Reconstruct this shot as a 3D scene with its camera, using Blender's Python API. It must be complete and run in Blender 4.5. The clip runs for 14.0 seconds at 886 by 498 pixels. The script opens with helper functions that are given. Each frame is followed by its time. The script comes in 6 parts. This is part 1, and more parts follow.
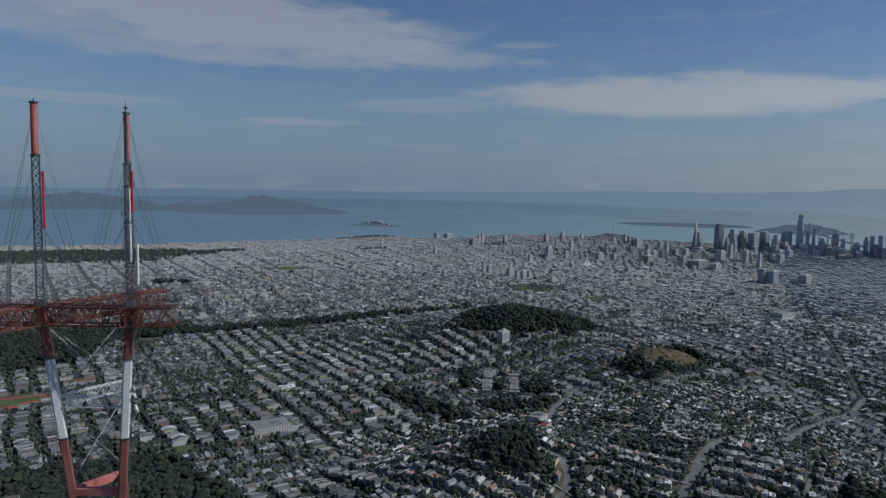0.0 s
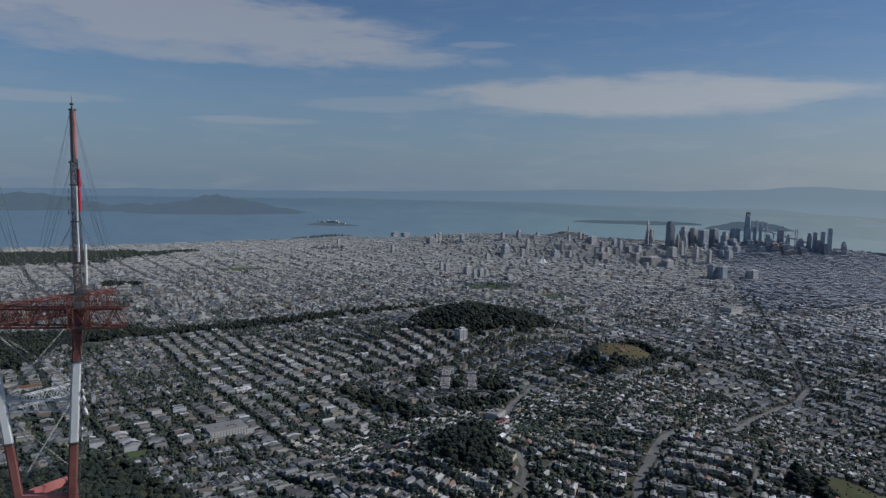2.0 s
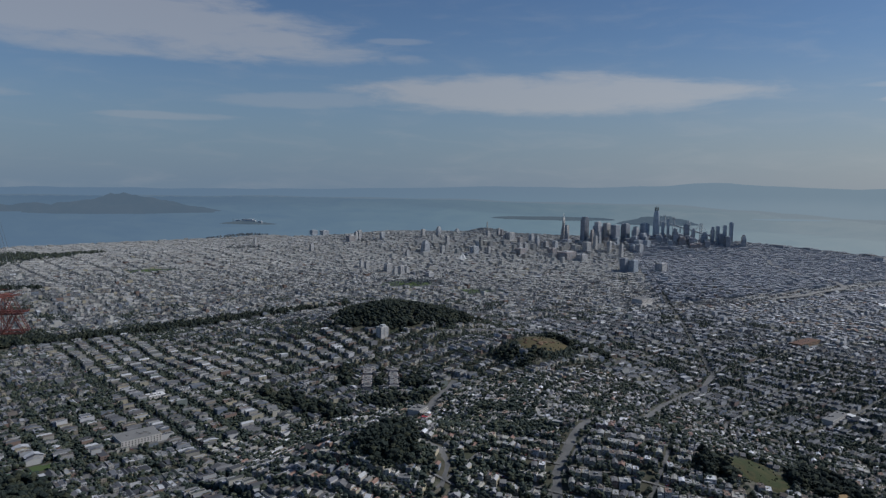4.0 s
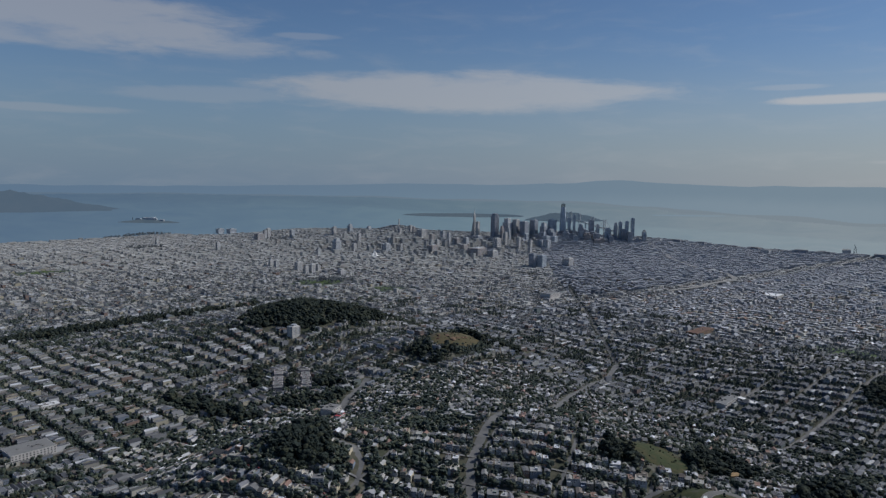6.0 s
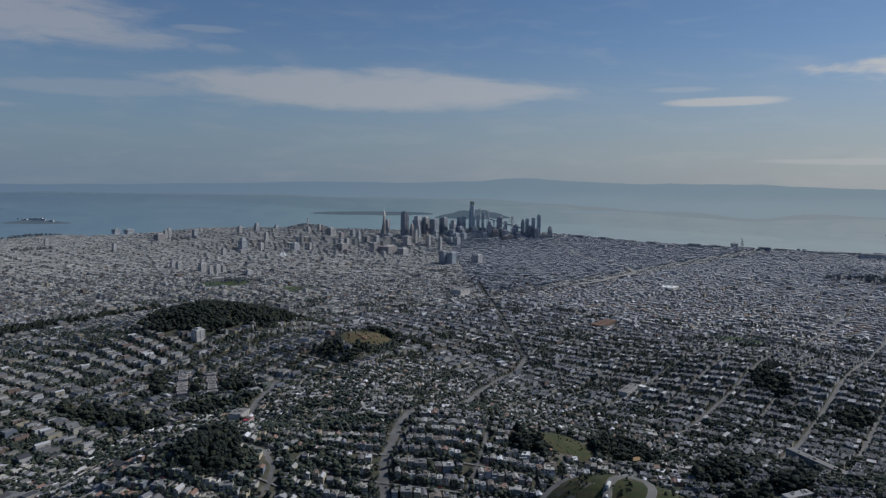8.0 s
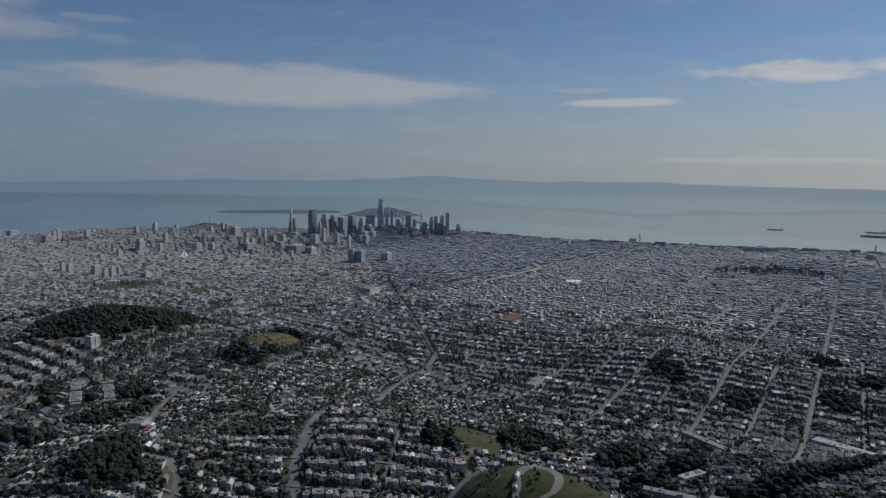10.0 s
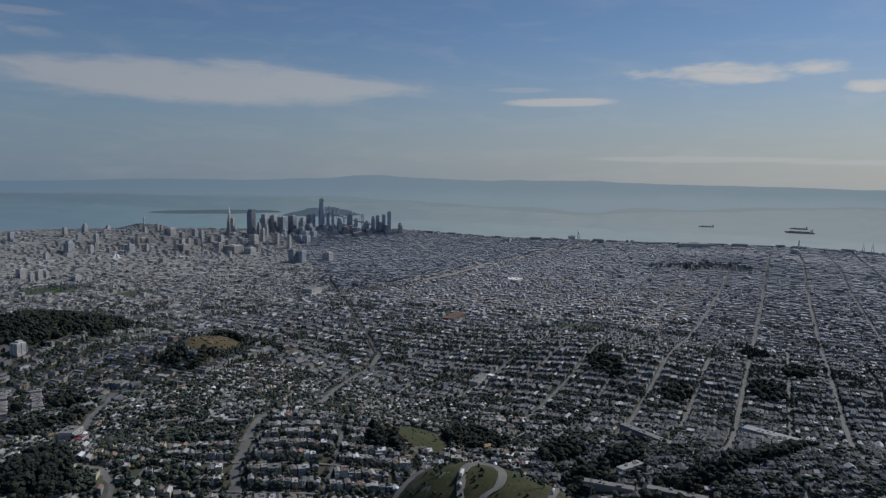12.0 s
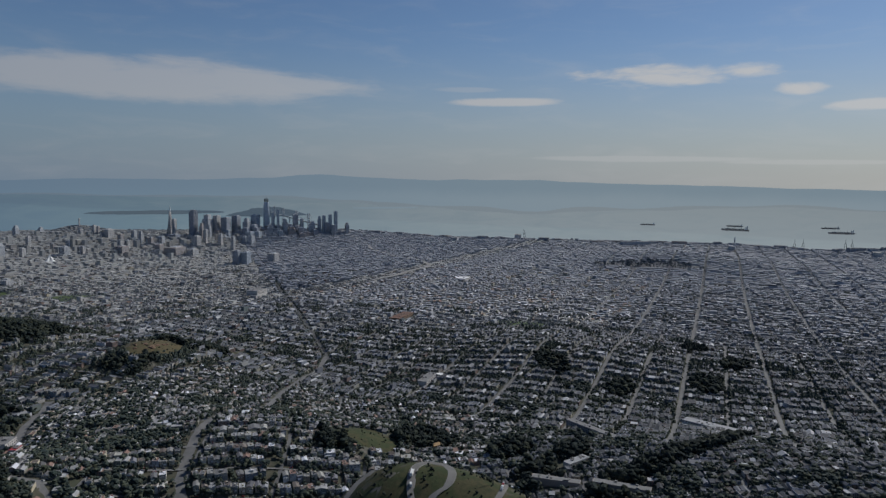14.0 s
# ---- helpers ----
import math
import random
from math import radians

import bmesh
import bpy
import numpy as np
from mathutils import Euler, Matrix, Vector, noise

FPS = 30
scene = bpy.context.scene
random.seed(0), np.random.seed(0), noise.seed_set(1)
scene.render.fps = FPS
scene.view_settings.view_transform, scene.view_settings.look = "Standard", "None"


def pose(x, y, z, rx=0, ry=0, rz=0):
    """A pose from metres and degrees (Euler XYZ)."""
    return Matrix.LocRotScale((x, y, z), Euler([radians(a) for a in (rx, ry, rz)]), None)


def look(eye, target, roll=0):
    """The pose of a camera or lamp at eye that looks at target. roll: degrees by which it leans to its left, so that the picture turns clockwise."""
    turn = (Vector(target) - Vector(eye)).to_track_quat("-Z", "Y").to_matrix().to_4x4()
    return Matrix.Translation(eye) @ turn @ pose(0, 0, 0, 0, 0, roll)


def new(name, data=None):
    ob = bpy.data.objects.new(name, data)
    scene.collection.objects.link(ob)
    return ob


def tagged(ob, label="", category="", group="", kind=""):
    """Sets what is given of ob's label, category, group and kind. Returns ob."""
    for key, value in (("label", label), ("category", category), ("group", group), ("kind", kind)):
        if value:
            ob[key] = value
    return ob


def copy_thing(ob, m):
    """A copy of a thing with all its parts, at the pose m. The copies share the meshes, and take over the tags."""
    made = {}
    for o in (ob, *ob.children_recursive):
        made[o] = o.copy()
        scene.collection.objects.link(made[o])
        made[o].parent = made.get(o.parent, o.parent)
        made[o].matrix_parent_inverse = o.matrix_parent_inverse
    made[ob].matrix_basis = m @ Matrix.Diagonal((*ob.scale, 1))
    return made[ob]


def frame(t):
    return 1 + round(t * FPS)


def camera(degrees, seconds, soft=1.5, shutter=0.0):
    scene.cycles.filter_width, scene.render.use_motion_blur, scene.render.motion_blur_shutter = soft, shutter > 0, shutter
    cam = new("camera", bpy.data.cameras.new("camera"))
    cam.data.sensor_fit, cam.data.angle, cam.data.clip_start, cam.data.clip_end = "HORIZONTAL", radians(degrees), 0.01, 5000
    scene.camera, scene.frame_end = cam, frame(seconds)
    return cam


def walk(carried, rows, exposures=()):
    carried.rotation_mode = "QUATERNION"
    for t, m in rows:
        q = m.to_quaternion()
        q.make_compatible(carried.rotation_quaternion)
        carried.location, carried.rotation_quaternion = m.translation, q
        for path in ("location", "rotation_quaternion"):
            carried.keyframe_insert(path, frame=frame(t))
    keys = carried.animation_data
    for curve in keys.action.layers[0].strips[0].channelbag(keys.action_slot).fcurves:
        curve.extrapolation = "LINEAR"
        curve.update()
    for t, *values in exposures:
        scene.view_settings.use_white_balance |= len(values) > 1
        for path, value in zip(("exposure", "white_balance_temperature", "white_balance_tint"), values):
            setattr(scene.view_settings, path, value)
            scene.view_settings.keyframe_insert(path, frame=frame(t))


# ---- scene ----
cam = camera(65.02, 14.0, soft=1.4)
walk(cam, [
    (0, pose(51.60, -263.81, 527.78, 84.631, -1.115, -22.716)),
    (0.5, pose(51.62, -264.31, 527.61, 84.631, -1.046, -23.592)),
    (1, pose(51.60, -264.80, 527.45, 84.627, -1.006, -24.482)),
    (1.5, pose(51.57, -265.28, 527.33, 84.615, -0.974, -25.384)),
    (2, pose(51.51, -265.74, 527.22, 84.616, -0.973, -26.258)),
    (2.5, pose(51.42, -266.19, 527.14, 84.591, -0.948, -27.431)),
    (3, pose(51.31, -266.63, 527.07, 84.554, -0.892, -29.218)),
    (5.5, pose(50.38, -268.65, 527.10, 84.389, -0.857, -38.277)),
    (6, pose(50.12, -269.02, 527.18, 84.354, -0.898, -40.127)),
    (6.5, pose(49.83, -269.38, 527.27, 84.322, -0.894, -41.763)),
    (7, pose(49.52, -269.72, 527.39, 84.300, -0.861, -43.635)),
    (7.5, pose(49.19, -270.05, 527.53, 84.300, -0.851, -45.531)),
    (8, pose(48.83, -270.37, 527.69, 84.292, -0.876, -47.546)),
    (8.5, pose(48.44, -270.68, 527.87, 84.272, -0.909, -49.650)),
    (11, pose(46.14, -272.04, 529.13, 84.207, -0.842, -57.723)),
    (11.5, pose(45.60, -272.28, 529.45, 84.208, -0.815, -58.802)),
    (12, pose(45.04, -272.50, 529.79, 84.184, -0.808, -59.852)),
    (12.5, pose(44.45, -272.71, 530.16, 84.187, -0.823, -60.939)),
    (13, pose(43.84, -272.91, 530.54, 84.183, -0.793, -62.046)),
    (13.5, pose(43.21, -273.10, 530.95, 84.185, -0.763, -63.138)),
    (14, pose(42.54, -273.27, 531.38, 84.178, -0.744, -64.214)),
], exposures=[(0.0, -0.3, 6080, 8), (7.0, -0.3, 6140, 9), (11.0, -0.3 - 0.07, 6250, 9), (14.0, -0.3 - 0.07, 6250, 9)])

# ---- sky and sun ----
SUN_AZ, SUN_EL = 118.0, 41.0          # degrees clockwise from north, above the horizon
world = bpy.data.worlds.new("sky")
scene.world = world
world.use_nodes = True


class Nodes:
    """Short-hand for building a node tree."""

    def __init__(self, tree):
        self.tree = tree
        tree.nodes.clear()

    def add(self, kind, **sets):
        n = self.tree.nodes.new(kind)
        for key, value in sets.items():
            if key == "operation":
                n.operation = value
            elif key == "data_type":
                n.data_type = value
            elif key == "blend":
                n.blend_type = value
            elif key == "clamp":
                n.use_clamp = value
        return n

    def link(self, a, b):
        self.tree.links.new(a, b)

    def put(self, socket, value):
        if isinstance(value, (int, float)):
            socket.default_value = value
        elif isinstance(value, (tuple, list)):
            socket.default_value = value if len(value) != 3 or socket.type != "RGBA" else (*value, 1)
        else:
            self.link(value, socket)

    def math(self, op, a, b=0.0, c=0.0, clamp=False):
        n = self.add("ShaderNodeMath", operation=op, clamp=clamp)
        self.put(n.inputs[0], a), self.put(n.inputs[1], b), self.put(n.inputs[2], c)
        return n.outputs[0]

    def smooth(self, x, lo, hi):
        n = self.add("ShaderNodeMapRange")
        n.interpolation_type = "SMOOTHSTEP"
        self.put(n.inputs["Value"], x), self.put(n.inputs["From Min"], lo), self.put(n.inputs["From Max"], hi)
        return n.outputs[0]

    def mix(self, fac, a, b, blend="MIX"):
        n = self.add("ShaderNodeMix", data_type="RGBA", blend=blend)
        self.put(n.inputs[0], fac), self.put(n.inputs[6], a), self.put(n.inputs[7], b)
        return n.outputs[2]

    def noise(self, vector, scale, detail=4.0, rough=0.55, distort=0.0):
        n = self.add("ShaderNodeTexNoise")
        if vector is not None:
            self.link(vector, n.inputs["Vector"])
        n.inputs["Scale"].default_value, n.inputs["Detail"].default_value = scale, detail
        n.inputs["Roughness"].default_value, n.inputs["Distortion"].default_value = rough, distort
        return n.outputs["Fac"]

    def ramp(self, fac, stops):
        n = self.add("ShaderNodeValToRGB")
        r = n.color_ramp
        while len(r.elements) < len(stops):
            r.elements.new(0.5)
        for e, (p, c) in zip(r.elements, stops):
            e.position, e.color = p, (*c, 1)
        self.link(fac, n.inputs[0])
        return n.outputs[0]


def make_sky():
    n = Nodes(world.node_tree)
    sky = n.add("ShaderNodeTexSky")
    sky.sky_type, sky.sun_disc = "NISHITA", False
    sky.sun_elevation, sky.sun_rotation = radians(SUN_EL), radians(SUN_AZ)
    sky.altitude, sky.air_density, sky.dust_density, sky.ozone_density = 500, 1.0, 0.7, 2.2
    way = n.add("ShaderNodeTexCoord").outputs["Generated"]
    split = n.add("ShaderNodeSeparateXYZ")
    n.link(way, split.inputs[0])
    x, y, z = split.outputs
    az = n.math("MULTIPLY", n.math("ARCTAN2", x, y), 57.296)
    el = n.math("MULTIPLY", n.math("ARCSINE", z), 57.296)
    plane = n.add("ShaderNodeCombineXYZ")
    n.put(plane.inputs[0], n.math("MULTIPLY", az, 0.16)), n.put(plane.inputs[1], n.math("MULTIPLY", el, 0.75))
    wisps = n.noise(plane.outputs[0], 1.0, 7.0, 0.58, 0.5)
    fine = n.noise(plane.outputs[0], 4.0, 5.0, 0.6, 0.3)
    ragged = n.math("ADD", n.math("MULTIPLY", wisps, 0.78), n.math("MULTIPLY", fine, 0.22))

    def cloud(az0, el0, wide, tall, lean, thick, rag):
        a = n.math("SUBTRACT", az, az0)
        e = n.math("SUBTRACT", n.math("SUBTRACT", el, el0), n.math("MULTIPLY", a, lean))
        a, e = n.math("DIVIDE", a, wide), n.math("DIVIDE", e, tall)
        d = n.math("ADD", n.math("MULTIPLY", a, a), n.math("MULTIPLY", e, e))
        body = n.math("SUBTRACT", 1.0, d)
        edge = n.math("ADD", body, n.math("MULTIPLY", n.math("SUBTRACT", ragged, 0.5), rag))
        return n.math("MULTIPLY", n.smooth(edge, -0.2, 1.05 if rag > 2.9 else 0.75), thick)

    total = None
    for c in CLOUDS:
        k = cloud(*c)
        total = k if total is None else n.math("MAXIMUM", total, k)
    # thin veils low over the horizon
    veil = n.math("MULTIPLY", n.smooth(wisps, 0.45, 0.8), n.smooth(el, 30.0, 3.0))
    total = n.math("MAXIMUM", total, n.math("MULTIPLY", veil, 0.16))
    back = n.add("ShaderNodeBackground")
    sunward = n.smooth(n.math("ABSOLUTE", n.math("SUBTRACT", az, SUN_AZ)), 104.0, 0.0)
    clear = n.mix(1.0, sky.outputs[0], SKY_TINT, "MULTIPLY")
    hazed = n.mix(n.math("MULTIPLY", n.smooth(el, 12.0, -1.0), HAZE_MIX), clear, n.mix(sunward, HAZE_COLOUR, HAZE_GLOW))
    n.link(n.mix(total, hazed, n.mix(sunward, CLOUD_COLOUR, CLOUD_GLOW)), back.inputs["Color"])
    back.inputs["Strength"].default_value = SKY_STRENGTH
    n.link(back.outputs[0], n.add("ShaderNodeOutputWorld").inputs[0])


# azimuth, elevation, half width, half height, lean, density, raggedness
CLOUDS = [
    (6.0, 12.0, 22.0, 2.9, -0.07, 0.60, 2.2), (-6.0, 12.2, 17.0, 3.4, -0.03, 0.42, 2.4), (20.0, 9.9, 12.0, 0.8, -0.02, 0.42, 3.2), (8.0, 9.6, 12.0, 1.0, 0.0, 0.5, 3.0),
    (41.0, 7.0, 17.0, 1.75, 0.0, 0.66, 2.0), (22.0, 6.3, 8.0, 0.7, 0.03, 0.24, 2.6), (49.0, 7.2, 9.5, 1.0, -0.03, 0.62, 2.0),
    (69.0, 6.15, 4.8, 0.38, 0.015, 0.8, 2.2), (81.0, 8.0, 6.4, 0.9, 0.02, 0.9, 4.2), (87.3, 8.3, 2.8, 0.6, 0.0, 0.9, 3.8),
    (91.0, 6.8, 1.9, 0.5, 0.0, 0.9, 3.0), (95.5, 5.5, 3.4, 0.4, 0.03, 0.8, 3.4),
    (12.0, 4.7, 6.0, 0.35, 0.0, 0.30, 2.4), (-6.0, 5.7, 9.0, 0.5, 0.0, 0.30, 2.6), (80.0, 1.7, 10.0, 0.25, 0.0, 0.35, 2.0), (92.0, 1.5, 7.0, 0.2, 0.0, 0.3, 2.0),
    (66.0, 7.1, 3.0, 0.25, 0.0, 0.25, 2.0), (29.0, 11.0, 3.0, 0.3, 0.0, 0.25, 2.4), (-40.0, 12.0, 25.0, 3.0, 0.0, 0.7, 3.0),
    (120.0, 14.0, 20.0, 3.0, 0.0, 0.7, 3.0), (180.0, 20.0, 30.0, 4.0, 0.0, 0.6, 3.0),
]
HAZE_COLOUR, HAZE_GLOW, HAZE_MIX = (2.5, 3.45, 4.65), (6.8, 6.75, 6.45), 0.86
CLOUD_COLOUR, CLOUD_GLOW, SKY_STRENGTH, SKY_TINT = (5.8, 5.75, 5.95), (9.4, 9.2, 9.0), 0.075, (0.78, 0.87, 1.0)
make_sky()

sun = new("sun", bpy.data.lights.new("sun", "SUN"))
sun.data.energy, sun.data.angle, sun.data.color = 4.0, radians(0.6), (1.0, 0.94, 0.86)
sun.matrix_world = look((0, 0, 900), (-math.sin(radians(SUN_AZ)) * math.cos(radians(SUN_EL)),
                                      -math.cos(radians(SUN_AZ)) * math.cos(radians(SUN_EL)), 900 - math.sin(radians(SUN_EL))))


# ---- materials ----
def material(name, colours, vary="", rough=0.8, metal=0.0, grain=0.5, grain_scale=0.6, stain=0.25, stain_scale=0.05, bump=0.0, spec=0.4):
    """A surface: colours picked by object or by island at random, with grain and stains of real size."""
    m = bpy.data.materials.new(name)
    m.use_nodes = True
    n = Nodes(m.node_tree)
    place = n.add("ShaderNodeNewGeometry")
    if vary == "island":
        pick = place.outputs["Random Per Island"]
    elif vary == "object":
        pick = n.add("ShaderNodeObjectInfo").outputs["Random"]
    else:
        pick = n.noise(place.outputs["Position"], stain_scale, 5.0)
        pick = n.smooth(pick, 0.3, 0.7)
    stops = [(i / max(1, len(colours) - (0 if vary else 1)), c) for i, c in enumerate(colours)]
    base = n.ramp(pick, stops)
    if vary:
        for node in m.node_tree.nodes:
            if node.type == "VALTORGB":
                node.color_ramp.interpolation = "CONSTANT"
    small = n.noise(place.outputs["Position"], grain_scale, 4.0)
    large = n.noise(place.outputs["Position"], stain_scale, 4.0)
    tone = n.math("ADD", 1.0, n.math("ADD", n.math("MULTIPLY", n.math("SUBTRACT", small, 0.5), grain),
                                     n.math("MULTIPLY", n.math("SUBTRACT", large, 0.5), stain)))
    shade = n.add("ShaderNodeCombineXYZ")
    for i in range(3):
        n.put(shade.inputs[i], tone)
    shader = n.add("ShaderNodeBsdfPrincipled")
    n.link(n.mix(1.0, base, shade.outputs[0], "MULTIPLY"), shader.inputs["Base Color"])
    shader.inputs["Roughness"].default_value, shader.inputs["Metallic"].default_value = rough, metal
    shader.inputs["Specular IOR Level"].default_value = spec
    if bump:
        b = n.add("ShaderNodeBump")
        b.inputs["Strength"].default_value, b.inputs["Distance"].default_value = 0.8, bump
        n.link(small, b.inputs["Height"])
        n.link(b.outputs[0], shader.inputs["Normal"])
    n.link(shader.outputs[0], n.add("ShaderNodeOutputMaterial").inputs[0])
    return m


PAINTS = [(0.44, 0.42, 0.37), (0.26, 0.26, 0.26), (0.58, 0.57, 0.54), (0.33, 0.29, 0.23), (0.20, 0.23, 0.27), (0.40, 0.38, 0.32),
          (0.50, 0.48, 0.43), (0.27, 0.19, 0.15), (0.37, 0.38, 0.38), (0.52, 0.46, 0.32), (0.22, 0.25, 0.22), (0.64, 0.63, 0.61)]
ROOFS = [(0.14, 0.138, 0.135), (0.27, 0.27, 0.27), (0.09, 0.088, 0.085), (0.40, 0.40, 0.39), (0.18, 0.155, 0.13), (0.11, 0.11, 0.115),
         (0.16, 0.158, 0.155), (0.60, 0.60, 0.60), (0.21, 0.205, 0.19), (0.12, 0.10, 0.085), (0.31, 0.305, 0.29), (0.17, 0.17, 0.18)]
PAINTS += [(0.45, 0.41, 0.30), (0.56, 0.53, 0.44), (0.30, 0.29, 0.24)]
ROOFS = [(r * 0.98, g * 1.0, b * 1.06) for r, g, b in ROOFS]
ROOFS += [(0.21, 0.135, 0.11), (0.34, 0.335, 0.31), (0.26, 0.26, 0.25)]
M_WALL = material("painted_stucco", [(p[0] * 0.86, p[1] * 0.87, p[2] * 0.92) for p in PAINTS], "island", rough=0.85, grain=0.3, stain=0.3)
M_ROOF = material("tar_and_gravel_roof", ROOFS, "island", rough=0.9, grain=0.5, stain=0.4, stain_scale=0.08)
SHINGLES = [(0.075, 0.076, 0.078), (0.12, 0.118, 0.112), (0.055, 0.056, 0.06), (0.16, 0.16, 0.155), (0.09, 0.082, 0.075), (0.11, 0.112, 0.118), (0.22, 0.22, 0.21),
            (0.07, 0.072, 0.076), (0.13, 0.11, 0.09), (0.30, 0.295, 0.28), (0.10, 0.10, 0.102), (0.14, 0.145, 0.15), (0.085, 0.088, 0.082), (0.44, 0.44, 0.43)]
M_SHINGLE = material("weathered_shingle_roof", [(r * 0.92, g * 0.95, b * 1.04) for r, g, b in SHINGLES], "island", rough=0.9, grain=0.6, grain_scale=0.8, stain=0.4, stain_scale=0.08)
# Paler, more even paints for far quarters: haze put into the colour.
HAZED_PAINTS = [(0.49, 0.49, 0.49), (0.37, 0.38, 0.39), (0.60, 0.60, 0.59), (0.43, 0.41, 0.38), (0.34, 0.36, 0.38), (0.54, 0.53, 0.50), (0.66, 0.66, 0.65), (0.39, 0.36, 0.34), (0.46, 0.465, 0.47)]
HAZED_ROOFS = [(0.27, 0.285, 0.31), (0.38, 0.395, 0.41), (0.23, 0.245, 0.27), (0.48, 0.49, 0.50), (0.27, 0.275, 0.285), (0.32, 0.335, 0.355), (0.58, 0.59, 0.60)]
M_WALL_CITY = material("haze_paled_stucco", [(0.155 + r * 0.51, 0.15 + g * 0.51, 0.138 + b * 0.50) for r, g, b in HAZED_PAINTS], "island", rough=0.85, grain=0.3, stain=0.3)
M_ROOF_CITY = material("haze_greyed_roofing", [(0.15 + r * 0.45, 0.147 + g * 0.445, 0.135 + b * 0.43) for r, g, b in HAZED_ROOFS], "island", rough=0.85, grain=0.4, stain=0.3, stain_scale=0.08)
# Valley roofs and walls: backlit shade and bluish haze put into the colours.
M_ROOF_VALLEY = material("shade_darkened_roof", [(0.062, 0.066, 0.077), (0.092, 0.097, 0.109), (0.049, 0.052, 0.059), (0.12, 0.126, 0.14), (0.068, 0.067, 0.070), (0.38, 0.388, 0.40), (0.082, 0.087, 0.098), (0.058, 0.061, 0.07), (0.10, 0.102, 0.11), (0.16, 0.165, 0.178)],
                         "island", rough=0.85, grain=0.5, stain=0.4, stain_scale=0.08)
M_WALL_VALLEY = material("shade_dulled_stucco", [(p[0] * 0.56, p[1] * 0.60, p[2] * 0.70) for p in PAINTS], "island", rough=0.85, grain=0.3, stain=0.3)
# Same paints made darker: the lens's dim lower edge put into the colour.
M_WALL_TERRACE = material("dimmed_terrace_stucco", [(p[0] * 0.72, p[1] * 0.74, p[2] * 0.80) for p in PAINTS], "island", rough=0.85, grain=0.4, stain=0.3)
M_ASPHALT = material("dark_avenue_asphalt", [(0.075, 0.075, 0.075), (0.10, 0.10, 0.098)], rough=0.85, grain=0.3, grain_scale=0.3, stain=0.3)
# Flatland tones drawn together and lifted, again haze painted in.
M_WALL_FLAT = material("haze_greyed_flatland_walls", [(0.19 + r * 0.40, 0.195 + g * 0.41, 0.215 + b * 0.41) for r, g, b in HAZED_PAINTS], "island", rough=0.85, grain=0.3, stain=0.3)
M_ROOF_FLAT = material("haze_greyed_flatland_roofing", [(0.115 + r * 0.36, 0.12 + g * 0.36, 0.135 + b * 0.36) for r, g, b in HAZED_ROOFS[:6]] + [(0.40, 0.405, 0.41)], "island", rough=0.85, grain=0.4, stain=0.3, stain_scale=0.08)
M_WALL_OB = material("painted_boards", [(p[0] * 0.86, p[1] * 0.87, p[2] * 0.92) for p in PAINTS], "object", rough=0.8, grain=0.3, stain=0.3)
M_ROOF_OB = material("flat_roofing", ROOFS, "object", rough=0.9, grain=0.5, stain=0.4)
M_GLASS = material("dark_window_glass", [(0.03, 0.035, 0.045), (0.06, 0.07, 0.08)], rough=0.12, grain=0.1, spec=0.7)
M_TRIM = material("white_trim", [(0.7, 0.7, 0.68), (0.62, 0.62, 0.6)], rough=0.6, grain=0.15)
M_LEAF = material("dark_evergreen_leaves", [(0.036, 0.049, 0.042), (0.055, 0.066, 0.049), (0.033, 0.045, 0.042), (0.065, 0.074, 0.051), (0.044, 0.057, 0.049)],
                  "island", rough=0.8, grain=1.0, grain_scale=0.5, stain=0.3, bump=0.4, spec=0.15)
# Darker copy of the leaves, painted for the shade inside dense crowns.
M_LEAF_DARK = material("shade_darkened_leaves", [(0.021, 0.029, 0.025), (0.033, 0.040, 0.030), (0.019, 0.026, 0.025), (0.042, 0.047, 0.032), (0.026, 0.034, 0.030)],
                       "island", rough=0.85, grain=1.1, grain_scale=0.5, stain=0.4, bump=0.4, spec=0.1)
# Leaves of far trees, lightened and greyed: haze painted into them.
M_LEAF_HAZED = material("haze_greyed_leaves", [(0.094, 0.108, 0.117), (0.112, 0.124, 0.130), (0.088, 0.100, 0.110), (0.122, 0.132, 0.135)],
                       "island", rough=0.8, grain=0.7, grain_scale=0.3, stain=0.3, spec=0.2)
M_BARK = material("bark", [(0.09, 0.07, 0.05), (0.13, 0.10, 0.08)], rough=0.95, grain=0.6, grain_scale=3)
M_GROUND = material("yards_and_scrub", [(0.035, 0.045, 0.026), (0.075, 0.070, 0.052), (0.05, 0.055, 0.035), (0.13, 0.12, 0.105)], rough=0.95,
                    grain=0.9, grain_scale=0.15, stain=0.5, stain_scale=0.02)


def grey_far_ground(m):
    """Past the leafy near quarters the open ground, more paved there, greys with distance from the camera: haze put
    into its colour.
    """
    n = m.node_tree
    shader = next(q for q in n.nodes if q.type == "BSDF_PRINCIPLED")
    old = shader.inputs["Base Color"].links[0].from_socket
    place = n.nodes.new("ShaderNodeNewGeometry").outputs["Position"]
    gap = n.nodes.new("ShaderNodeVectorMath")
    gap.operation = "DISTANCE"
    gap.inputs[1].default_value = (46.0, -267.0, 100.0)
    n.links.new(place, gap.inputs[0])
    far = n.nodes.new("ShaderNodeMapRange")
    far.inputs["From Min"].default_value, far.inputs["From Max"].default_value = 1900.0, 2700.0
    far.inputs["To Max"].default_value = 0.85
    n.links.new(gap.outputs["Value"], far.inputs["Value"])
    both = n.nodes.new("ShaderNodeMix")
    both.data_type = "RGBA"
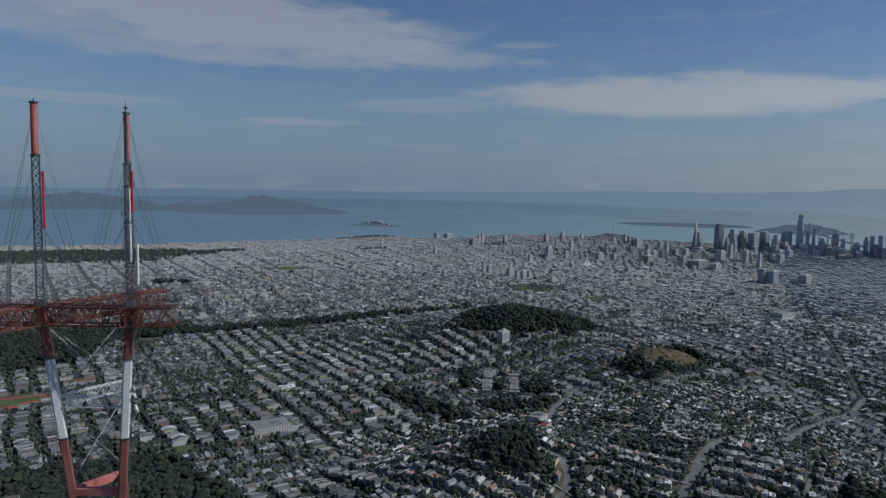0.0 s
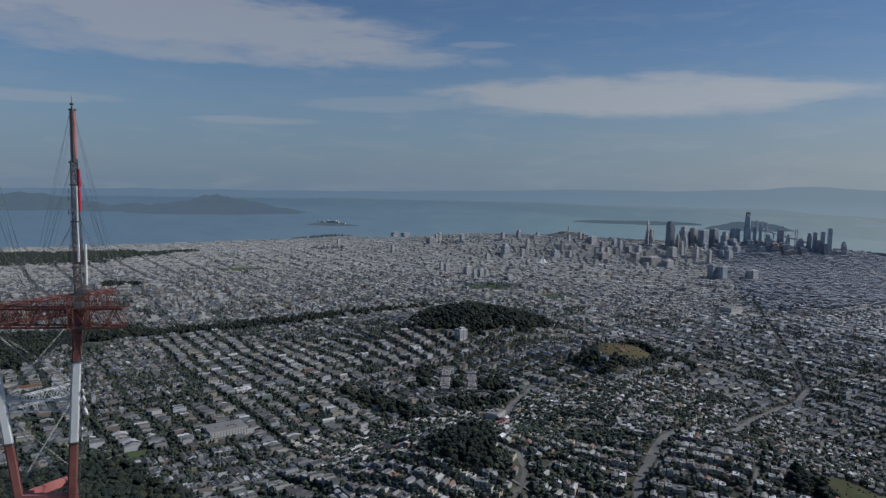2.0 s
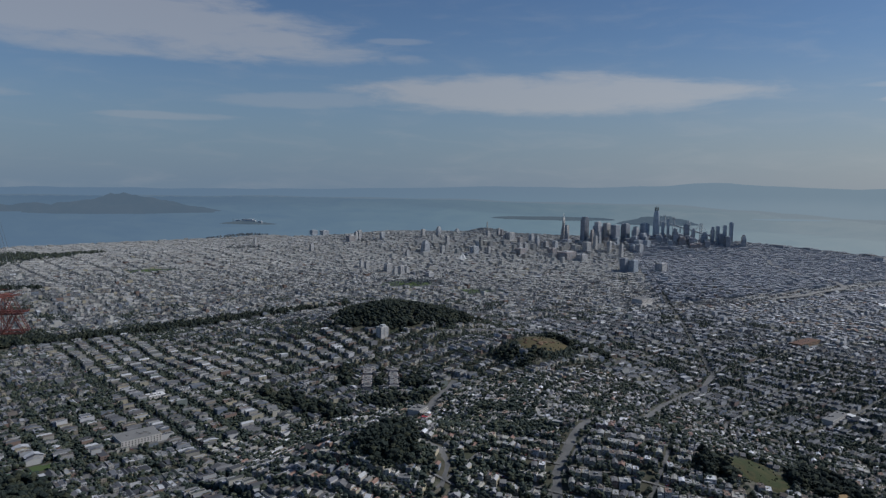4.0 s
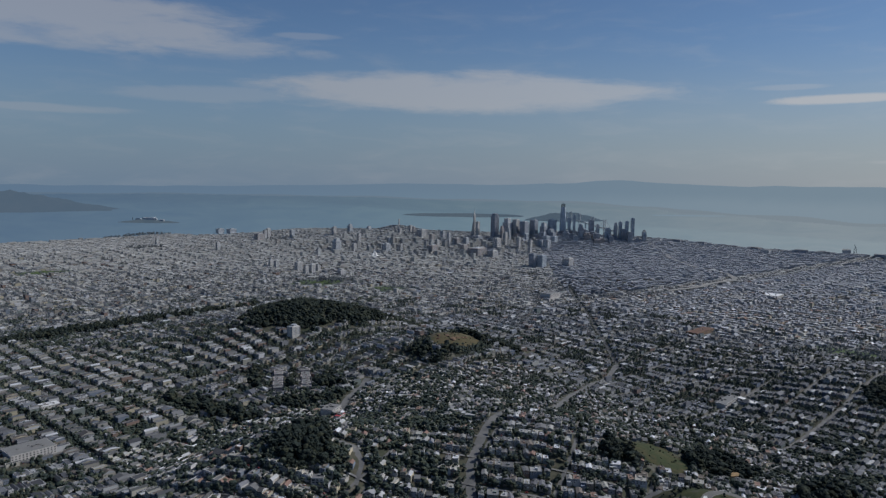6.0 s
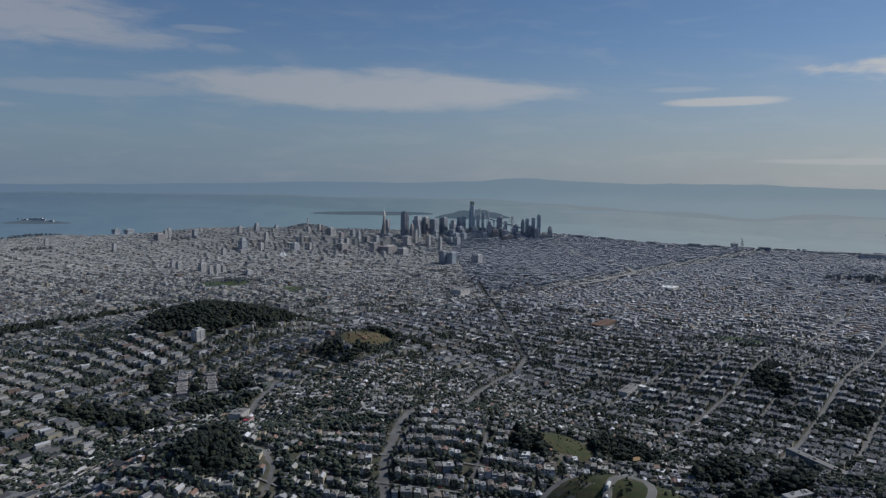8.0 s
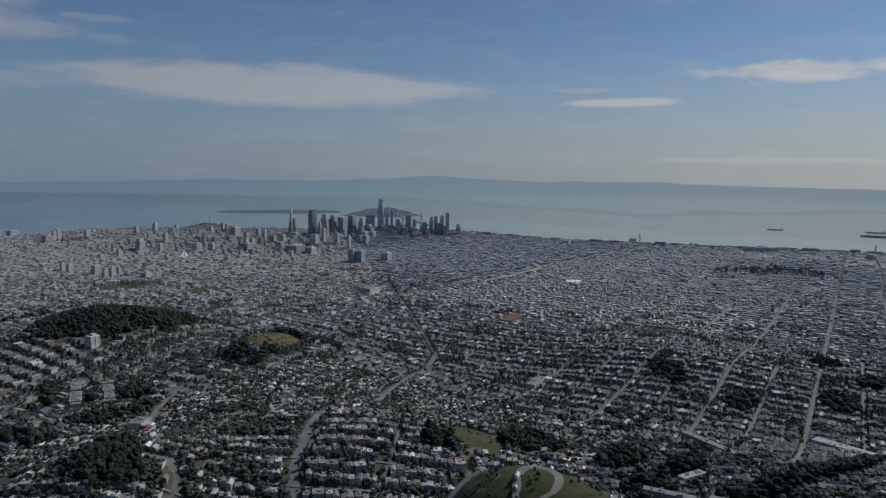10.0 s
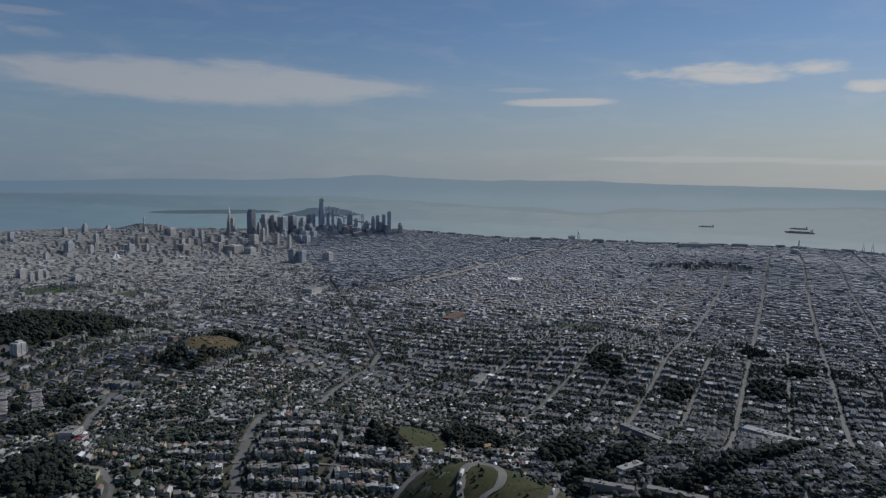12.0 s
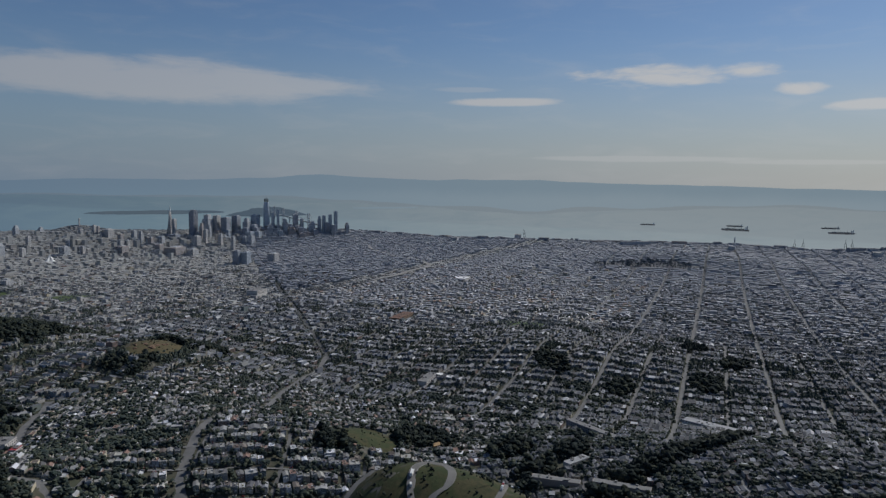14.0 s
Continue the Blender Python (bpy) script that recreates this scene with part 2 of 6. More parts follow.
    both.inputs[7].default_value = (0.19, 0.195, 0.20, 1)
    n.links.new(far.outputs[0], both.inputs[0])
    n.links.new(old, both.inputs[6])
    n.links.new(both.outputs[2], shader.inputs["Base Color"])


grey_far_ground(M_GROUND)
M_ROAD = material("worn_asphalt", [(0.115, 0.117, 0.118), (0.16, 0.159, 0.156)], rough=0.85, grain=0.3, grain_scale=0.3, stain=0.3)
M_GRASS = material("dry_grass", [(0.022, 0.034, 0.011), (0.058, 0.052, 0.021), (0.027, 0.040, 0.012), (0.048, 0.050, 0.018)], rough=0.95, grain=0.7, grain_scale=0.4,
                   stain=0.5, stain_scale=0.03, bump=0.3)
M_LAWN = material("park_lawn", [(0.05, 0.085, 0.025), (0.08, 0.11, 0.04)], rough=0.95, grain=0.4)
M_ROCK = material("red_brown_rock", [(0.066, 0.062, 0.028), (0.095, 0.074, 0.036), (0.045, 0.050, 0.022)], rough=0.95, grain=0.7, grain_scale=0.2)
M_RED = material("faded_red_paint", [(0.37, 0.105, 0.095), (0.44, 0.17, 0.155)], rough=0.6, grain=0.35, grain_scale=0.8, stain=0.4, stain_scale=0.15)
M_DARKRED = material("rusty_shaded_red_steel", [(0.17, 0.045, 0.032), (0.075, 0.036, 0.03)], rough=0.7, grain=0.6, grain_scale=0.9, stain=0.5, stain_scale=0.3)
M_WHITE = material("weathered_white_paint", [(0.66, 0.67, 0.68), (0.55, 0.56, 0.58)], rough=0.55, grain=0.25, grain_scale=0.8, stain=0.3, stain_scale=0.2)
M_STEEL = material("dark_galvanised_steel", [(0.06, 0.07, 0.075), (0.11, 0.12, 0.12)], rough=0.55, metal=0.4, grain=0.4, grain_scale=2)
M_BRIGHTRED = material("signal_red_plastic", [(0.52, 0.03, 0.06), (0.45, 0.03, 0.05)], rough=0.5, grain=0.1)
M_WIRE = material("guy_wire_steel", [(0.10, 0.11, 0.12), (0.14, 0.15, 0.16)], rough=0.5, metal=0.5, grain=0.1)
# Granite, concrete and glass lifted and blued: downtown haze put into the facades.
M_TOWERS = [material("hazed_granite_facade", [(0.22, 0.235, 0.27), (0.27, 0.285, 0.32)], rough=0.5, grain=0.3, grain_scale=0.05),
            material("hazed_concrete_facade", [(0.37, 0.385, 0.41), (0.43, 0.445, 0.465)], rough=0.8, grain=0.5, grain_scale=0.05),
            material("pale_stone_facade", [(0.50, 0.48, 0.46), (0.43, 0.42, 0.41)], rough=0.8, grain=0.5, grain_scale=0.05),
            material("hazed_blue_glass_facade", [(0.31, 0.36, 0.42), (0.36, 0.41, 0.46)], rough=0.3, grain=0.4, grain_scale=0.05, spec=0.6),
            material("brown_masonry_facade", [(0.38, 0.335, 0.31), (0.33, 0.295, 0.28)], rough=0.8, grain=0.5, grain_scale=0.05)]
# Window glass paled by the same painted haze.
M_BANDS = material("hazed_ribbon_glass", [(0.26, 0.29, 0.33), (0.31, 0.34, 0.38)], rough=0.25, grain=0.2, grain_scale=0.05, spec=0.6)
# Hull paint lightened to carry the haze over the bay.
M_SHIP = material("hazed_ship_hull", [(0.19, 0.175, 0.17), (0.23, 0.205, 0.20)], rough=0.6)


def water_material():
    """Bay water from six kilometres off and on: silty blue-green, haze and sky sheen added as emission, paler towards
    the south-east.
    """
    m = bpy.data.materials.new("bay_water")
    m.use_nodes = True
    n = Nodes(m.node_tree)
    place = n.add("ShaderNodeNewGeometry").outputs["Position"]
    axes = n.add("ShaderNodeSeparateXYZ")
    n.link(place, axes.inputs[0])
    long = n.add("ShaderNodeVectorMath", operation="MULTIPLY")
    n.link(place, long.inputs[0])
    long.inputs[1].default_value = (1, 1, 6)
    swirl = n.noise(long.outputs[0], 0.0035, 6.0, 0.6, 1.0)
    shader = n.add("ShaderNodeBsdfPrincipled")
    n.link(n.ramp(swirl, [(0.3, (0.045, 0.085, 0.095)), (0.7, (0.075, 0.115, 0.12))]), shader.inputs["Base Color"])
    shader.inputs["Roughness"].default_value, shader.inputs["IOR"].default_value = 0.35, 1.33
    level = n.add("ShaderNodeCombineXYZ")
    level.inputs[2].default_value = 1.0
    n.link(level.outputs[0], shader.inputs["Normal"])
    # Emitted colour for haze and reflected sky, graded across the bay.
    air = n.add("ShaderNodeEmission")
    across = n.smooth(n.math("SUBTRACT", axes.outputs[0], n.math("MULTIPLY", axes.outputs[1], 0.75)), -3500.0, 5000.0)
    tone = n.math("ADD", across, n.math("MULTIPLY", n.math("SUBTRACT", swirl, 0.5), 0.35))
    n.link(n.ramp(tone, [(0.0, WATER_HAZE[0]), (0.5, WATER_HAZE[1]), (1.0, WATER_HAZE[2])]), air.inputs["Color"])
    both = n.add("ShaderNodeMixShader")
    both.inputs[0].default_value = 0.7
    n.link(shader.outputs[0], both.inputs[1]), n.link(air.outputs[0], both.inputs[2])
    n.link(both.outputs[0], n.add("ShaderNodeOutputMaterial").inputs[0])
    return m


WATER_HAZE = [(0.150, 0.228, 0.335), (0.225, 0.318, 0.385), (0.42, 0.475, 0.50)]


def distance_material(name, low, high, glow, part, sunny=(1, 1, 1), foot=()):
    """Far land behind kilometres of sea air: its own dim brown and green, with the haze mixed in as emitted colour."""
    m = bpy.data.materials.new(name)
    m.use_nodes = True
    n = Nodes(m.node_tree)
    place = n.add("ShaderNodeNewGeometry").outputs["Position"]
    shader = n.add("ShaderNodeBsdfPrincipled")
    n.link(n.ramp(n.noise(place, 0.012, 6.0, 0.6), [(0.35, low), (0.65, high)]), shader.inputs["Base Color"])
    shader.inputs["Roughness"].default_value, shader.inputs["Specular IOR Level"].default_value = 0.95, 0.1
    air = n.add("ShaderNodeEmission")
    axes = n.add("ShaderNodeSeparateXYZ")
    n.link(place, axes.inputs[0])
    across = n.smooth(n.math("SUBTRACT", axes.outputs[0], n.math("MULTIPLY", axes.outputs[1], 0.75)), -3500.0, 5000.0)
    # Haze colour of the crest, brighter towards the sunny south-east.
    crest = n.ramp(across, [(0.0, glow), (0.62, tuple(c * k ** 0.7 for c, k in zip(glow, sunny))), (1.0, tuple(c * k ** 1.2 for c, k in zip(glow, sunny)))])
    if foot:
        # Lower slopes fade into the bay's haze colour.
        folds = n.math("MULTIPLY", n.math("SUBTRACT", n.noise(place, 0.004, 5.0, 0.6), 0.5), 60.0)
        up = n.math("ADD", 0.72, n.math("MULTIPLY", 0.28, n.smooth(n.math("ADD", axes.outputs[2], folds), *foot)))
        n.link(n.mix(up, n.ramp(across, [(0.0, WATER_HAZE[0]), (0.5, WATER_HAZE[1]), (1.0, WATER_HAZE[2])]), crest), air.inputs["Color"])
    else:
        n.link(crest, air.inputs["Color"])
    both = n.add("ShaderNodeMixShader")
    both.inputs[0].default_value = part
    n.link(shader.outputs[0], both.inputs[1]), n.link(air.outputs[0], both.inputs[2])
    n.link(both.outputs[0], n.add("ShaderNodeOutputMaterial").inputs[0])
    return m


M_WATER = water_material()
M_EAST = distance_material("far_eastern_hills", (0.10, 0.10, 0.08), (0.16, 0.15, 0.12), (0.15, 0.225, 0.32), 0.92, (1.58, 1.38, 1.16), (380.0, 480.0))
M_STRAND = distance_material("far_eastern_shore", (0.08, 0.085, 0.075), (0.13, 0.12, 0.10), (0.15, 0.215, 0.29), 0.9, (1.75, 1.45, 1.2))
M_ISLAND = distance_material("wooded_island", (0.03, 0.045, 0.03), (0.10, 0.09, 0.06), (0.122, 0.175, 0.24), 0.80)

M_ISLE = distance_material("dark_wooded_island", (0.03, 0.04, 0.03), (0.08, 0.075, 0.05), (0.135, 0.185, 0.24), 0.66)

# ---- the lie of the land ----
# Metres east, north and up from the foot of the broadcast tower and the sea. Past NEAR the land is drawn in round the
# camera's place (HUB), keeping its look from there, to a rim at 4.9 km, so that bay, islands and far hills find room in
# the model.
HUB = np.array([46.0, -267.0, 529.0])
NEAR, RIM = 2500.0, 2400.0


def drawn_in(p):
    p = np.asarray(p, float).reshape(-1, 3)
    d = p[:, :2] - HUB[:2]
    r = np.maximum(np.hypot(d[:, 0], d[:, 1]), 1e-6)
    z = p[:, 2] - 0.87 * r * r / 12742000.0
    g = np.where(r < NEAR, r, NEAR + RIM * (1 - np.exp(-(np.maximum(r, NEAR) - NEAR) / RIM)))
    s = g / r
    return np.column_stack([HUB[0] + d[:, 0] * s, HUB[1] + d[:, 1] * s, HUB[2] + (z - HUB[2]) * s])


def away(x, y):
    return np.hypot(x - HUB[0], y - HUB[1])


def bearing(x, y):
    return np.degrees(np.arctan2(x - HUB[0], y - HUB[1]))


SHORE = [(-2600, 6300), (-1400, 5750), (-700, 5500), (300, 5650), (1000, 5780), (1500, 5850), (2000, 6000), (2400, 5800), (2900, 5750), (3400, 6100),
         (3800, 6130), (4400, 5700), (4850, 5000), (5230, 4480), (5750, 3900), (5800, 3100), (5700, 2300), (5950, 1650), (6250, 700),
         (6450, 100), (6300, -600), (7000, -1500), (8200, -2500), (8200, -9000), (-6000, -9000), (-6000, 6300)]


def inside(x, y, outline):
    hit = np.zeros(np.shape(x), bool)
    for (x0, y0), (x1, y1) in zip(outline, outline[1:] + outline[:1]):
        cross = (y0 > y) != (y1 > y)
        hit ^= cross & (x < (x1 - x0) * (y - y0) / ((y1 - y0) or 1e-9) + x0)
    return hit


# hills: east, north, height over the sea, spread
HILLS = [(-387, 344, 270, 330, 300), (0, 0, 254, 230, 230), (606, 18, 264, 85, 80), (610, -85, 252, 70, 75), (555, 70, 242, 75, 60), (480, -190, 266, 130, 170), (458, -420, 279, 170, 170),
         (470, 545, 190, 130, 110), (1012, 1476, 165, 210, 190), (1173, 1031, 147, 130, 105), (950, 287, 124, 105, 80), (300, 1180, 84, 350, 300),
         (1549, 810, 46, 300, 260), (1513, 429, 52, 260, 200), (1341, -186, 84, 260, 260), (900, 700, 125, 230, 190), (115, 2586, 125, 260, 220),
         (1593, 2353, 82, 220, 200), (1200, 4000, 100, 750, 300), (2250, 4050, 105, 380, 260), (2930, 5080, 88, 330, 300),
         (3240, 4196, 100, 380, 330), (4137, 5239, 78, 170, 170), (4647, 255, 82, 430, 420), (-1000, 3900, 95, 520, 420),
         (1850, 250, 88, 230, 220), (2500, 3150, 55, 260, 240), (300, 3300, 85, 420, 350), (1300, -1100, 165, 480, 420),
         (2000, 5850, 28, 170, 130), (5351, 3371, 25, 250, 200), (1050, -300, 150, 200, 260), (800, 420, 165, 150, 130), (-300, 1500, 85, 380, 300)]


def base_height(x, y):
    s = 1 / (1 + np.exp(-(2050 - x) / 330)) / (1 + np.exp(-(4800 - y) / 380))
    return 7 + 52 * s + 12 / (1 + np.exp(-(3600 - x) / 500)) / (1 + np.exp(-(4900 - y) / 300))


def bumps(x, y):
    return np.stack([np.exp(-((x - a) / u) ** 2 / 2 - ((y - b) / v) ** 2 / 2) for a, b, _, u, v in HILLS], -1)


_hx, _hy = np.array([h[0] for h in HILLS], float), np.array([h[1] for h in HILLS], float)
AMOUNTS = np.linalg.solve(bumps(_hx, _hy) + 0.02 * np.eye(len(HILLS)), np.array([h[2] for h in HILLS]) - base_height(_hx, _hy))


def height(x, y):
    """The ground's height over the sea, on land."""
    x, y = np.asarray(x, float), np.asarray(y, float)
    z = base_height(x, y) + bumps(x, y) @ AMOUNTS
    z = z + 1.2 * np.sin(x / 47 + 1.3 * np.sin(y / 61)) * np.sin(y / 53)
    return np.maximum(z, 4.0)


# ---- meshes ----
def mesh(name, verts, faces, mats, which=None, smooth=False):
    """A mesh from arrays: faces is a list of arrays of corner numbers, one array for each number of corners."""
    me = bpy.data.meshes.new(name)
    faces = [np.asarray(f, np.int32) for f in faces if len(f)]
    loops = np.concatenate([f.ravel() for f in faces])
    sizes = np.concatenate([np.full(len(f), f.shape[1], np.int32) for f in faces])
    me.vertices.add(len(verts)), me.loops.add(len(loops)), me.polygons.add(len(sizes))
    me.vertices.foreach_set("co", np.asarray(verts, np.float32).ravel())
    me.loops.foreach_set("vertex_index", loops)
    me.polygons.foreach_set("loop_start", np.concatenate([[0], np.cumsum(sizes)[:-1]]).astype(np.int32))
    for m in mats:
        me.materials.append(m)
    if which is not None:
        me.polygons.foreach_set("material_index", np.concatenate([np.asarray(w, np.int32) for w in which]))
    me.polygons.foreach_set("use_smooth", np.full(len(sizes), smooth))
    me.update(calc_edges=True)
    me.validate()
    return me


def part(name, bm, mat, parent, label=""):
    """Links a bmesh as one mesh object under a thing or a part."""
    me = bpy.data.meshes.new(name)
    bm.to_mesh(me)
    bm.free()
    me.materials.append(mat)
    ob = new(name, me)
    ob.parent = parent
    return tagged(ob, label) if label else ob


def thing(name, at, label, category, group="", kind=""):
    ob = new(name)
    ob.location = at
    return tagged(ob, label, category, group, kind)


def polar(az, r, z):
    """A sheet over bearings and distances from the hub: z(x, y) gives its height."""
    a, d = np.meshgrid(np.radians(az), r, indexing="ij")
    x, y = HUB[0] + d * np.sin(a), HUB[1] + d * np.cos(a)
    p = drawn_in(np.column_stack([x.ravel(), y.ravel(), z(x, y).ravel()]))
    i, j = np.meshgrid(np.arange(len(az) - 1), np.arange(len(r) - 1), indexing="ij")
    k = (i * len(r) + j).ravel()
    return p, np.column_stack([k, k + 1, k + len(r) + 1, k + len(r)])


def make_ground():
    az = np.concatenate([np.arange(-22, 106, 0.4), np.arange(106, 338.1, 2.9)])
    az[-1] = 338
    r = np.concatenate([[0.01, 60, 120, 180], np.arange(220, 2500, 11), 2500 * 1.022 ** np.arange(0, 125)])

    def z(x, y):
        land = inside(x, y, SHORE)
        return np.where(land, height(x, y), -14.0)
    p, f = polar(az, r, z)
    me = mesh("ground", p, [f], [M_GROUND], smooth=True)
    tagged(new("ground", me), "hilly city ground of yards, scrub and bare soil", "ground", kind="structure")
    r = np.concatenate([np.arange(3800, 9000, 90), 9000 * 1.03 ** np.arange(0, 34)])
    p, f = polar(np.arange(-24, 112, 1.0), r, lambda x, y: 0 * x)
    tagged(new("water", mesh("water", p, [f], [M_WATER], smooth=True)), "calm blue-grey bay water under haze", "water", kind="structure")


make_ground()


def wave(x, y, scale, seed):
    """Cheap folded hills from a few sines."""
    rng = np.random.RandomState(seed)
    total = 0
    for k in range(5):
        a, ph = rng.uniform(0, 6.28), rng.uniform(0, 6.28)
        f = 1.9 ** k / scale
        total = total + np.sin((x * math.cos(a) + y * math.sin(a)) * f * 6.28 + ph + 1.5 * np.sin(y * f * 2.1 + ph)) / 1.7 ** k
    return total / 2


def make_far_land():
    # shores and ridges behind the bay: bearing, distance of the shore, height of the crest in degrees over the eye's level
    az = np.arange(-22, 112, 0.35)
    r = np.concatenate([np.arange(10200, 19000, 120), 19000 * 1.008 ** np.arange(0, 82)])
    turns = [-22, 5, 23, 28, 37, 43, 52, 57, 59, 64, 68.5, 73, 77.5, 82, 86, 90.5, 95, 112]
    shores = [22400, 22400, 22400, 21500, 20300, 18700, 18300, 15600, 13000, 12500, 11600, 10900, 12500, 13900, 15600, 17000, 16400, 15000]
    crests = [-0.95, -1.02, -0.92, -0.62, -0.37, -0.32, 0.02, 0.10, 0.0, -0.03, -0.09, -0.15, -0.2, -0.25, -0.33, -0.42, -0.42, -0.5]

    def east(x, y):
        a, d = bearing(x, y), away(x, y)
        shore = np.interp(a, turns, shores) + 420 * np.sin(a / 2.3) + 160 * np.sin(a / 0.9 + 1)
        slope = np.interp(a, [25, 38], [700, 5700])
        top = shore + 1800 + slope
        crest = HUB[2] + top * np.tan(np.radians(np.interp(a, turns, crests) + 0.14 * np.exp(-((a - 54) / 2.4) ** 2) + 0.10 * wave(a, 0 * a, 16, 3) + 0.035 * wave(a, 0 * a, 4.5, 8)))
        rise = np.clip((d - shore - 1800) / slope, 0, 1)
        hill = crest * (rise * rise * (3 - 2 * rise)) * (1 + 0.10 * wave(x, y, 4200, 5) * rise * (1 - rise) * 4)
        return np.where(d < shore, -700.0, 22.0) + np.maximum(hill, 0)
    p, f = polar(az, r, east)
    # the flat strip along the shore is darker than the slopes behind
    aa, rr = np.meshgrid(az[:-1] + 0.17, r[:-1], indexing="ij")
    flat = rr < np.interp(aa, turns, shores) + 420 * np.sin(aa / 2.3) + 1000 + 700 * np.sin(aa / 1.3)
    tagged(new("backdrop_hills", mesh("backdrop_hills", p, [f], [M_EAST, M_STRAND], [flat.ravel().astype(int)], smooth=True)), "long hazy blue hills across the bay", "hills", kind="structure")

    def island(name, label, cx, cy, rx, ry, turn, top, seed, mat, flat=0.0, steps=56):
        u = np.linspace(-1.15, 1.15, steps)
        a, b = np.meshgrid(u, u, indexing="ij")
        c, s = math.cos(radians(turn)), math.sin(radians(turn))
        x, y = cx + a * rx * c - b * ry * s, cy + a * rx * s + b * ry * c
        d = np.hypot(a, b) + 0.10 * wave(a * 1000, b * 1000, 900, seed)
        z = top * np.clip(1 - d, -0.2, 1) ** 1.0 if not flat else np.clip((1 - d) * 40, -1, 1) * flat
        z = np.where(d < 1, np.maximum(z, 0) * (1 + 0.22 * wave(x, y, rx * 0.8, seed + 1)) + 3, -12)
        p = drawn_in(np.column_stack([x.ravel(), y.ravel(), z.ravel()]))
        i, j = np.meshgrid(np.arange(steps - 1), np.arange(steps - 1), indexing="ij")
        k = (i * steps + j).ravel()
        f = np.column_stack([k, k + steps, k + steps + 1, k + 1])
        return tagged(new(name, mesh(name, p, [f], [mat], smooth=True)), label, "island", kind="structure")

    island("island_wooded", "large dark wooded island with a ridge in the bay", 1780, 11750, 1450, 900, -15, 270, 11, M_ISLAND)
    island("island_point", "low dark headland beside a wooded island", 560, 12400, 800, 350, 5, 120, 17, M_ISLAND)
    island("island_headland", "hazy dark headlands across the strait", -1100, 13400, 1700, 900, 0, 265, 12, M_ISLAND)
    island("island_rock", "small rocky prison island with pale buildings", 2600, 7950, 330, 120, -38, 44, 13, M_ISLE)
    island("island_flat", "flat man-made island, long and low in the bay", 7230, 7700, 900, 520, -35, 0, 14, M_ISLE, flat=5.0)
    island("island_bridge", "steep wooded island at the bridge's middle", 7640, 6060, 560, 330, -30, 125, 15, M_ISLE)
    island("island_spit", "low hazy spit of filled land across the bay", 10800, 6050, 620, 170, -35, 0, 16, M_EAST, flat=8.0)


make_far_land()

# ---- woods, parks and open hills ----
# east, north, half-length east, half-length north, turn (degrees, anticlockwise)
WOODS = [(545, 1010, 30, 140, 15), (698, 1124, 76, 13, 62), (757, 1069, 70, 9, 62), (815, 1010, 60, 12, 62), (684, 925, 40, 24, 0), (690, 890, 45, 22, 0), (790, 985, 20, 50, 20), (745, 862, 28, 28, 0),
         (1705, -150, 70, 40, 0), (1577, 22, 60, 30, 0), (1680, 210, 90, 34, 40), (1080, 100, 50, 36, 0), (985, 20, 60, 36, 0), (1095, 0, 60, 28, 0), (1960, -190, 70, 36, 0), (2110, -75, 60, 40, 0),
         (-300, 330, 420, 330, 0), (110, 250, 230, 130, 20), (1055, 1470, 235, 175, 15), (1085, 945, 62, 16, 20), (1245, 1010, 30, 44, 0), (1335, 1005, 48, 62, 0), (30, 785, 75, 105, 0), (85, 685, 60, 75, 0),
         (478, 512, 46, 32, 25), (1042, 236, 58, 46, 0), (878, 305, 26, 30, 0), (-200, 1870, 380, 150, 9), (540, 1940, 620, 42, 9), (-700, 1500, 420, 330, 9),
         (-700, 4150, 1300, 560, 10), (-250, 1760, 200, 270, 0), (-70, 715, 180, 120, 0), (40, 640, 110, 90, 0), (820, -90, 95, 55, -30), (1000, -120, 130, 28, -25), (740, 60, 60, 42, 10), (1400, 1120, 60, 60, 0),
         (1170, -205, 140, 24, -20), (1850, 5900, 300, 90, 0), (1050, 985, 30, 34, 0),
         (1640, 2330, 110, 60, 9), (115, 2600, 70, 40, 0), (330, 2650, 55, 26, 0), (1350, 4020, 120, 60, 9), (2250, 4060, 100, 60, 9), (4180, 400, 110, 330, 0)]
PARKS = [(2260, 480, 80, 110, 0), (1560, 2350, 130, 90, 9), (1780, 2120, 90, 60, 9), (680, 3300, 130, 70, 9)]
BARE = [(590, 20, 130, 115, 0), (948, 288, 58, 46, 0), (1168, 1004, 78, 56, 15), (440, -150, 200, 190, 0), (1414, 974, 46, 34, 0)]


# plots of single large buildings and courts
PLOTS = [(1371, -188, 64, 20, 74), (1232, 0, 66, 14, 63), (240, 966, 42, 32, 9), (312, 1196, 24, 17, 9), (2160, 905, 70, 32, 4), (2275, 1655, 48, 34, 9), (3284, 1172, 58, 40, 4), (1480, 455, 48, 18, 8),
         (-97, 1372, 40, 15, 9), (688, 792, 25, 19, 30), (671, 735, 15, 11, 30), (889, 1309, 24, 24, 0), (60, 885, 40, 24, 9), (95, 910, 30, 18, 9), (-206, 1285, 88, 54, 9), (1043, -20, 34, 17, -25),
         (962, -12, 14, 42, 8), (952, -105, 14, 48, 4),
         (733, 1086, 80, 19, 62), (781, 1052, 80, 19, 62)]


def within(x, y, ovals, grow=1.0):
    hit = np.zeros(np.shape(x), bool)
    for cx, cy, rx, ry, turn in ovals:
        c, s = math.cos(radians(turn)), math.sin(radians(turn))
        u, v = (x - cx) * c + (y - cy) * s, -(x - cx) * s + (y - cy) * c
        hit |= (u / rx / grow) ** 2 + (v / ry / grow) ** 2 < 1
    return hit


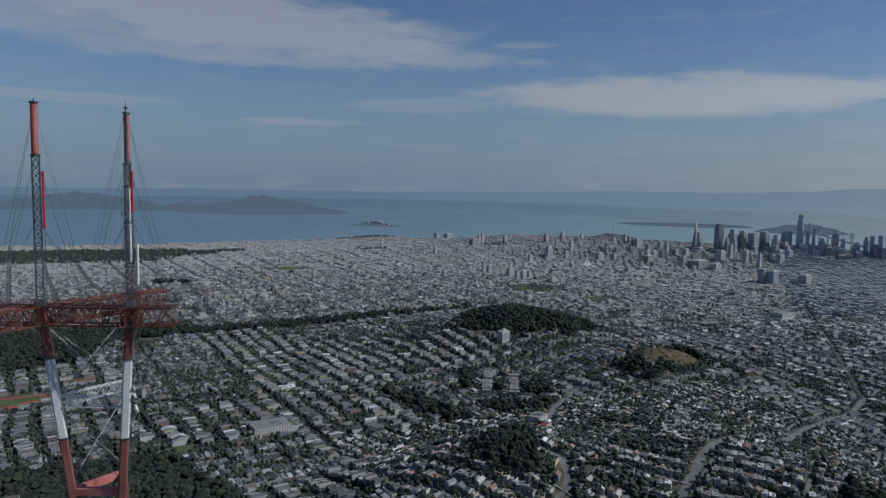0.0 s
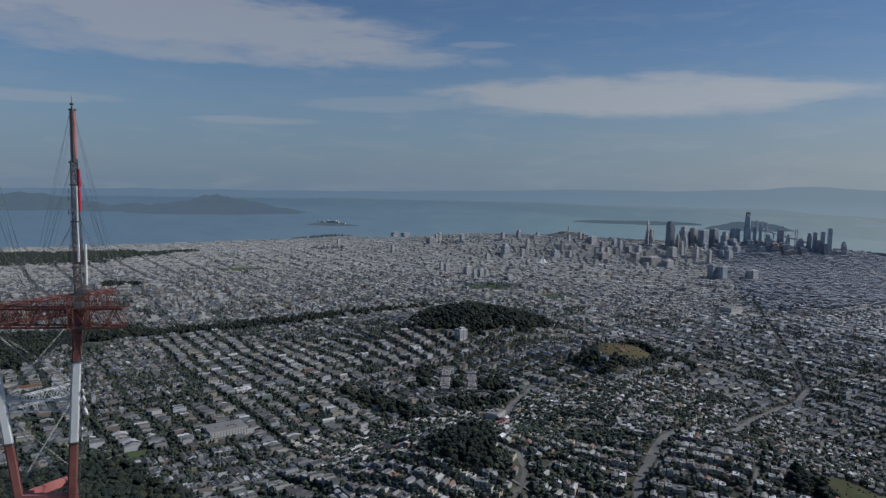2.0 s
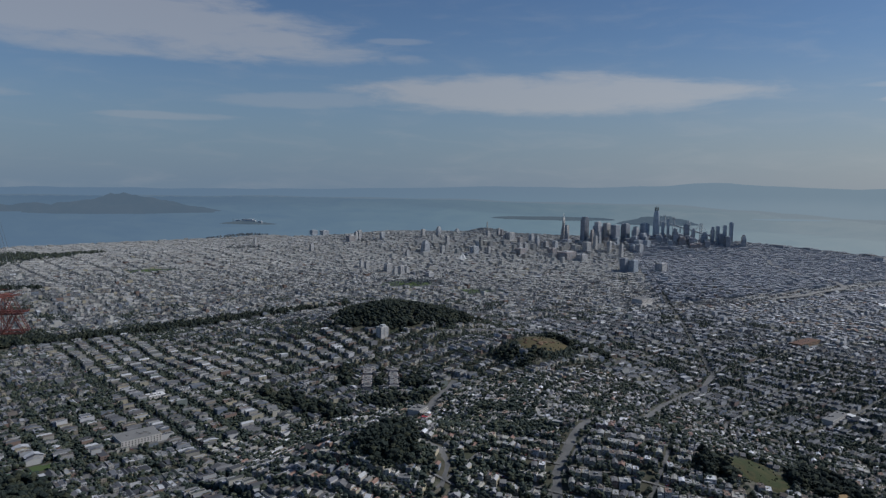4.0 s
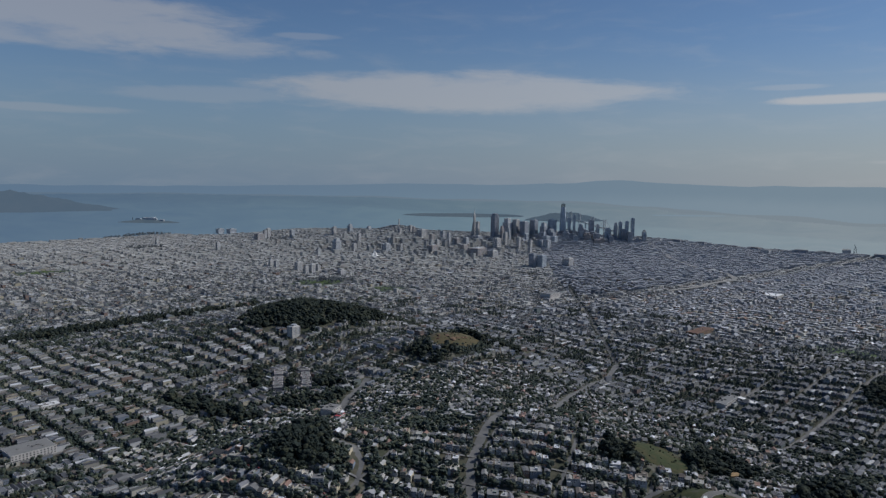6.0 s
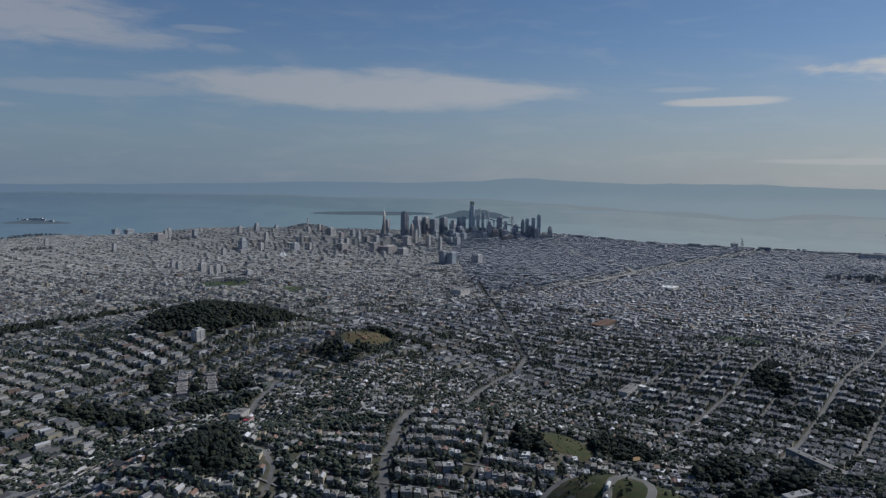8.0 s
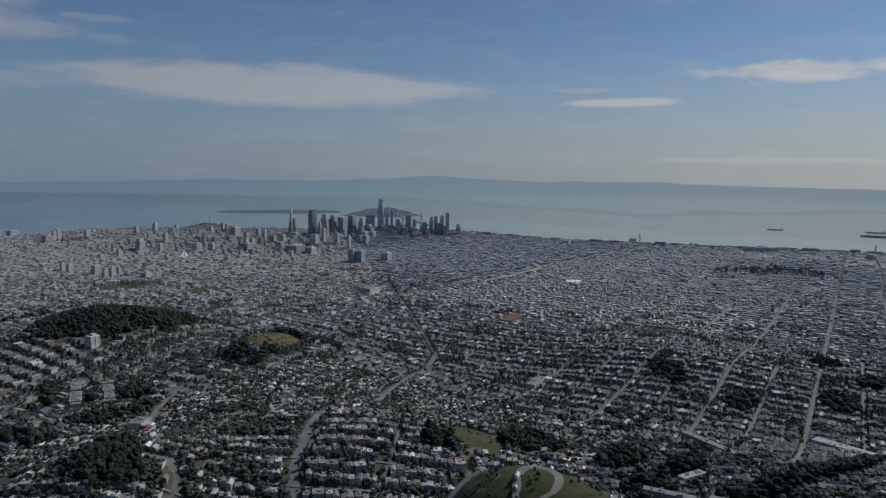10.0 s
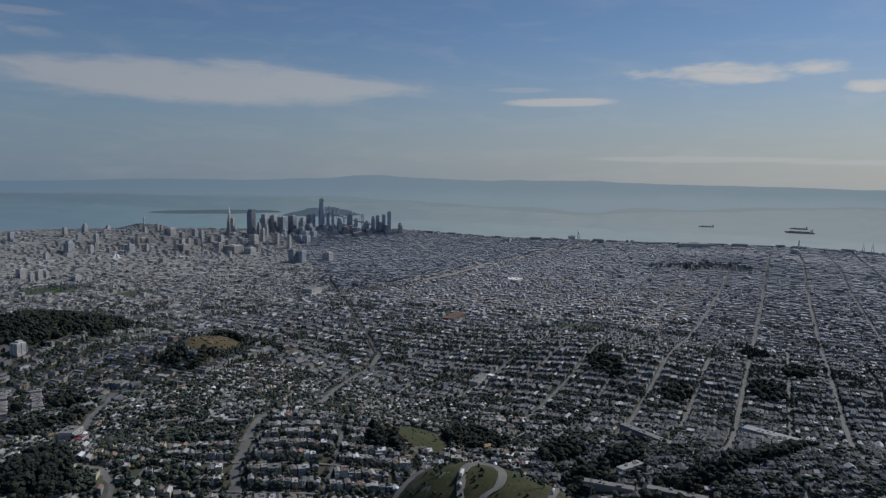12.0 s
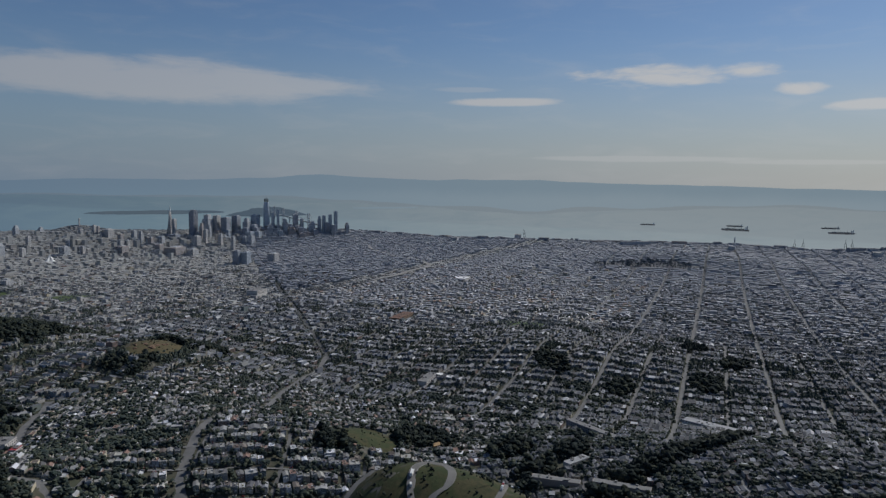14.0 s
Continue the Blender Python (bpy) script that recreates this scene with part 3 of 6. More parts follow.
# main roads, as lines of the plan with their width
AVENUES = [
    ([(1571, 808), (2156, 1380), (2680, 1900)], 13),
    ([(1571, 808), (1442, 740), (1321, 702), (1159, 629), (1040, 560), (930, 490)], 16),
    ([(930, 490), (860, 500), (790, 475), (751, 453), (705, 422), (664, 395), (620, 340)], 13.5),
    ([(2440, 4700), (2900, 1950)], 24),
    ([(694, 776), (760, 850), (830, 905), (880, 960)], 14),
    ([(505, 432), (532, 458), (540, 486), (520, 510)], 9),
]


def off_avenues(x, y):
    ok = np.ones(np.shape(x), bool)
    for line, wide in AVENUES:
        for (x0, y0), (x1, y1) in zip(line, line[1:]):
            ll = (x1 - x0) ** 2 + (y1 - y0) ** 2
            t = np.clip(((x - x0) * (x1 - x0) + (y - y0) * (y1 - y0)) / ll, 0, 1)
            ok &= np.hypot(x - x0 - t * (x1 - x0), y - y0 - t * (y1 - y0)) > wide / 2 + 5.5
    return ok


def in_view(x, y, far=8200):
    a, d = bearing(x, y), away(x, y)
    return (a > -13) & (a < 101) & (d < far) & (d > 330)


def district(x, y):
    """0 hillside streets, 1 northern grid, 2 southern grid, 3 the slanting grid south of the great avenue, 4 the rows north of the tower, 5 the eastern flats."""
    south_east = (x - 1549) > (y - 810)
    d = np.where(south_east & (y > 1640), 3, np.where((y < 1500) & (x > 1260), 2, 1))
    d = np.where((x < 1260) & (y < 880) & (x > 330), 0, d)
    d = np.where((x < 1260) & (y < 150), 0, d)
    # quarter by quarter the rows north of the tower run along or across
    east, north = np.floor((x + 0.158 * y + 60) / 246), np.floor((y - 0.158 * x - 20) / 216)
    along = np.sin(east * 12.9 + north * 78.2) * 43.7 % 1 < 0.66
    d = np.where((d == 1) & along & (x < 960 - 0.16 * (y - 900)) & (y < 1840 + 0.16 * x) & (y > 540), 4, d)
    d = np.where((x > 1180) & (y < 150), 2, d)
    return np.where((d == 2) & (x > 2330 + 60 * np.sin(y / 190)), 5, d)


# turn of the grid (clockwise), pitch across and along, street widths
GRIDS = {0: (58, 104, 48, 10, 8.5), 1: (-9, 146, 102, 19, 18), 2: (85.9, 93, 90, 14, 10), 3: (45, 150, 60, 5, 5), 4: (-99, 112, 82, 12, 13), 5: (85.9, 185, 92, 15, 13)}
RNG = np.random.RandomState(7)


def grid_points(g):
    turn, pu, pv, su, sv = GRIDS[g]
    c, s = math.cos(radians(turn)), math.sin(radians(turn))
    ox, oy = {0: (700, 300), 1: (1000, 2000), 2: (1528, -110), 3: (3000, 2200), 4: (191, 1150), 5: (1528, -110)}[g]
    return (lambda u, v: (ox + u * c + v * s, oy - u * s + v * c)), turn


def bent(g, u, v):
    """The hillside streets bend with the slopes."""
    if g == 4:
        return u + 9 * np.sin(v / 170 + 1.0), v + 9 * np.sin(u / 260 + 0.5) + 5 * np.sin(u / 95 + v / 150)
    if g:
        return u, v
    return u + 26 * np.sin(v / 130 + 0.6) + 14 * np.sin(u / 170), v + 34 * np.sin(u / 190 + 0.4) + 12 * np.sin(v / 90 + u / 260)


def off_cross_streets(x, y):
    """Clear of the long straight streets of the southern grid."""
    place, turn = grid_points(2)
    c, s = math.cos(radians(turn)), math.sin(radians(turn))
    u = (x - 1528) * c - (y + 110) * s
    gap = np.abs((u + GRIDS[2][1] / 2) % GRIDS[2][1] - GRIDS[2][1] / 2)
    odd = np.floor((u + GRIDS[2][1] / 2) / GRIDS[2][1]) % 2
    return (away(x, y) > 3600) | ((district(x, y) != 2) & (district(x, y) != 5)) | (odd > 0) & (district(x, y) == 5) | (gap > 6.5 - 3.5 * odd + 2.5 * np.sin(y / 41 + x / 70))


def leafy(x, y):
    """How thick the trees stand among the houses, uneven at two scales."""
    big = np.sin(x / 61 + 1.7 * np.sin(y / 83)) * np.sin(y / 53 + 1.3 * np.sin(x / 97))
    return big + 0.5 * np.sin(x / 21 + 1.1 * np.sin(y / 17)) * np.sin(y / 25 + 0.8 * np.sin(x / 29))


def make_lots():
    """All houses as rows of east, north, width, depth, turn, height, ridge."""
    rows, trees, groves = [], [], []
    for g, (turn, pu, pv, su, sv) in GRIDS.items():
        place, _ = grid_points(g)
        reach = 75
        bi, bj = np.meshgrid(np.arange(-reach, reach), np.arange(-reach * 2, reach * 2), indexing="ij")
        bi, bj = bi.ravel(), bj.ravel()
        bx, by = place(*bent(g, (bi + 0.5) * pu, (bj + 0.5) * pv))
        keep = in_view(bx, by) & inside(bx, by, SHORE)
        for i, j, x0, y0 in zip(bi[keep], bj[keep], bx[keep], by[keep]):
            d = math.hypot(x0 - HUB[0], y0 - HUB[1])
            step = 7.8 if d < 2300 else 11.5 if d < 3600 else 19.0 if d < 5000 else 26.0
            if g == 3:
                step = max(step, 12.0)
            elif g == 0:
                step *= 1.08
            n = max(2, int((pu - su) / step))
            w = (pu - su) / n
            for side in (0, 1):
                widths = w * (RNG.uniform(0.84, 0.98, n) if d < 2100 else RNG.uniform(0.78, 1.0, n) if g == 3 else RNG.uniform(0.96, 1.0, n))
                deep = RNG.uniform(16, 27, n) if g else RNG.uniform(11, 16, n)
                if g == 3:
                    deep = RNG.uniform(15, 24, n)
                if g == 4:
                    deep = RNG.uniform(15, 25, n)
                if d > 3600:
                    deep = deep * 1.15
                shift = RNG.normal(0, 1.6) if g in (2, 4) else 0.0
                broad = np.zeros(n, bool)
                broad[1:-1:2] = RNG.rand(len(broad[1:-1:2])) < (0.22 if g else 0.1)
                gone = np.roll(broad, 1)
                widths = np.where(broad, widths * 1.95, widths)
                deep = np.where(broad & (RNG.rand(n) < 0.5), deep * 1.2, deep)
                u = i * pu + su / 2 + (np.arange(n) + 0.5) * w
                u = np.where(broad, u + w / 2, u)
                off = sv / 2 + RNG.uniform(1.5, 4.5 if g != 4 else 6.5, n) + deep / 2 + shift
                v = j * pv + off if side == 0 else (j + 1) * pv - off
                bu, bv = bent(g, u, v)
                x, y = place(bu, bv)
                if g == 0:
                    e = 4.0
                    x2, y2 = place(*bent(g, u + e, v))
                    ang = np.degrees(np.arctan2(y2 - y, x2 - x)) + RNG.normal(0, 5, n)
                else:
                    ang = np.full(n, -turn) + RNG.normal(0, 2.5 if g == 4 else 0.7, n)
                rows.append(np.column_stack([x, y, widths, deep, ang, np.full(n, d), np.full(n, g), np.full(n, side)])[~gone])
                m = RNG.rand(n) < (0.28 if g == 0 else 0.42 if g == 1 and d < 1700 else 0.52 if d < 1700 else 0.42 if d < 2500 else 0.28 if d < 4000 else 0.14)
                vt = np.where(RNG.rand(n) < 0.6, (j + 0.5) * pv + RNG.uniform(-8, 8, n), v + (-1 if side == 0 else 1) * (deep / 2 + 3.5))
                tx, ty = place(*bent(g, u + RNG.uniform(-3, 3, n), vt))
                trees.append(np.column_stack([tx, ty])[m])
                if d < 2700 and g != 3:
                    for _ in range(2):
                        vt = (j + 0.5) * pv + (-1 if side == 0 else 1) * RNG.uniform(0, pv / 2 - sv / 2 - (4 if g else 2), n)
                        tx, ty = place(*bent(g, u + RNG.uniform(-6, 6, n), vt))
                        k = leafy(tx, ty)
                        m = RNG.rand(n) < np.clip((k - (0.18 if g == 2 else 0.72 if g == 0 else 0.4)) * 1.3, 0, 0.7)
                        groves.append(np.column_stack([tx, ty])[m])
                if g in (2, 4, 5) and d < 3400:
                    m = RNG.rand(n) < np.clip(0.4 + 0.5 * leafy(x, y), 0.05, 0.9)
                    tx, ty = place(*bent(g, u + RNG.uniform(-4, 4, n), (j + 0.5) * pv + (-1 if side == 0 else 1) * RNG.uniform(1, 14, n)))
                    trees.append(np.column_stack([tx, ty])[m])
                if g == 4:
                    m = RNG.rand(n) < np.clip(0.3 + 0.55 * leafy(x + 37, y - 51), 0.03, 0.9)
                    tx, ty = place(*bent(g, u + RNG.uniform(-3, 3, n), np.full(n, j * pv + sv / 2 - 0.5 if side == 0 else (j + 1) * pv - sv / 2 + 0.5)))
                    trees.append(np.column_stack([tx, ty])[m])
    h, t, gr = np.concatenate(rows), np.concatenate(trees), np.concatenate(groves)
    x, y = h[:, 0], h[:, 1]
    ok = in_view(x, y) & inside(x, y, SHORE) & ~within(x, y, WOODS, 0.9) & ~within(x, y, PARKS) & ~within(x, y, BARE) & ~within(x, y, PLOTS) & off_avenues(x, y)
    ok &= district(x, y) == h[:, 6]
    thin = np.select([h[:, 6] == 0, (h[:, 6] == 2) | (h[:, 6] == 4)], [np.clip((leafy(x, y) - 0.6) * 0.7, 0, 0.4), np.clip((leafy(x, y) - 0.5) * 0.8, 0, 0.5)], 0.02)
    ok &= RNG.rand(len(x)) > 0.05 + thin
    h = h[ok]
    ok = in_view(t[:, 0], t[:, 1]) & inside(t[:, 0], t[:, 1], SHORE) & off_avenues(t[:, 0], t[:, 1]) & ~within(t[:, 0], t[:, 1], BARE) & ~within(t[:, 0], t[:, 1], PLOTS)
    ok &= off_cross_streets(t[:, 0], t[:, 1])
    good = in_view(gr[:, 0], gr[:, 1]) & inside(gr[:, 0], gr[:, 1], SHORE) & off_avenues(gr[:, 0], gr[:, 1]) & off_cross_streets(gr[:, 0], gr[:, 1])
    for ovals in (BARE, PLOTS, WOODS):
        good &= ~within(gr[:, 0], gr[:, 1], ovals)
    return h, t[ok], gr[good]


LOTS, YARD_TREES, GROVES = make_lots()


def lot_heights(h):
    x, y, d = h[:, 0], h[:, 1], h[:, 5]
    n = len(x)
    tall = RNG.uniform(6.0, 9.8, n)
    core = np.exp(-(((x - 3500) / 900) ** 2 + ((y - 3900) / 750) ** 2))
    core2 = np.exp(-(((x - 2900) / 900) ** 2 + ((y - 3300) / 600) ** 2))
    tall = tall + RNG.exponential(1.0, n) * (12 * core + 5 * core2)
    tall = np.where(h[:, 6] == 3, RNG.uniform(5, 13, n) + np.minimum(RNG.exponential(2.5, n), 14), tall)
    core3 = np.exp(-(((x - 4500) / 560) ** 2 + ((y - 3680) / 470) ** 2))
    tall = tall + np.minimum(RNG.exponential(1.0, n), 1.9) * 36 * core3
    tall = np.where((RNG.rand(n) < 0.04) & (d > 1500), tall + RNG.uniform(3, 9, n), tall)
    tall = np.where(h[:, 6] == 4, RNG.uniform(5.8, 11.5, n) + np.where(RNG.rand(n) < 0.1, 3.5, 0.0), tall)
    return np.where(h[:, 6] == 0, RNG.uniform(5.0, 7.6, n), tall)


TALL = lot_heights(LOTS)


def turned(x, y, ang, dx, dy):
    c, s = np.cos(np.radians(ang)), np.sin(np.radians(ang))
    return x + dx * c - dy * s, y + dx * s + dy * c


def make_houses(sel, name, label, wall=M_WALL, roof=M_ROOF):
    """Attached houses as joined real volumes: flat-roofed with a stair head, or gabled."""
    h, tall = LOTS[sel], TALL[sel]
    n = len(h)
    x, y, w, dp, ang = h[:, 0], h[:, 1], h[:, 2] / 2, h[:, 3] / 2, h[:, 4]
    z0 = np.min([height(*turned(x, y, ang, sx * w, sy * dp)) for sx in (-1, 1) for sy in (-1, 1)], axis=0)
    z1 = height(x, y) + tall
    z0 = np.minimum(z0 - 0.5, z1 - 5)
    gable = RNG.rand(n) < np.where(h[:, 6] == 4, 0.62, np.where(h[:, 5] < 2500, 0.45, 0.22))
    gable &= h[:, 6] != 3
    verts, quads, tris, mq, mt, at = [], [], [], [], [], 0

    def corners(m, grow, za, zb):
        out = []
        for z in (za, zb):
            for sx, sy in ((-1, -1), (1, -1), (1, 1), (-1, 1)):
                px, py = turned(x[m], y[m], ang[m], sx * w[m] * grow, sy * dp[m] * grow)
                out.append(np.column_stack([px, py, z]))
        return np.stack(out, 1)
    side = np.array([[0, 1, 5, 4], [1, 2, 6, 5], [2, 3, 7, 6], [3, 0, 4, 7]])
    # flat roofs: a low parapet round a sunk roof deck
    m = ~gable
    k = m.sum()
    if k:
        c = corners(m, 1.0, z0[m], z1[m])
        ins = corners(m, 0.93, z1[m] - 0.55, z1[m])
        v = np.concatenate([c, ins], 1)
        b = at + 16 * np.arange(k)[:, None]
        q = [*side, [4, 5, 13, 12], [5, 6, 14, 13], [6, 7, 15, 14], [7, 4, 12, 15],
             [12, 13, 9, 8], [13, 14, 10, 9], [14, 15, 11, 10], [15, 12, 8, 11]]
        near = h[m, 5] < 2600
        for f in (q if near.any() else []):
            quads.append((b + np.array(f))[near]), mq.append(np.zeros(near.sum()))
        bb = b[near]
        quads.append(bb + np.array([8, 9, 10, 11])), mq.append(np.ones(len(bb)))
        for f in side:
            quads.append((b + f)[~near]), mq.append(np.zeros((~near).sum()))
        quads.append((b + np.array([4, 5, 6, 7]))[~near]), mq.append(np.ones((~near).sum()))
        verts.append(v.reshape(-1, 3))
        at += 16 * k
    m = gable
    k = m.sum()
    if k:
        rise = np.minimum(w[m], dp[m]) * RNG.uniform(0.45, 0.8, k)
        c = corners(m, 1.0, z0[m], z1[m] - rise * 0.6)
        eave = corners(m, 1.04, z1[m] - rise * 0.6, z1[m] - rise * 0.6)[:, 4:]
        along = RNG.rand(k) < 0.75
        ends = []
        for e in (-1, 1):
            px, py = turned(x[m], y[m], ang[m], np.where(along, 0, e * w[m]), np.where(along, e * dp[m], 0))
            ends.append(np.column_stack([px, py, z1[m] + rise * 0.4]))
        v = np.concatenate([c, eave, np.stack(ends, 1)], 1)
        b = at + 14 * np.arange(k)[:, None]
        for f in side:
            quads.append(b + f), mq.append(np.zeros(k))
        A, B = b[along], b[~along]
        for f in ([8, 12, 13, 11], [9, 10, 13, 12]):
            quads.append(A + np.array(f)), mq.append(np.ones(len(A)))
        for f in ([8, 9, 12], [10, 11, 13]):
            tris.append(A + np.array(f)), mt.append(np.zeros(len(A)))
        for f in ([8, 9, 13, 12], [10, 11, 12, 13]):
            quads.append(B + np.array(f)), mq.append(np.ones(len(B)))
        for f in ([9, 10, 13], [11, 8, 12]):
            tris.append(B + np.array(f)), mt.append(np.zeros(len(B)))
        verts.append(v.reshape(-1, 3))
        at += 14 * k
    # stair heads and skylights on the flat roofs
    m = ~gable & (RNG.rand(n) < 0.5) & (h[:, 5] < 4200)
    k = m.sum()
    if k:
        ox, oy = RNG.uniform(-0.4, 0.4, k) * w[m], RNG.uniform(-0.5, 0.5, k) * dp[m]
        px, py = turned(x[m], y[m], ang[m], ox, oy)
        out = []
        hw, hd, hh = RNG.uniform(0.8, 1.8, k), RNG.uniform(1.0, 2.6, k), RNG.uniform(0.6, 2.2, k)
        for z in (z1[m] - 0.6, z1[m] + hh):
            for sx, sy in ((-1, -1), (1, -1), (1, 1), (-1, 1)):
                qx, qy = turned(px, py, ang[m], sx * hw, sy * hd)
                out.append(np.column_stack([qx, qy, z]))
        b = at + 8 * np.arange(k)[:, None]
        for f in side:
            quads.append(b + f), mq.append(np.zeros(k))
        quads.append(b + np.array([4, 5, 6, 7])), mq.append(np.ones(k))
        verts.append(np.stack(out, 1).reshape(-1, 3))
        at += 8 * k
    # windows, two or three a storey, set on the street and garden fronts
    m = np.where(h[:, 5] < 2300)[0]
    if len(m):
        for storey in (0, 1):
            for front in (-1, 1):
                for col in (-0.62, 0.0, 0.62):
                    s = m[RNG.rand(len(m)) < 0.8]
                    zc = z1[s] - 2.6 - 3.1 * storey
                    hw, hh = w[s] * RNG.uniform(0.13, 0.24, len(s)), RNG.uniform(0.6, 0.95, len(s))
                    out = []
                    for sx, sz in ((-1, -1), (1, -1), (1, 1), (-1, 1)):
                        qx, qy = turned(x[s], y[s], ang[s], col * w[s] + sx * hw * -front * -1, front * (dp[s] + 0.06))
                        out.append(np.column_stack([qx, qy, zc + sz * hh]))
                    b = at + 4 * np.arange(len(s))[:, None]
                    quads.append(b + np.array([0, 1, 2, 3])), mq.append(np.full(len(s), 2))
                    verts.append(np.stack(out, 1).reshape(-1, 3))
                    at += 4 * len(s)
    me = mesh(name, drawn_in(np.concatenate(verts)), [np.concatenate(quads)] + ([np.concatenate(tris)] if tris else []),
              [wall, roof, M_GLASS], [np.concatenate(mq)] + ([np.concatenate(mt)] if tris else []))
    return tagged(new(name, me), label, "houses", kind="stuff")


# the houses below the overlook, one by one further down; all others joined by quarter
CLOSE = np.argsort(np.hypot(LOTS[:, 0] - 780, LOTS[:, 1] - 330))[:260]
_rest = np.ones(len(LOTS), bool)
_rest[CLOSE] = False
# The farther a house, the likelier it gets the haze-coloured paints.
_hazed = RNG.rand(len(LOTS)) < np.clip((LOTS[:, 5] - 2000) / 2200, 0, 1)
# The brighter northern flats keep the undarkened paints.
_north = (LOTS[:, 6] == 5) & (LOTS[:, 1] > 230) & ~_hazed
make_houses(_rest & _north, "mission_row_houses", "dense rows of pale attached houses and flats on level streets")
# The lower slope takes the valley's shade-darkened paints.
_lower = _north | (LOTS[:, 6] == 0) & (LOTS[:, 0] > 860) & (LOTS[:, 1] < 110) & ~_hazed
make_houses(_rest & _lower & ~_north, "lower_slope_houses", "houses on the lower slope, walls and roofs darkened as by shade", M_WALL_VALLEY, M_ROOF_VALLEY)
for g, nm, lb in ((0, "hillside_houses", "pale stucco houses with flat and gabled roofs on steep streets"),
                  (1, "northern_row_houses", "dense rows of pale attached houses with flat roofs"),
                  (2, "valley_row_houses", "dense rows of attached stucco houses along straight streets"),
                  (3, "workshop_buildings", "low broad flat-roofed workshops and warehouses"),
                  (5, "flatland_row_houses", "dense rows of attached stucco houses on the eastern flats"),
                  (4, "terrace_houses", "long rows of cream and grey attached houses on tree-lined streets")):
    make_houses(_rest & (LOTS[:, 6] == g) & ~_hazed & ~_lower, nm, lb, M_WALL_TERRACE if g in (1, 4) else M_WALL if g < 2 else M_WALL_VALLEY, M_SHINGLE if g in (1, 4) else M_ROOF if g < 2 else M_ROOF_VALLEY)
make_houses(_rest & ((LOTS[:, 6] == 1) | (LOTS[:, 6] == 4)) & _hazed, "inner_city_buildings", "dense apartment houses of the inner city, paled as by haze", M_WALL_CITY, M_ROOF_CITY)
make_houses(_rest & (LOTS[:, 6] > 1) & (LOTS[:, 6] != 4) & _hazed, "flatland_buildings", "dense low buildings on the eastern flats, greyed as by haze", M_WALL_FLAT, M_ROOF_FLAT)


# ---- streets ----
def ribbons(lines, wide, lift):
    """Strips of road laid along lines of the plan, each an array of points."""
    verts, quads, at = [], [], 0
    for p in lines:
        d = np.gradient(p, axis=0)
        d /= np.maximum(np.hypot(d[:, 0], d[:, 1]), 1e-6)[:, None]
        nrm = np.column_stack([-d[:, 1], d[:, 0]]) * wide / 2
        z = height(p[:, 0], p[:, 1]) + lift
        for s in (1, -1):
            verts.append(np.column_stack([p + s * nrm, z]))
        k = len(p)
        i = np.arange(k - 1)
        quads.append(at + np.column_stack([i, k + i, k + i + 1, i + 1]))
        at += 2 * k
    return np.concatenate(verts), np.concatenate(quads)


def make_streets():
    for g, (turn, pu, pv, su, sv) in GRIDS.items():
        place, _ = grid_points(g)
        lines = {0: [], 1: []}
        for k in range(-75, 76):
            u = np.arange(-75 * pu, 75 * pu, 26.0)
            lines[0].append(np.column_stack(place(*bent(g, u, np.full(len(u), k * pv)))))
        for k in range(-75, 76):
            v = np.arange(-70 * pv, 70 * pv, 26.0)
            lines[1].append(np.column_stack(place(*bent(g, np.full(len(v), k * pu), v))))
        cut = []
        for which in (0, 1):
            for p in lines[which]:
                x, y = p[:, 0], p[:, 1]
                ok = in_view(x, y, 6600) & (district(x, y) == g) & inside(x, y, SHORE) & ~within(x, y, WOODS, 0.97) & ~within(x, y, BARE, 1.05) & ~within(x, y, PARKS)
                edges = np.flatnonzero(np.diff(np.concatenate([[0], ok.astype(int), [0]])))
                for a, b in zip(edges[::2], edges[1::2]):
                    if b - a > 2:
                        cut.append((p[a:b], which))
        v0, q0 = ribbons([p for p, k in cut if k == 0], sv * (0.6 if g in (2, 4) else 0.82), 0.5)
        v1, q1 = ribbons([p for p, k in cut if k == 1], su * (0.62 if g == 2 else 0.7), 0.56)
        me = mesh("road", drawn_in(np.concatenate([v0, v1])), [np.concatenate([q0, q1 + len(v0)])], [M_ROAD])
        tagged(new("road", me), "worn grey asphalt streets in a grid", "road", kind="structure")
    for line, wide in AVENUES:
        pts = []
        for (x0, y0), (x1, y1) in zip(line, line[1:]):
            k = max(2, int(math.hypot(x1 - x0, y1 - y0) / 25))
            pts += [(x0 + (x1 - x0) * t / k, y0 + (y1 - y0) * t / k) for t in range(k)]
        pts = np.array(pts + [line[-1]], float)
        v, q = ribbons([pts], wide, 0.7)
        tagged(new("road", mesh("road", drawn_in(v), [q], [M_ASPHALT if wide == 13 else M_ROAD])), "broad grey main road winding through the houses", "road", kind="structure")


make_streets()


# ---- open hills and lawns ----
def make_patch(oval, mat, name, label, lift, grow=1.0):
    cx, cy, rx, ry, turn = oval
    a = np.linspace(0, 2 * np.pi, 49)[:-1]
    rings = np.linspace(0, 1, 9)[1:]
    edge = grow * (1 + 0.16 * np.sin(3 * a + cx) + 0.10 * np.sin(5 * a + cy) + 0.07 * np.sin(9 * a + cx) + 0.04 * np.sin(15 * a))
    c, s = math.cos(radians(turn)), math.sin(radians(turn))
    x, y = [np.array([cx])], [np.array([cy])]
    for k in rings:
        u, v = rx * k * edge * np.cos(a), ry * k * edge * np.sin(a)
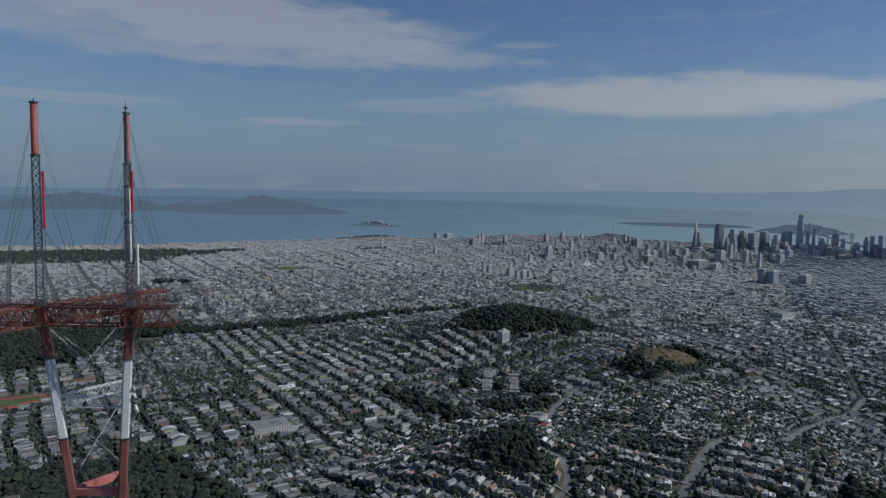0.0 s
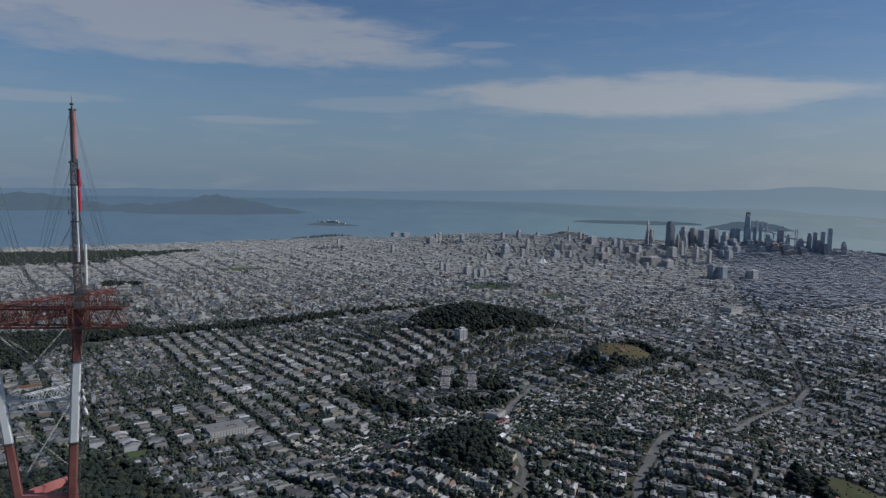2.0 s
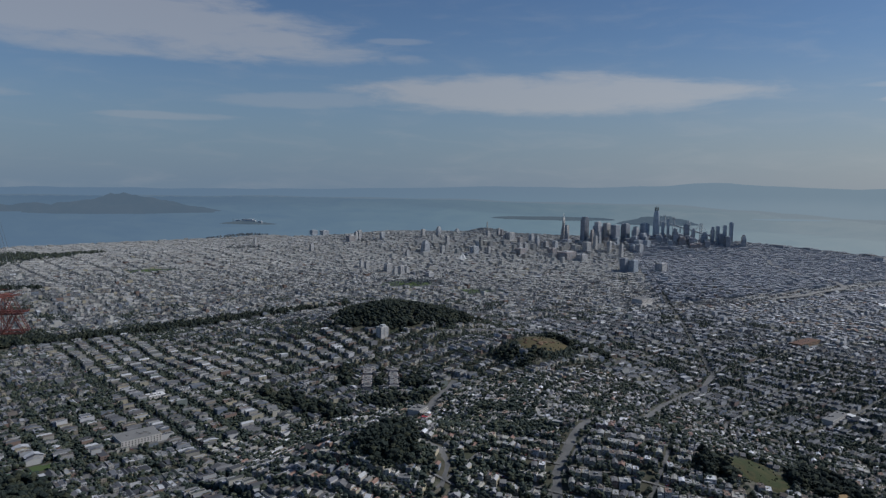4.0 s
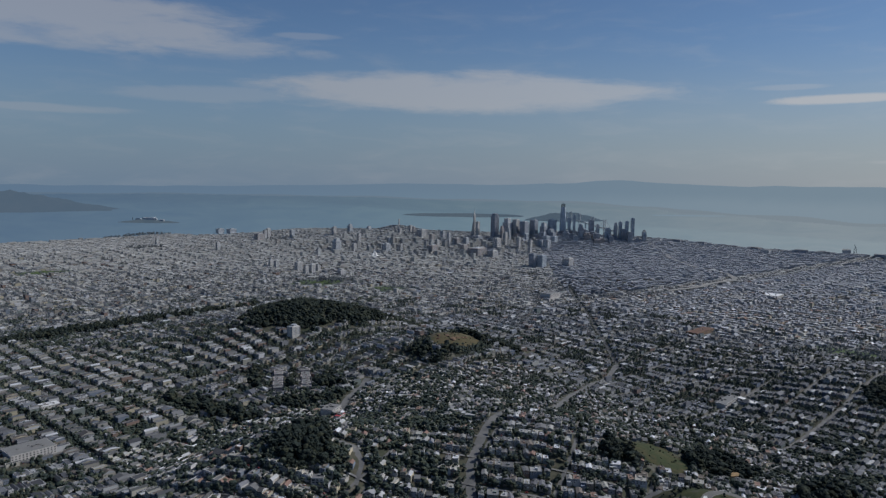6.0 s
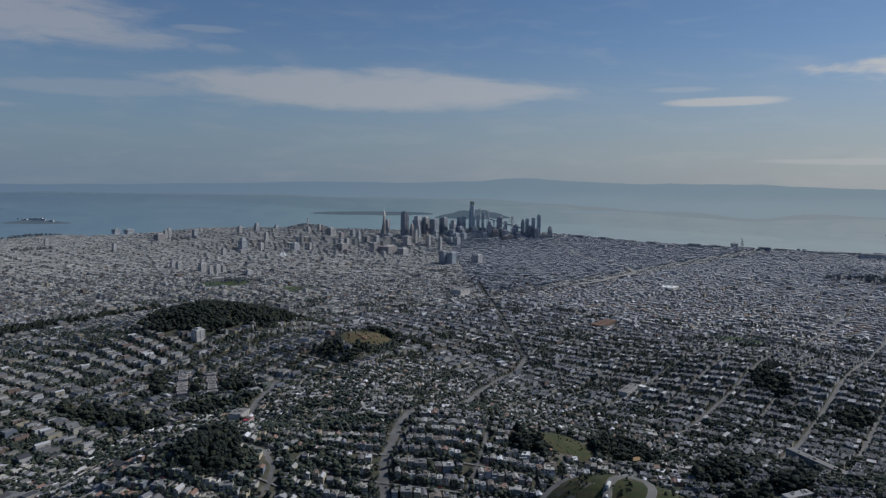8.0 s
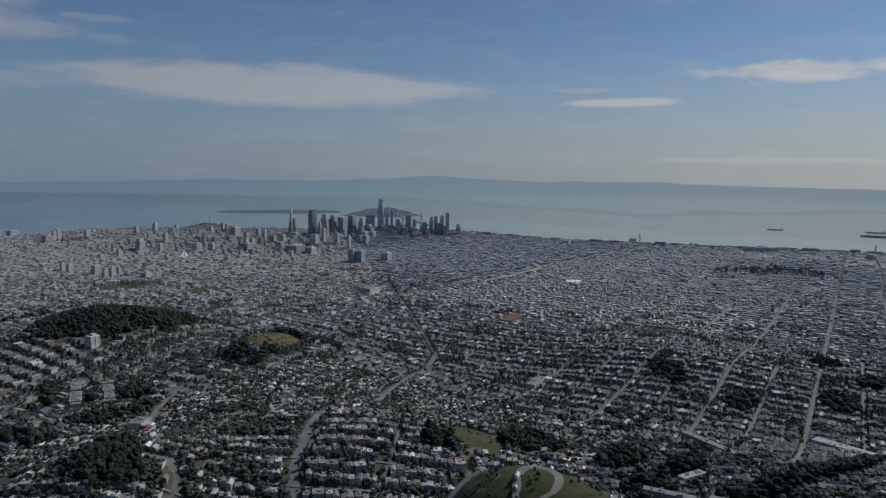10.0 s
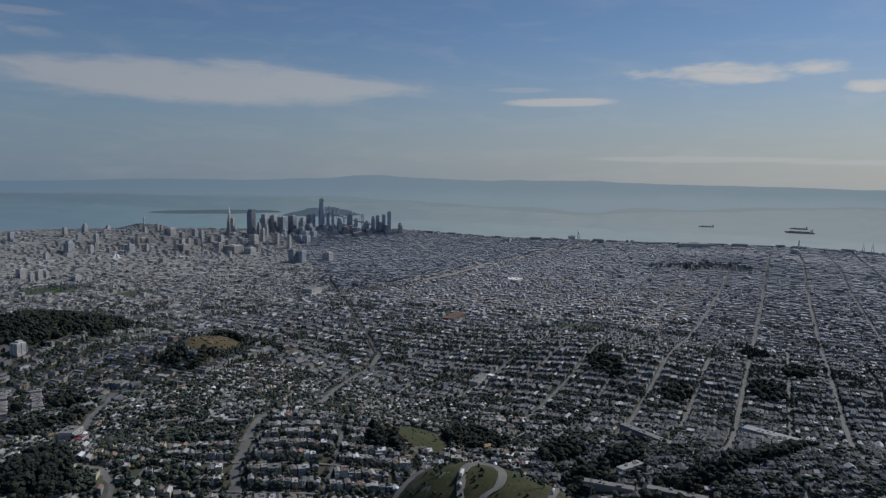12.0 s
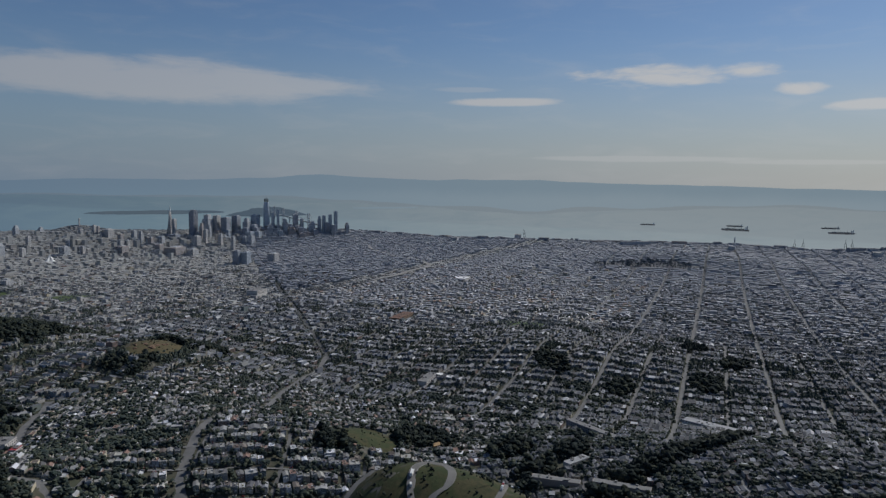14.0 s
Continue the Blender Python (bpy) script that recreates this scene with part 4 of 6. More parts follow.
        x.append(cx + u * c - v * s), y.append(cy + u * s + v * c)
    x, y = np.concatenate(x), np.concatenate(y)
    z = height(x, y) + lift
    z[-48:] -= lift * 2.5
    n = 48
    i = np.arange(n)
    tris = np.column_stack([0 * i, 1 + i, 1 + (i + 1) % n])
    quads = [np.column_stack([1 + k * n + i, 1 + (k + 1) * n + i, 1 + (k + 1) * n + (i + 1) % n, 1 + k * n + (i + 1) % n]) for k in range(len(rings) - 1)]
    me = mesh(name, drawn_in(np.column_stack([x, y, z])), [np.concatenate(quads), tris], [mat], smooth=True)
    return tagged(new(name, me), label, "grass", kind="structure")


for k, o in enumerate(BARE):
    make_patch(o, M_ROCK if k == 2 else M_GRASS, "ground_slope", ("dry brown rocky hilltop with sparse grass" if k == 2 else "steep green and straw-coloured grass slope"), 0.15 if k == 3 else 0.5)
for o in PARKS:
    make_patch(o, M_LAWN, "ground_lawn", "mown green park lawn between streets", 0.5)


# ---- trees ----
def clump(rng, spread, tall, count, size, fine=True):
    """A crown of small ragged clumps, as points and triangles."""
    bm = bmesh.new()
    if fine:
        bmesh.ops.create_icosphere(bm, subdivisions=1, radius=1)
    else:
        bmesh.ops.create_cone(bm, segments=4, radius1=1.05, radius2=0, depth=1.1, matrix=Matrix.Translation((0, 0, 0.5)))
        bmesh.ops.triangulate(bm, faces=bm.faces[:])
    v0 = np.array([v.co[:] for v in bm.verts])
    f0 = np.array([[v.index for v in f.verts] for f in bm.faces])
    bm.free()
    vs, fs = [], []
    for k in range(count):
        a, q = rng.uniform(0, 6.28), rng.uniform(0, 1) ** 0.6
        up = rng.uniform(0, 1)
        rr = spread * q * (1 - 0.55 * up)
        c = np.array([rr * math.cos(a), rr * math.sin(a), tall * (0.30 + 0.62 * up)])
        s = size * rng.uniform(0.65, 1.25) * np.array([1, 1, rng.uniform(0.6, 0.95)])
        vs.append(v0 * s * rng.uniform(0.72, 1.28, (len(v0), 1)) + c)
        fs.append(f0 + k * len(v0))
    return np.concatenate(vs), np.concatenate(fs)


def make_trees(xy, name, label, scale_lo, scale_hi, detail, leaf=M_LEAF, fine=False):
    """Many trees as one mesh of ragged crowns on the ground."""
    rng = np.random.RandomState(len(xy))
    forms = [clump(rng, 0.42, 1.0, detail, 0.26 if detail > 4 else 0.31, fine) for _ in range(7)]
    verts, tris, at = [], [], 0
    kind = rng.randint(0, 7, len(xy))
    z = height(xy[:, 0], xy[:, 1])
    size = rng.uniform(scale_lo, scale_hi, len(xy))
    wide = size * rng.uniform(0.75, 1.15, len(xy))
    spin = rng.uniform(0, 6.28, len(xy))
    for k in range(7):
        m = kind == k
        v, f = forms[k]
        c, s = np.cos(spin[m])[:, None], np.sin(spin[m])[:, None]
        px = xy[m, 0][:, None] + wide[m][:, None] * (v[None, :, 0] * c - v[None, :, 1] * s)
        py = xy[m, 1][:, None] + wide[m][:, None] * (v[None, :, 0] * s + v[None, :, 1] * c)
        pz = z[m][:, None] - 0.16 * size[m][:, None] + size[m][:, None] * v[None, :, 2]
        verts.append(np.stack([px, py, pz], -1).reshape(-1, 3))
        tris.append((at + len(v) * np.arange(m.sum())[:, None, None] + f[None]).reshape(-1, 3))
        at += len(v) * m.sum()
    me = mesh(name, drawn_in(np.concatenate(verts)), [np.concatenate(tris)], [leaf])
    return tagged(new(name, me), label, "trees", kind="stuff")


def scatter(oval, gap, rng, open_too=False):
    cx, cy, rx, ry, turn = oval
    n = int(4 * rx * ry / gap ** 2)
    u, v = rng.uniform(-1, 1, n), rng.uniform(-1, 1, n)
    a = np.arctan2(v, u)
    ok = u * u + v * v < 1 + 0.2 * np.sin(3 * a + cx) + 0.2 * np.sin(7 * a + cy) + 0.12 * np.sin(13 * a + cx) - rng.exponential(0.12, n)
    u, v = u[ok] * rx, v[ok] * ry
    c, s = math.cos(radians(turn)), math.sin(radians(turn))
    p = np.column_stack([cx + u * c - v * s, cy + u * s + v * c])
    m = in_view(p[:, 0], p[:, 1]) | (away(p[:, 0], p[:, 1]) < 700)
    m &= ~within(p[:, 0], p[:, 1], PLOTS) & (open_too | ~within(p[:, 0], p[:, 1], BARE, 0.93)) & off_avenues(p[:, 0], p[:, 1]) & inside(p[:, 0], p[:, 1], SHORE)
    return p[m]


def make_woods():
    rng = np.random.RandomState(21)
    near, mid, far = [], [], []
    for o in WOODS:
        d = math.hypot(o[0] - HUB[0], o[1] - HUB[1])
        (near if d < 2050 else mid if d < 2900 else far).append(scatter(o, 8.0 if d < 1300 else 8.5 if d < 2050 else 11 if d < 2900 else 22 if o[0] < 4000 else 27, rng))
    make_trees(np.concatenate(near), "hill_wood", "dense dark evergreen wood on the hills", 9, 22, 7, M_LEAF_DARK, True)
    make_trees(np.concatenate(mid), "park_belt", "dark tree belt of a narrow city park", 15, 24, 7, M_LEAF_DARK)
    coast = np.concatenate(far)
    make_trees(coast[(coast[:, 0] < 900) & (coast[:, 1] > 3500)], "headland_wood", "dark evergreen wood of the park by the strait", 16, 28, 5, M_LEAF)
    far = [coast[(coast[:, 0] >= 900) | (coast[:, 1] <= 3500)]]
    make_trees(np.concatenate(far), "park_wood", "woods of distant parks and hills, greyed as by haze", 15, 26, 5, M_LEAF_HAZED)
    rows = []
    for line, wide in AVENUES[:4]:
        for (x0, y0), (x1, y1) in zip(line, line[1:]):
            n = int(math.hypot(x1 - x0, y1 - y0) / 9)
            t = (np.arange(n) + rng.uniform(0.2, 0.8, n)) / max(n, 1)
            d = np.array([x1 - x0, y1 - y0]) / math.hypot(x1 - x0, y1 - y0)
            for s in (-1, 1):
                p = np.column_stack([x0 + (x1 - x0) * t, y0 + (y1 - y0) * t]) + s * (wide / 2 + 2.5) * np.array([-d[1], d[0]])
                rows.append(p[rng.rand(n) < (0.6 if wide == 13 else 0.45)])
    rows = np.concatenate(rows)
    make_trees(rows[in_view(rows[:, 0], rows[:, 1])], "avenue_trees", "dark trees lining the broad avenue", 8, 13, 5)
    d = away(YARD_TREES[:, 0], YARD_TREES[:, 1])
    free = ~within(YARD_TREES[:, 0], YARD_TREES[:, 1], WOODS)
    make_trees(YARD_TREES[free & (d < 1500)], "garden_trees", "dark green garden and street trees among houses", 6, 12, 4, M_LEAF, True)
    make_trees(YARD_TREES[free & (d >= 1500) & (d < 2200)], "street_trees", "dark street and yard trees between rows of houses", 7, 12, 4)
    make_trees(YARD_TREES[free & (d >= 2200)], "distant_trees", "small trees between far rows of houses, greyed as by haze", 9, 15, 2, M_LEAF_HAZED)


    d = away(GROVES[:, 0], GROVES[:, 1])
    make_trees(GROVES[d < 1600], "garden_grove", "clumps of tall dark trees in gardens between houses", 7, 15, 5, M_LEAF, True)
    make_trees(GROVES[d >= 1600], "street_grove", "clumps of dark trees in yards between houses", 8, 15, 4)
    # low scrub on the open slopes
    spots = np.concatenate([scatter((o[0], o[1], o[2] * 1.05, o[3] * 1.05, o[4]), 8.5 if k == 0 else 13 if k != 3 else 26, rng, True) for k, o in enumerate(BARE)] or [np.zeros((0, 2))])
    clear = np.ones(len(spots), bool)
    # kept off the roads of the overlook
    for x0, y0, x1, y1 in ((525, -4, 560, 12), (560, 12, 588, 9), (588, 9, 598, -10), (598, -10, 576, -29), (576, -29, 530, -17), (525, 62, 562, 58), (562, 58, 580, 52), (555, -75, 612, -67), (612, -67, 645, -75)):
        t = np.clip(((spots[:, 0] - x0) * (x1 - x0) + (spots[:, 1] - y0) * (y1 - y0)) / ((x1 - x0) ** 2 + (y1 - y0) ** 2), 0, 1)
        clear &= np.hypot(spots[:, 0] - x0 - t * (x1 - x0), spots[:, 1] - y0 - t * (y1 - y0)) > 7.5
    spots = spots[clear]
    make_trees(spots, "hill_scrub", "low dark scrub on the grassy slopes", 1.0, 4.2, 4, M_LEAF_DARK, True)


make_woods()


# ---- building kit ----
def far_place(x, y, z=None):
    """Where a point of the plan comes to stand, and how much things there are drawn in."""
    z = float(height(x, y)) if z is None else z
    p = drawn_in([(x, y, z)])[0]
    q = drawn_in([(x, y, z + 100)])[0]
    return Vector(p), (q[2] - p[2]) / 100


def solid(name, verts, faces, mat, parent, label="", smooth=False):
    me = mesh(name, verts, faces, [mat], smooth=smooth)
    ob = new(name, me)
    ob.parent = parent
    return tagged(ob, label) if label else ob


def rods(segs, sides=4):
    """Bars between pairs of points: rows of (a, b, radius)."""
    verts, quads = [], []
    for k, (a, b, r) in enumerate(segs):
        a, b = Vector(a), Vector(b)
        q = (b - a).to_track_quat("Z", "Y")
        for end in (a, b):
            for i in range(sides):
                t = 2 * math.pi * (i + 0.5) / sides
                verts.append(end + q @ Vector((r * math.cos(t), r * math.sin(t), 0)))
        o = k * 2 * sides
        quads += [(o + i, o + (i + 1) % sides, o + sides + (i + 1) % sides, o + sides + i) for i in range(sides)]
    return np.array(verts), [np.array(quads)]


def truss(a, b, wide, tall, panels, chord=0.16, brace=0.09):
    """A box girder of lattice from a to b, as bars."""
    a, b = Vector(a), Vector(b)
    ahead = (b - a).normalized()
    side = ahead.cross(Vector((0, 0, 1)))
    side = side.normalized() if side.length > 0.1 else Vector((1, 0, 0))
    up = side.cross(ahead).normalized()
    line = lambda t, s, u: a + (b - a) * t + side * (s * wide / 2) + up * (u * tall / 2)
    segs = []
    for s, u in ((1, 1), (1, -1), (-1, 1), (-1, -1)):
        segs.append((line(0, s, u), line(1, s, u), chord))
    for k in range(panels):
        t0, t1, tm = k / panels, (k + 1) / panels, (k + 0.5) / panels
        for s in (1, -1):
            segs += [(line(t0, s, -1), line(tm, s, 1), brace), (line(tm, s, 1), line(t1, s, -1), brace), (line(t0, s, -1), line(t0, s, 1), brace * 0.8)]
        for u in (1, -1):
            segs += [(line(t0, -1, u), line(t1, 1, u), brace * 0.8), (line(t0, -1, u), line(t0, 1, u), brace)]
    return segs


def tube(a, b, r0, r1=None, sides=14, bend=0.0):
    """A closed round tube with softened ends."""
    r1 = r0 if r1 is None else r1
    a, b = Vector(a), Vector(b)
    q = (b - a).to_track_quat("Z", "Y")
    length = (b - a).length
    lip = min(0.3 * r0, 0.04 * length)
    rings = [(0, r0 * 0.8), (lip, r0), (length - lip, r1), (length, r1 * 0.8)]
    verts, quads = [], []
    for z, r in rings:
        for i in range(sides):
            t = 2 * math.pi * i / sides
            verts.append(a + q @ Vector((r * math.cos(t), r * math.sin(t), z)))
    for k in range(3):
        quads += [(k * sides + i, k * sides + (i + 1) % sides, (k + 1) * sides + (i + 1) % sides, (k + 1) * sides + i) for i in range(sides)]
    verts += [a, b]
    n = len(verts)
    tris = [(n - 2, (i + 1) % sides, i) for i in range(sides)] + [(n - 1, 3 * sides + i, 3 * sides + (i + 1) % sides) for i in range(sides)]
    return np.array(verts), [np.array(quads), np.array(tris)]


def box(cx, cy, z0, z1, w, d, bevel=0.0, top=1.0):
    """A block, its upright edges cut back by bevel; top narrows it upwards."""
    if bevel:
        ring = [(-w / 2 + bevel, -d / 2), (w / 2 - bevel, -d / 2), (w / 2, -d / 2 + bevel), (w / 2, d / 2 - bevel),
                (w / 2 - bevel, d / 2), (-w / 2 + bevel, d / 2), (-w / 2, d / 2 - bevel), (-w / 2, -d / 2 + bevel)]
    else:
        ring = [(-w / 2, -d / 2), (w / 2, -d / 2), (w / 2, d / 2), (-w / 2, d / 2)]
    n = len(ring)
    verts = [(cx + x, cy + y, z0) for x, y in ring] + [(cx + x * top, cy + y * top, z1) for x, y in ring]
    quads = [(i, (i + 1) % n, n + (i + 1) % n, n + i) for i in range(n)]
    caps = [tuple(range(n, 2 * n)), tuple(reversed(range(n)))]
    return np.array(verts), ([np.array(quads), np.array(caps)] if n != 4 else [np.array(quads + caps)])


def joined(*pieces):
    """Several vertex and face lists as one."""
    verts, by, at = [], {}, 0
    for v, fs in pieces:
        v = np.asarray(v, float)
        verts.append(v)
        for f in fs:
            f = np.asarray(f)
            by.setdefault(f.shape[1], []).append(f + at)
        at += len(v)
    return np.concatenate(verts), [np.concatenate(b) for b in by.values()]


# ---- the broadcast tower ----
M_LEGRED = material("weathered_red_leg_paint", [(0.16, 0.056, 0.05), (0.215, 0.085, 0.075)], rough=0.6, grain=0.35, grain_scale=0.6, stain=0.5, stain_scale=0.12)
M_STAY = material("pale_steel_cable", [(0.38, 0.39, 0.40), (0.30, 0.31, 0.32)], rough=0.5, grain=0.1)


def make_tower():
    foot = Vector((35.0, 4.4, float(height(35.0, 4.4))))
    tower = thing("broadcast_tower", foot, "huge red and white steel broadcast tower with three masts", "tower")
    tops = [Vector((16.6, 1.9, 0)), Vector((44.4, -8.2, 0)), Vector((44.1, 20.0, 0))]
    mid = Vector((35.0, 4.4, 0))
    loc = lambda p, z: Vector((p[0], p[1], z)) - foot

    def leg_at(k, z):
        p = tops[k] - mid
        if z > 416:
            s = 1 - 0.43 * (484 - z) / 68
        else:
            s = 0.57 + 0.95 * (416 - z) / 162
        return mid + p * s

    bands = [(484, 466, M_LEGRED, "red"), (466, 437.4, M_WHITE, "white"), (437.4, 404, M_LEGRED, "red"), (404, 372, M_WHITE, "white"),
             (372, 340, M_LEGRED, "red"), (340, 306, M_WHITE, "white"), (306, foot.z - 3, M_LEGRED, "red")]
    for k in range(3):
        leg = None
        for z1, z0, mat, tone in bands:
            cuts = [z1] + [z for z in (416,) if z0 < z < z1] + [z0]
            pieces = []
            for za, zb in zip(cuts, cuts[1:]):
                a, b = leg_at(k, za) - foot, leg_at(k, zb) - foot
                va, fa = box(0, 0, 0, 1, 2.9, 2.9, 0.45)
                n = len(va) // 2
                va[:n, :2] += [b.x, b.y]
                va[n:, :2] += [a.x, a.y]
                va[:n, 2], va[n:, 2] = zb - foot.z, za - foot.z
                pieces.append((va, fa))
            if leg is None:
                leg = solid("leg", *joined(*pieces), mat, tower, "steel leg painted in red and white bands")
            else:
                solid("leg_section", *joined(*pieces), mat, leg, f"{tone} painted leg section")
        for z in (466, 437.4, 404, 372):
            solid("collar", *box(*(leg_at(k, z) - foot)[:2], z - 0.25 - foot.z, z + 0.25 - foot.z, 3.45, 3.45, 0.5), M_STEEL, leg)
        # ladder rail with rungs and small bracket dishes down the outer face
        segs = []
        out = (tops[k] - mid).normalized()
        if k == 1:
            out = Vector((1, -0.25, 0)).normalized()
        side = Vector((-out.y, out.x, 0))
        for s in (-0.35, 0.35):
            for za, zb in ((484, 416), (416, 270)):
                segs.append((loc(leg_at(k, za) + out * 2.3 + side * s, za), loc(leg_at(k, zb) + out * 2.3 + side * s, zb), 0.07))
        for z in np.arange(330, 484, 3.4):
            p = leg_at(k, z)
            segs += [(loc(p + out * 1.6 - side * 0.6, z), loc(p + out * 2.9 - side * 0.6, z), 0.07), (loc(p + out * 2.3 - side * 0.5, z), loc(p + out * 2.3 + side * 0.5, z), 0.06)]
        solid("ladder", *rods(segs), M_STEEL, leg, "grey steel ladder with brackets")

    # the head: girders along the three sides, running on past the masts, in two decks
    pairs = [(0, 1), (0, 2), (1, 2)]
    for a, b in pairs:
        pa, pb = tops[a], tops[b]
        d = (pb - pa).normalized()
        over = 15.0 if a == 0 else 4.0
        e0, e1 = pa - d * over, pb + d * over
        # One girder of each pair in darker red: shade put into its paint.
        for off, mat in ((-2.4, M_DARKRED), (2.4, M_LEGRED)):
            s = Vector((-d.y, d.x, 0)) * off
            segs = truss(loc(e0 + s, 481.0), loc(e1 + s, 481.0), 1.6, 6.2, 10, 0.25, 0.15)
            solid("girder", *rods(segs), mat, tower, "rust-red steel lattice girder")
        deck = []
        for t in np.linspace(0, 1, 16):
            p = e0 + (e1 - e0) * t
            n = Vector((-d.y, d.x, 0)) * 3.4
            deck += [(loc(p - n, 484.4), loc(p + n, 484.4), 0.08)]
        for off in (-3.4, 3.4):
            n = Vector((-d.y, d.x, 0)) * off
            deck.append((loc(e0 + n, 484.5), loc(e1 + n, 484.5), 0.07))
            if abs(off) > 3:
                deck.append((loc(e0 + n, 485.7), loc(e1 + n, 485.7), 0.07))
                deck += [(loc(e0 + (e1 - e0) * t + n, 484.5), loc(e0 + (e1 - e0) * t + n, 485.7), 0.06) for t in np.linspace(0, 1, 24)]
        solid("walkway", *rods(deck), M_DARKRED, tower, "red walkway with railing on the girders")
    for k in range(3):
        p = tops[k]
        solid("girder_collar", *box(p.x - foot.x, p.y - foot.y, 476.8 - foot.z, 478.6 - foot.z, 4.6, 4.6, 0.7), M_STEEL, tower, "dark steel collar under the girders")
        solid("mast_footing", *box(p.x - foot.x, p.y - foot.y, 484.3 - foot.z, 486.0 - foot.z, 3.6, 3.6, 0.5), M_STEEL, tower, "dark steel collar at the mast's foot")

    # white girders half-way down and the red box beams at the waist
    for a, b in pairs:
        pa, pb = leg_at(a, 450.5), leg_at(b, 450.5)
        solid("cross_girder", *rods(truss(loc(pa, 450.5), loc(pb, 450.5), 1.7, 3.8, 6, 0.17, 0.10)), M_WHITE, tower, "white steel lattice cross girder")
        pa, pb = leg_at(a, 418.5), leg_at(b, 418.5)
        d = (pb - pa).normalized()
        c, q = (pa + pb) / 2, math.atan2(d.y, d.x)
        v, f = box(0, 0, 416.2 - foot.z, 418.8 - foot.z, (pb - pa).length, 2.0, 0.15)
        rot = np.array([[math.cos(q), -math.sin(q)], [math.sin(q), math.cos(q)]])
        v[:, :2] = v[:, :2] @ rot.T + [c.x - foot.x, c.y - foot.y]
        solid("waist_beam", v, f, M_RED, tower, "faded red box beam at the waist")
    # crossed stays between the legs
    for a, b in pairs:
        for za, zb in ((478, 452), (448, 421)):
            segs = []
            for i, j in ((a, b), (b, a)):
                for o in (-0.25, 0.25):
                    segs.append((loc(leg_at(i, za), za + o), loc(leg_at(j, zb), zb + o), 0.10))
            solid("stay", *rods(segs, 3), M_STAY, tower, "thin crossed steel stays")

    def lattice_mast(p, z0, z1, wide, panels, mat, label):
        segs = []
        c = [(-1, -1), (1, -1), (1, 1), (-1, 1)]
        at = lambda k, z: loc(p + Vector((c[k % 4][0] * wide / 2, c[k % 4][1] * wide / 2, 0)), z)
        for k in range(4):
            segs.append((at(k, z0), at(k, z1), 0.15))
            for n in range(panels):
                za, zb = z0 + (z1 - z0) * n / panels, z0 + (z1 - z0) * (n + 1) / panels
                segs += [(at(k, za), at(k + 1, zb), 0.10), (at(k + 1, za), at(k, zb), 0.10), (at(k, zb), at(k + 1, zb), 0.10)]
        return solid("mast", *rods(segs), mat, tower, label)

    # mast with the thick red drum on top
    a = tops[0]
    mast = lattice_mast(a, 485, 534.6, 2.2, 18, M_STEEL, "dark lattice mast")
    solid("antenna_drum", *tube(loc(a, 534.8), loc(a, 551.6), 1.15, 1.15, 20), M_RED, mast, "faded red antenna drum")
    solid("drum_cap", *joined(tube(loc(a, 551.5), loc(a, 552.1), 1.45, 1.45, 20), tube(loc(a, 552.1), loc(a, 553.2), 0.22)), M_STEEL, mast)
    solid("drum_flange", *tube(loc(a, 534.0), loc(a, 534.9), 1.5, 1.5, 16), M_STEEL, mast)
    b = a + Vector((2.1, -0.5, 0))
    solid("antenna_pole", *joined(tube(loc(b, 510.2), loc(b, 519.6), 0.42), tube(loc(b, 520), loc(b, 529.4), 0.42)), M_BRIGHTRED, mast, "bright red antenna pole")
    solid("pole_bracket", *rods([(loc(a, z), loc(b, z), 0.10) for z in (511, 516, 519.8, 524, 528.5)] + [(loc(b, 490), loc(b, 510), 0.12)]), M_STEEL, mast)["kind"] = "stuff"
    # mast with a slim needle, hung with panels
    a = tops[1]
    mast = lattice_mast(a, 485, 532, 1.9, 17, M_STEEL, "dark lattice mast hung with antennas")
    solid("needle", *joined(tube(loc(a, 532), loc(a, 549.5), 0.5, 0.4), tube(loc(a, 549.5), loc(a, 553.4), 0.16, 0.05), tube(loc(a, 550.4), loc(a, 551.0), 0.6)), M_STEEL, mast, "slim dark needle antenna")
    b = a + Vector((0.6, -1.2, 0))
    solid("antenna_tube", *joined(tube(loc(b, 499.5), loc(b, 512.5), 0.42), tube(loc(b, 513), loc(b, 524.4), 0.36)), M_WHITE, mast, "pale grey antenna tube")
    b2 = a + Vector((1.5, -1.0, 0))
    solid("antenna_pole", *joined(tube(loc(b2, 516), loc(b2, 523.3), 0.40), tube(loc(b2, 523.6), loc(b2, 530), 0.40)), M_BRIGHTRED, mast, "bright red antenna pole")
    b3 = a + Vector((2.7, -1.0, 0))
    solid("whip", *tube(loc(b3, 491.7), loc(b3, 505.4), 0.42), M_TRIM, mast, "white antenna tube")
    arms = [(loc(a, z), loc(b2, z), 0.09) for z in (517, 523.4, 529)] + [(loc(a, z), loc(b3, z), 0.10) for z in (493, 498, 504)]
    solid("pole_bracket", *rods(arms), M_STEEL, mast)["kind"] = "stuff"
    rng = random.Random(5)
    for z in np.arange(488, 531, 2.3):
        t = rng.uniform(0, 6.28)
        w = Vector((math.cos(t), math.sin(t), 0))
        solid("antenna_arm", *rods([(loc(a, z), loc(a + w * 1.9, z), 0.08), (loc(a + w * 1.9, z - 0.7), loc(a + w * 1.9, z + 0.9), 0.16)]), M_STEEL, mast, "small dark antenna on a bracket")
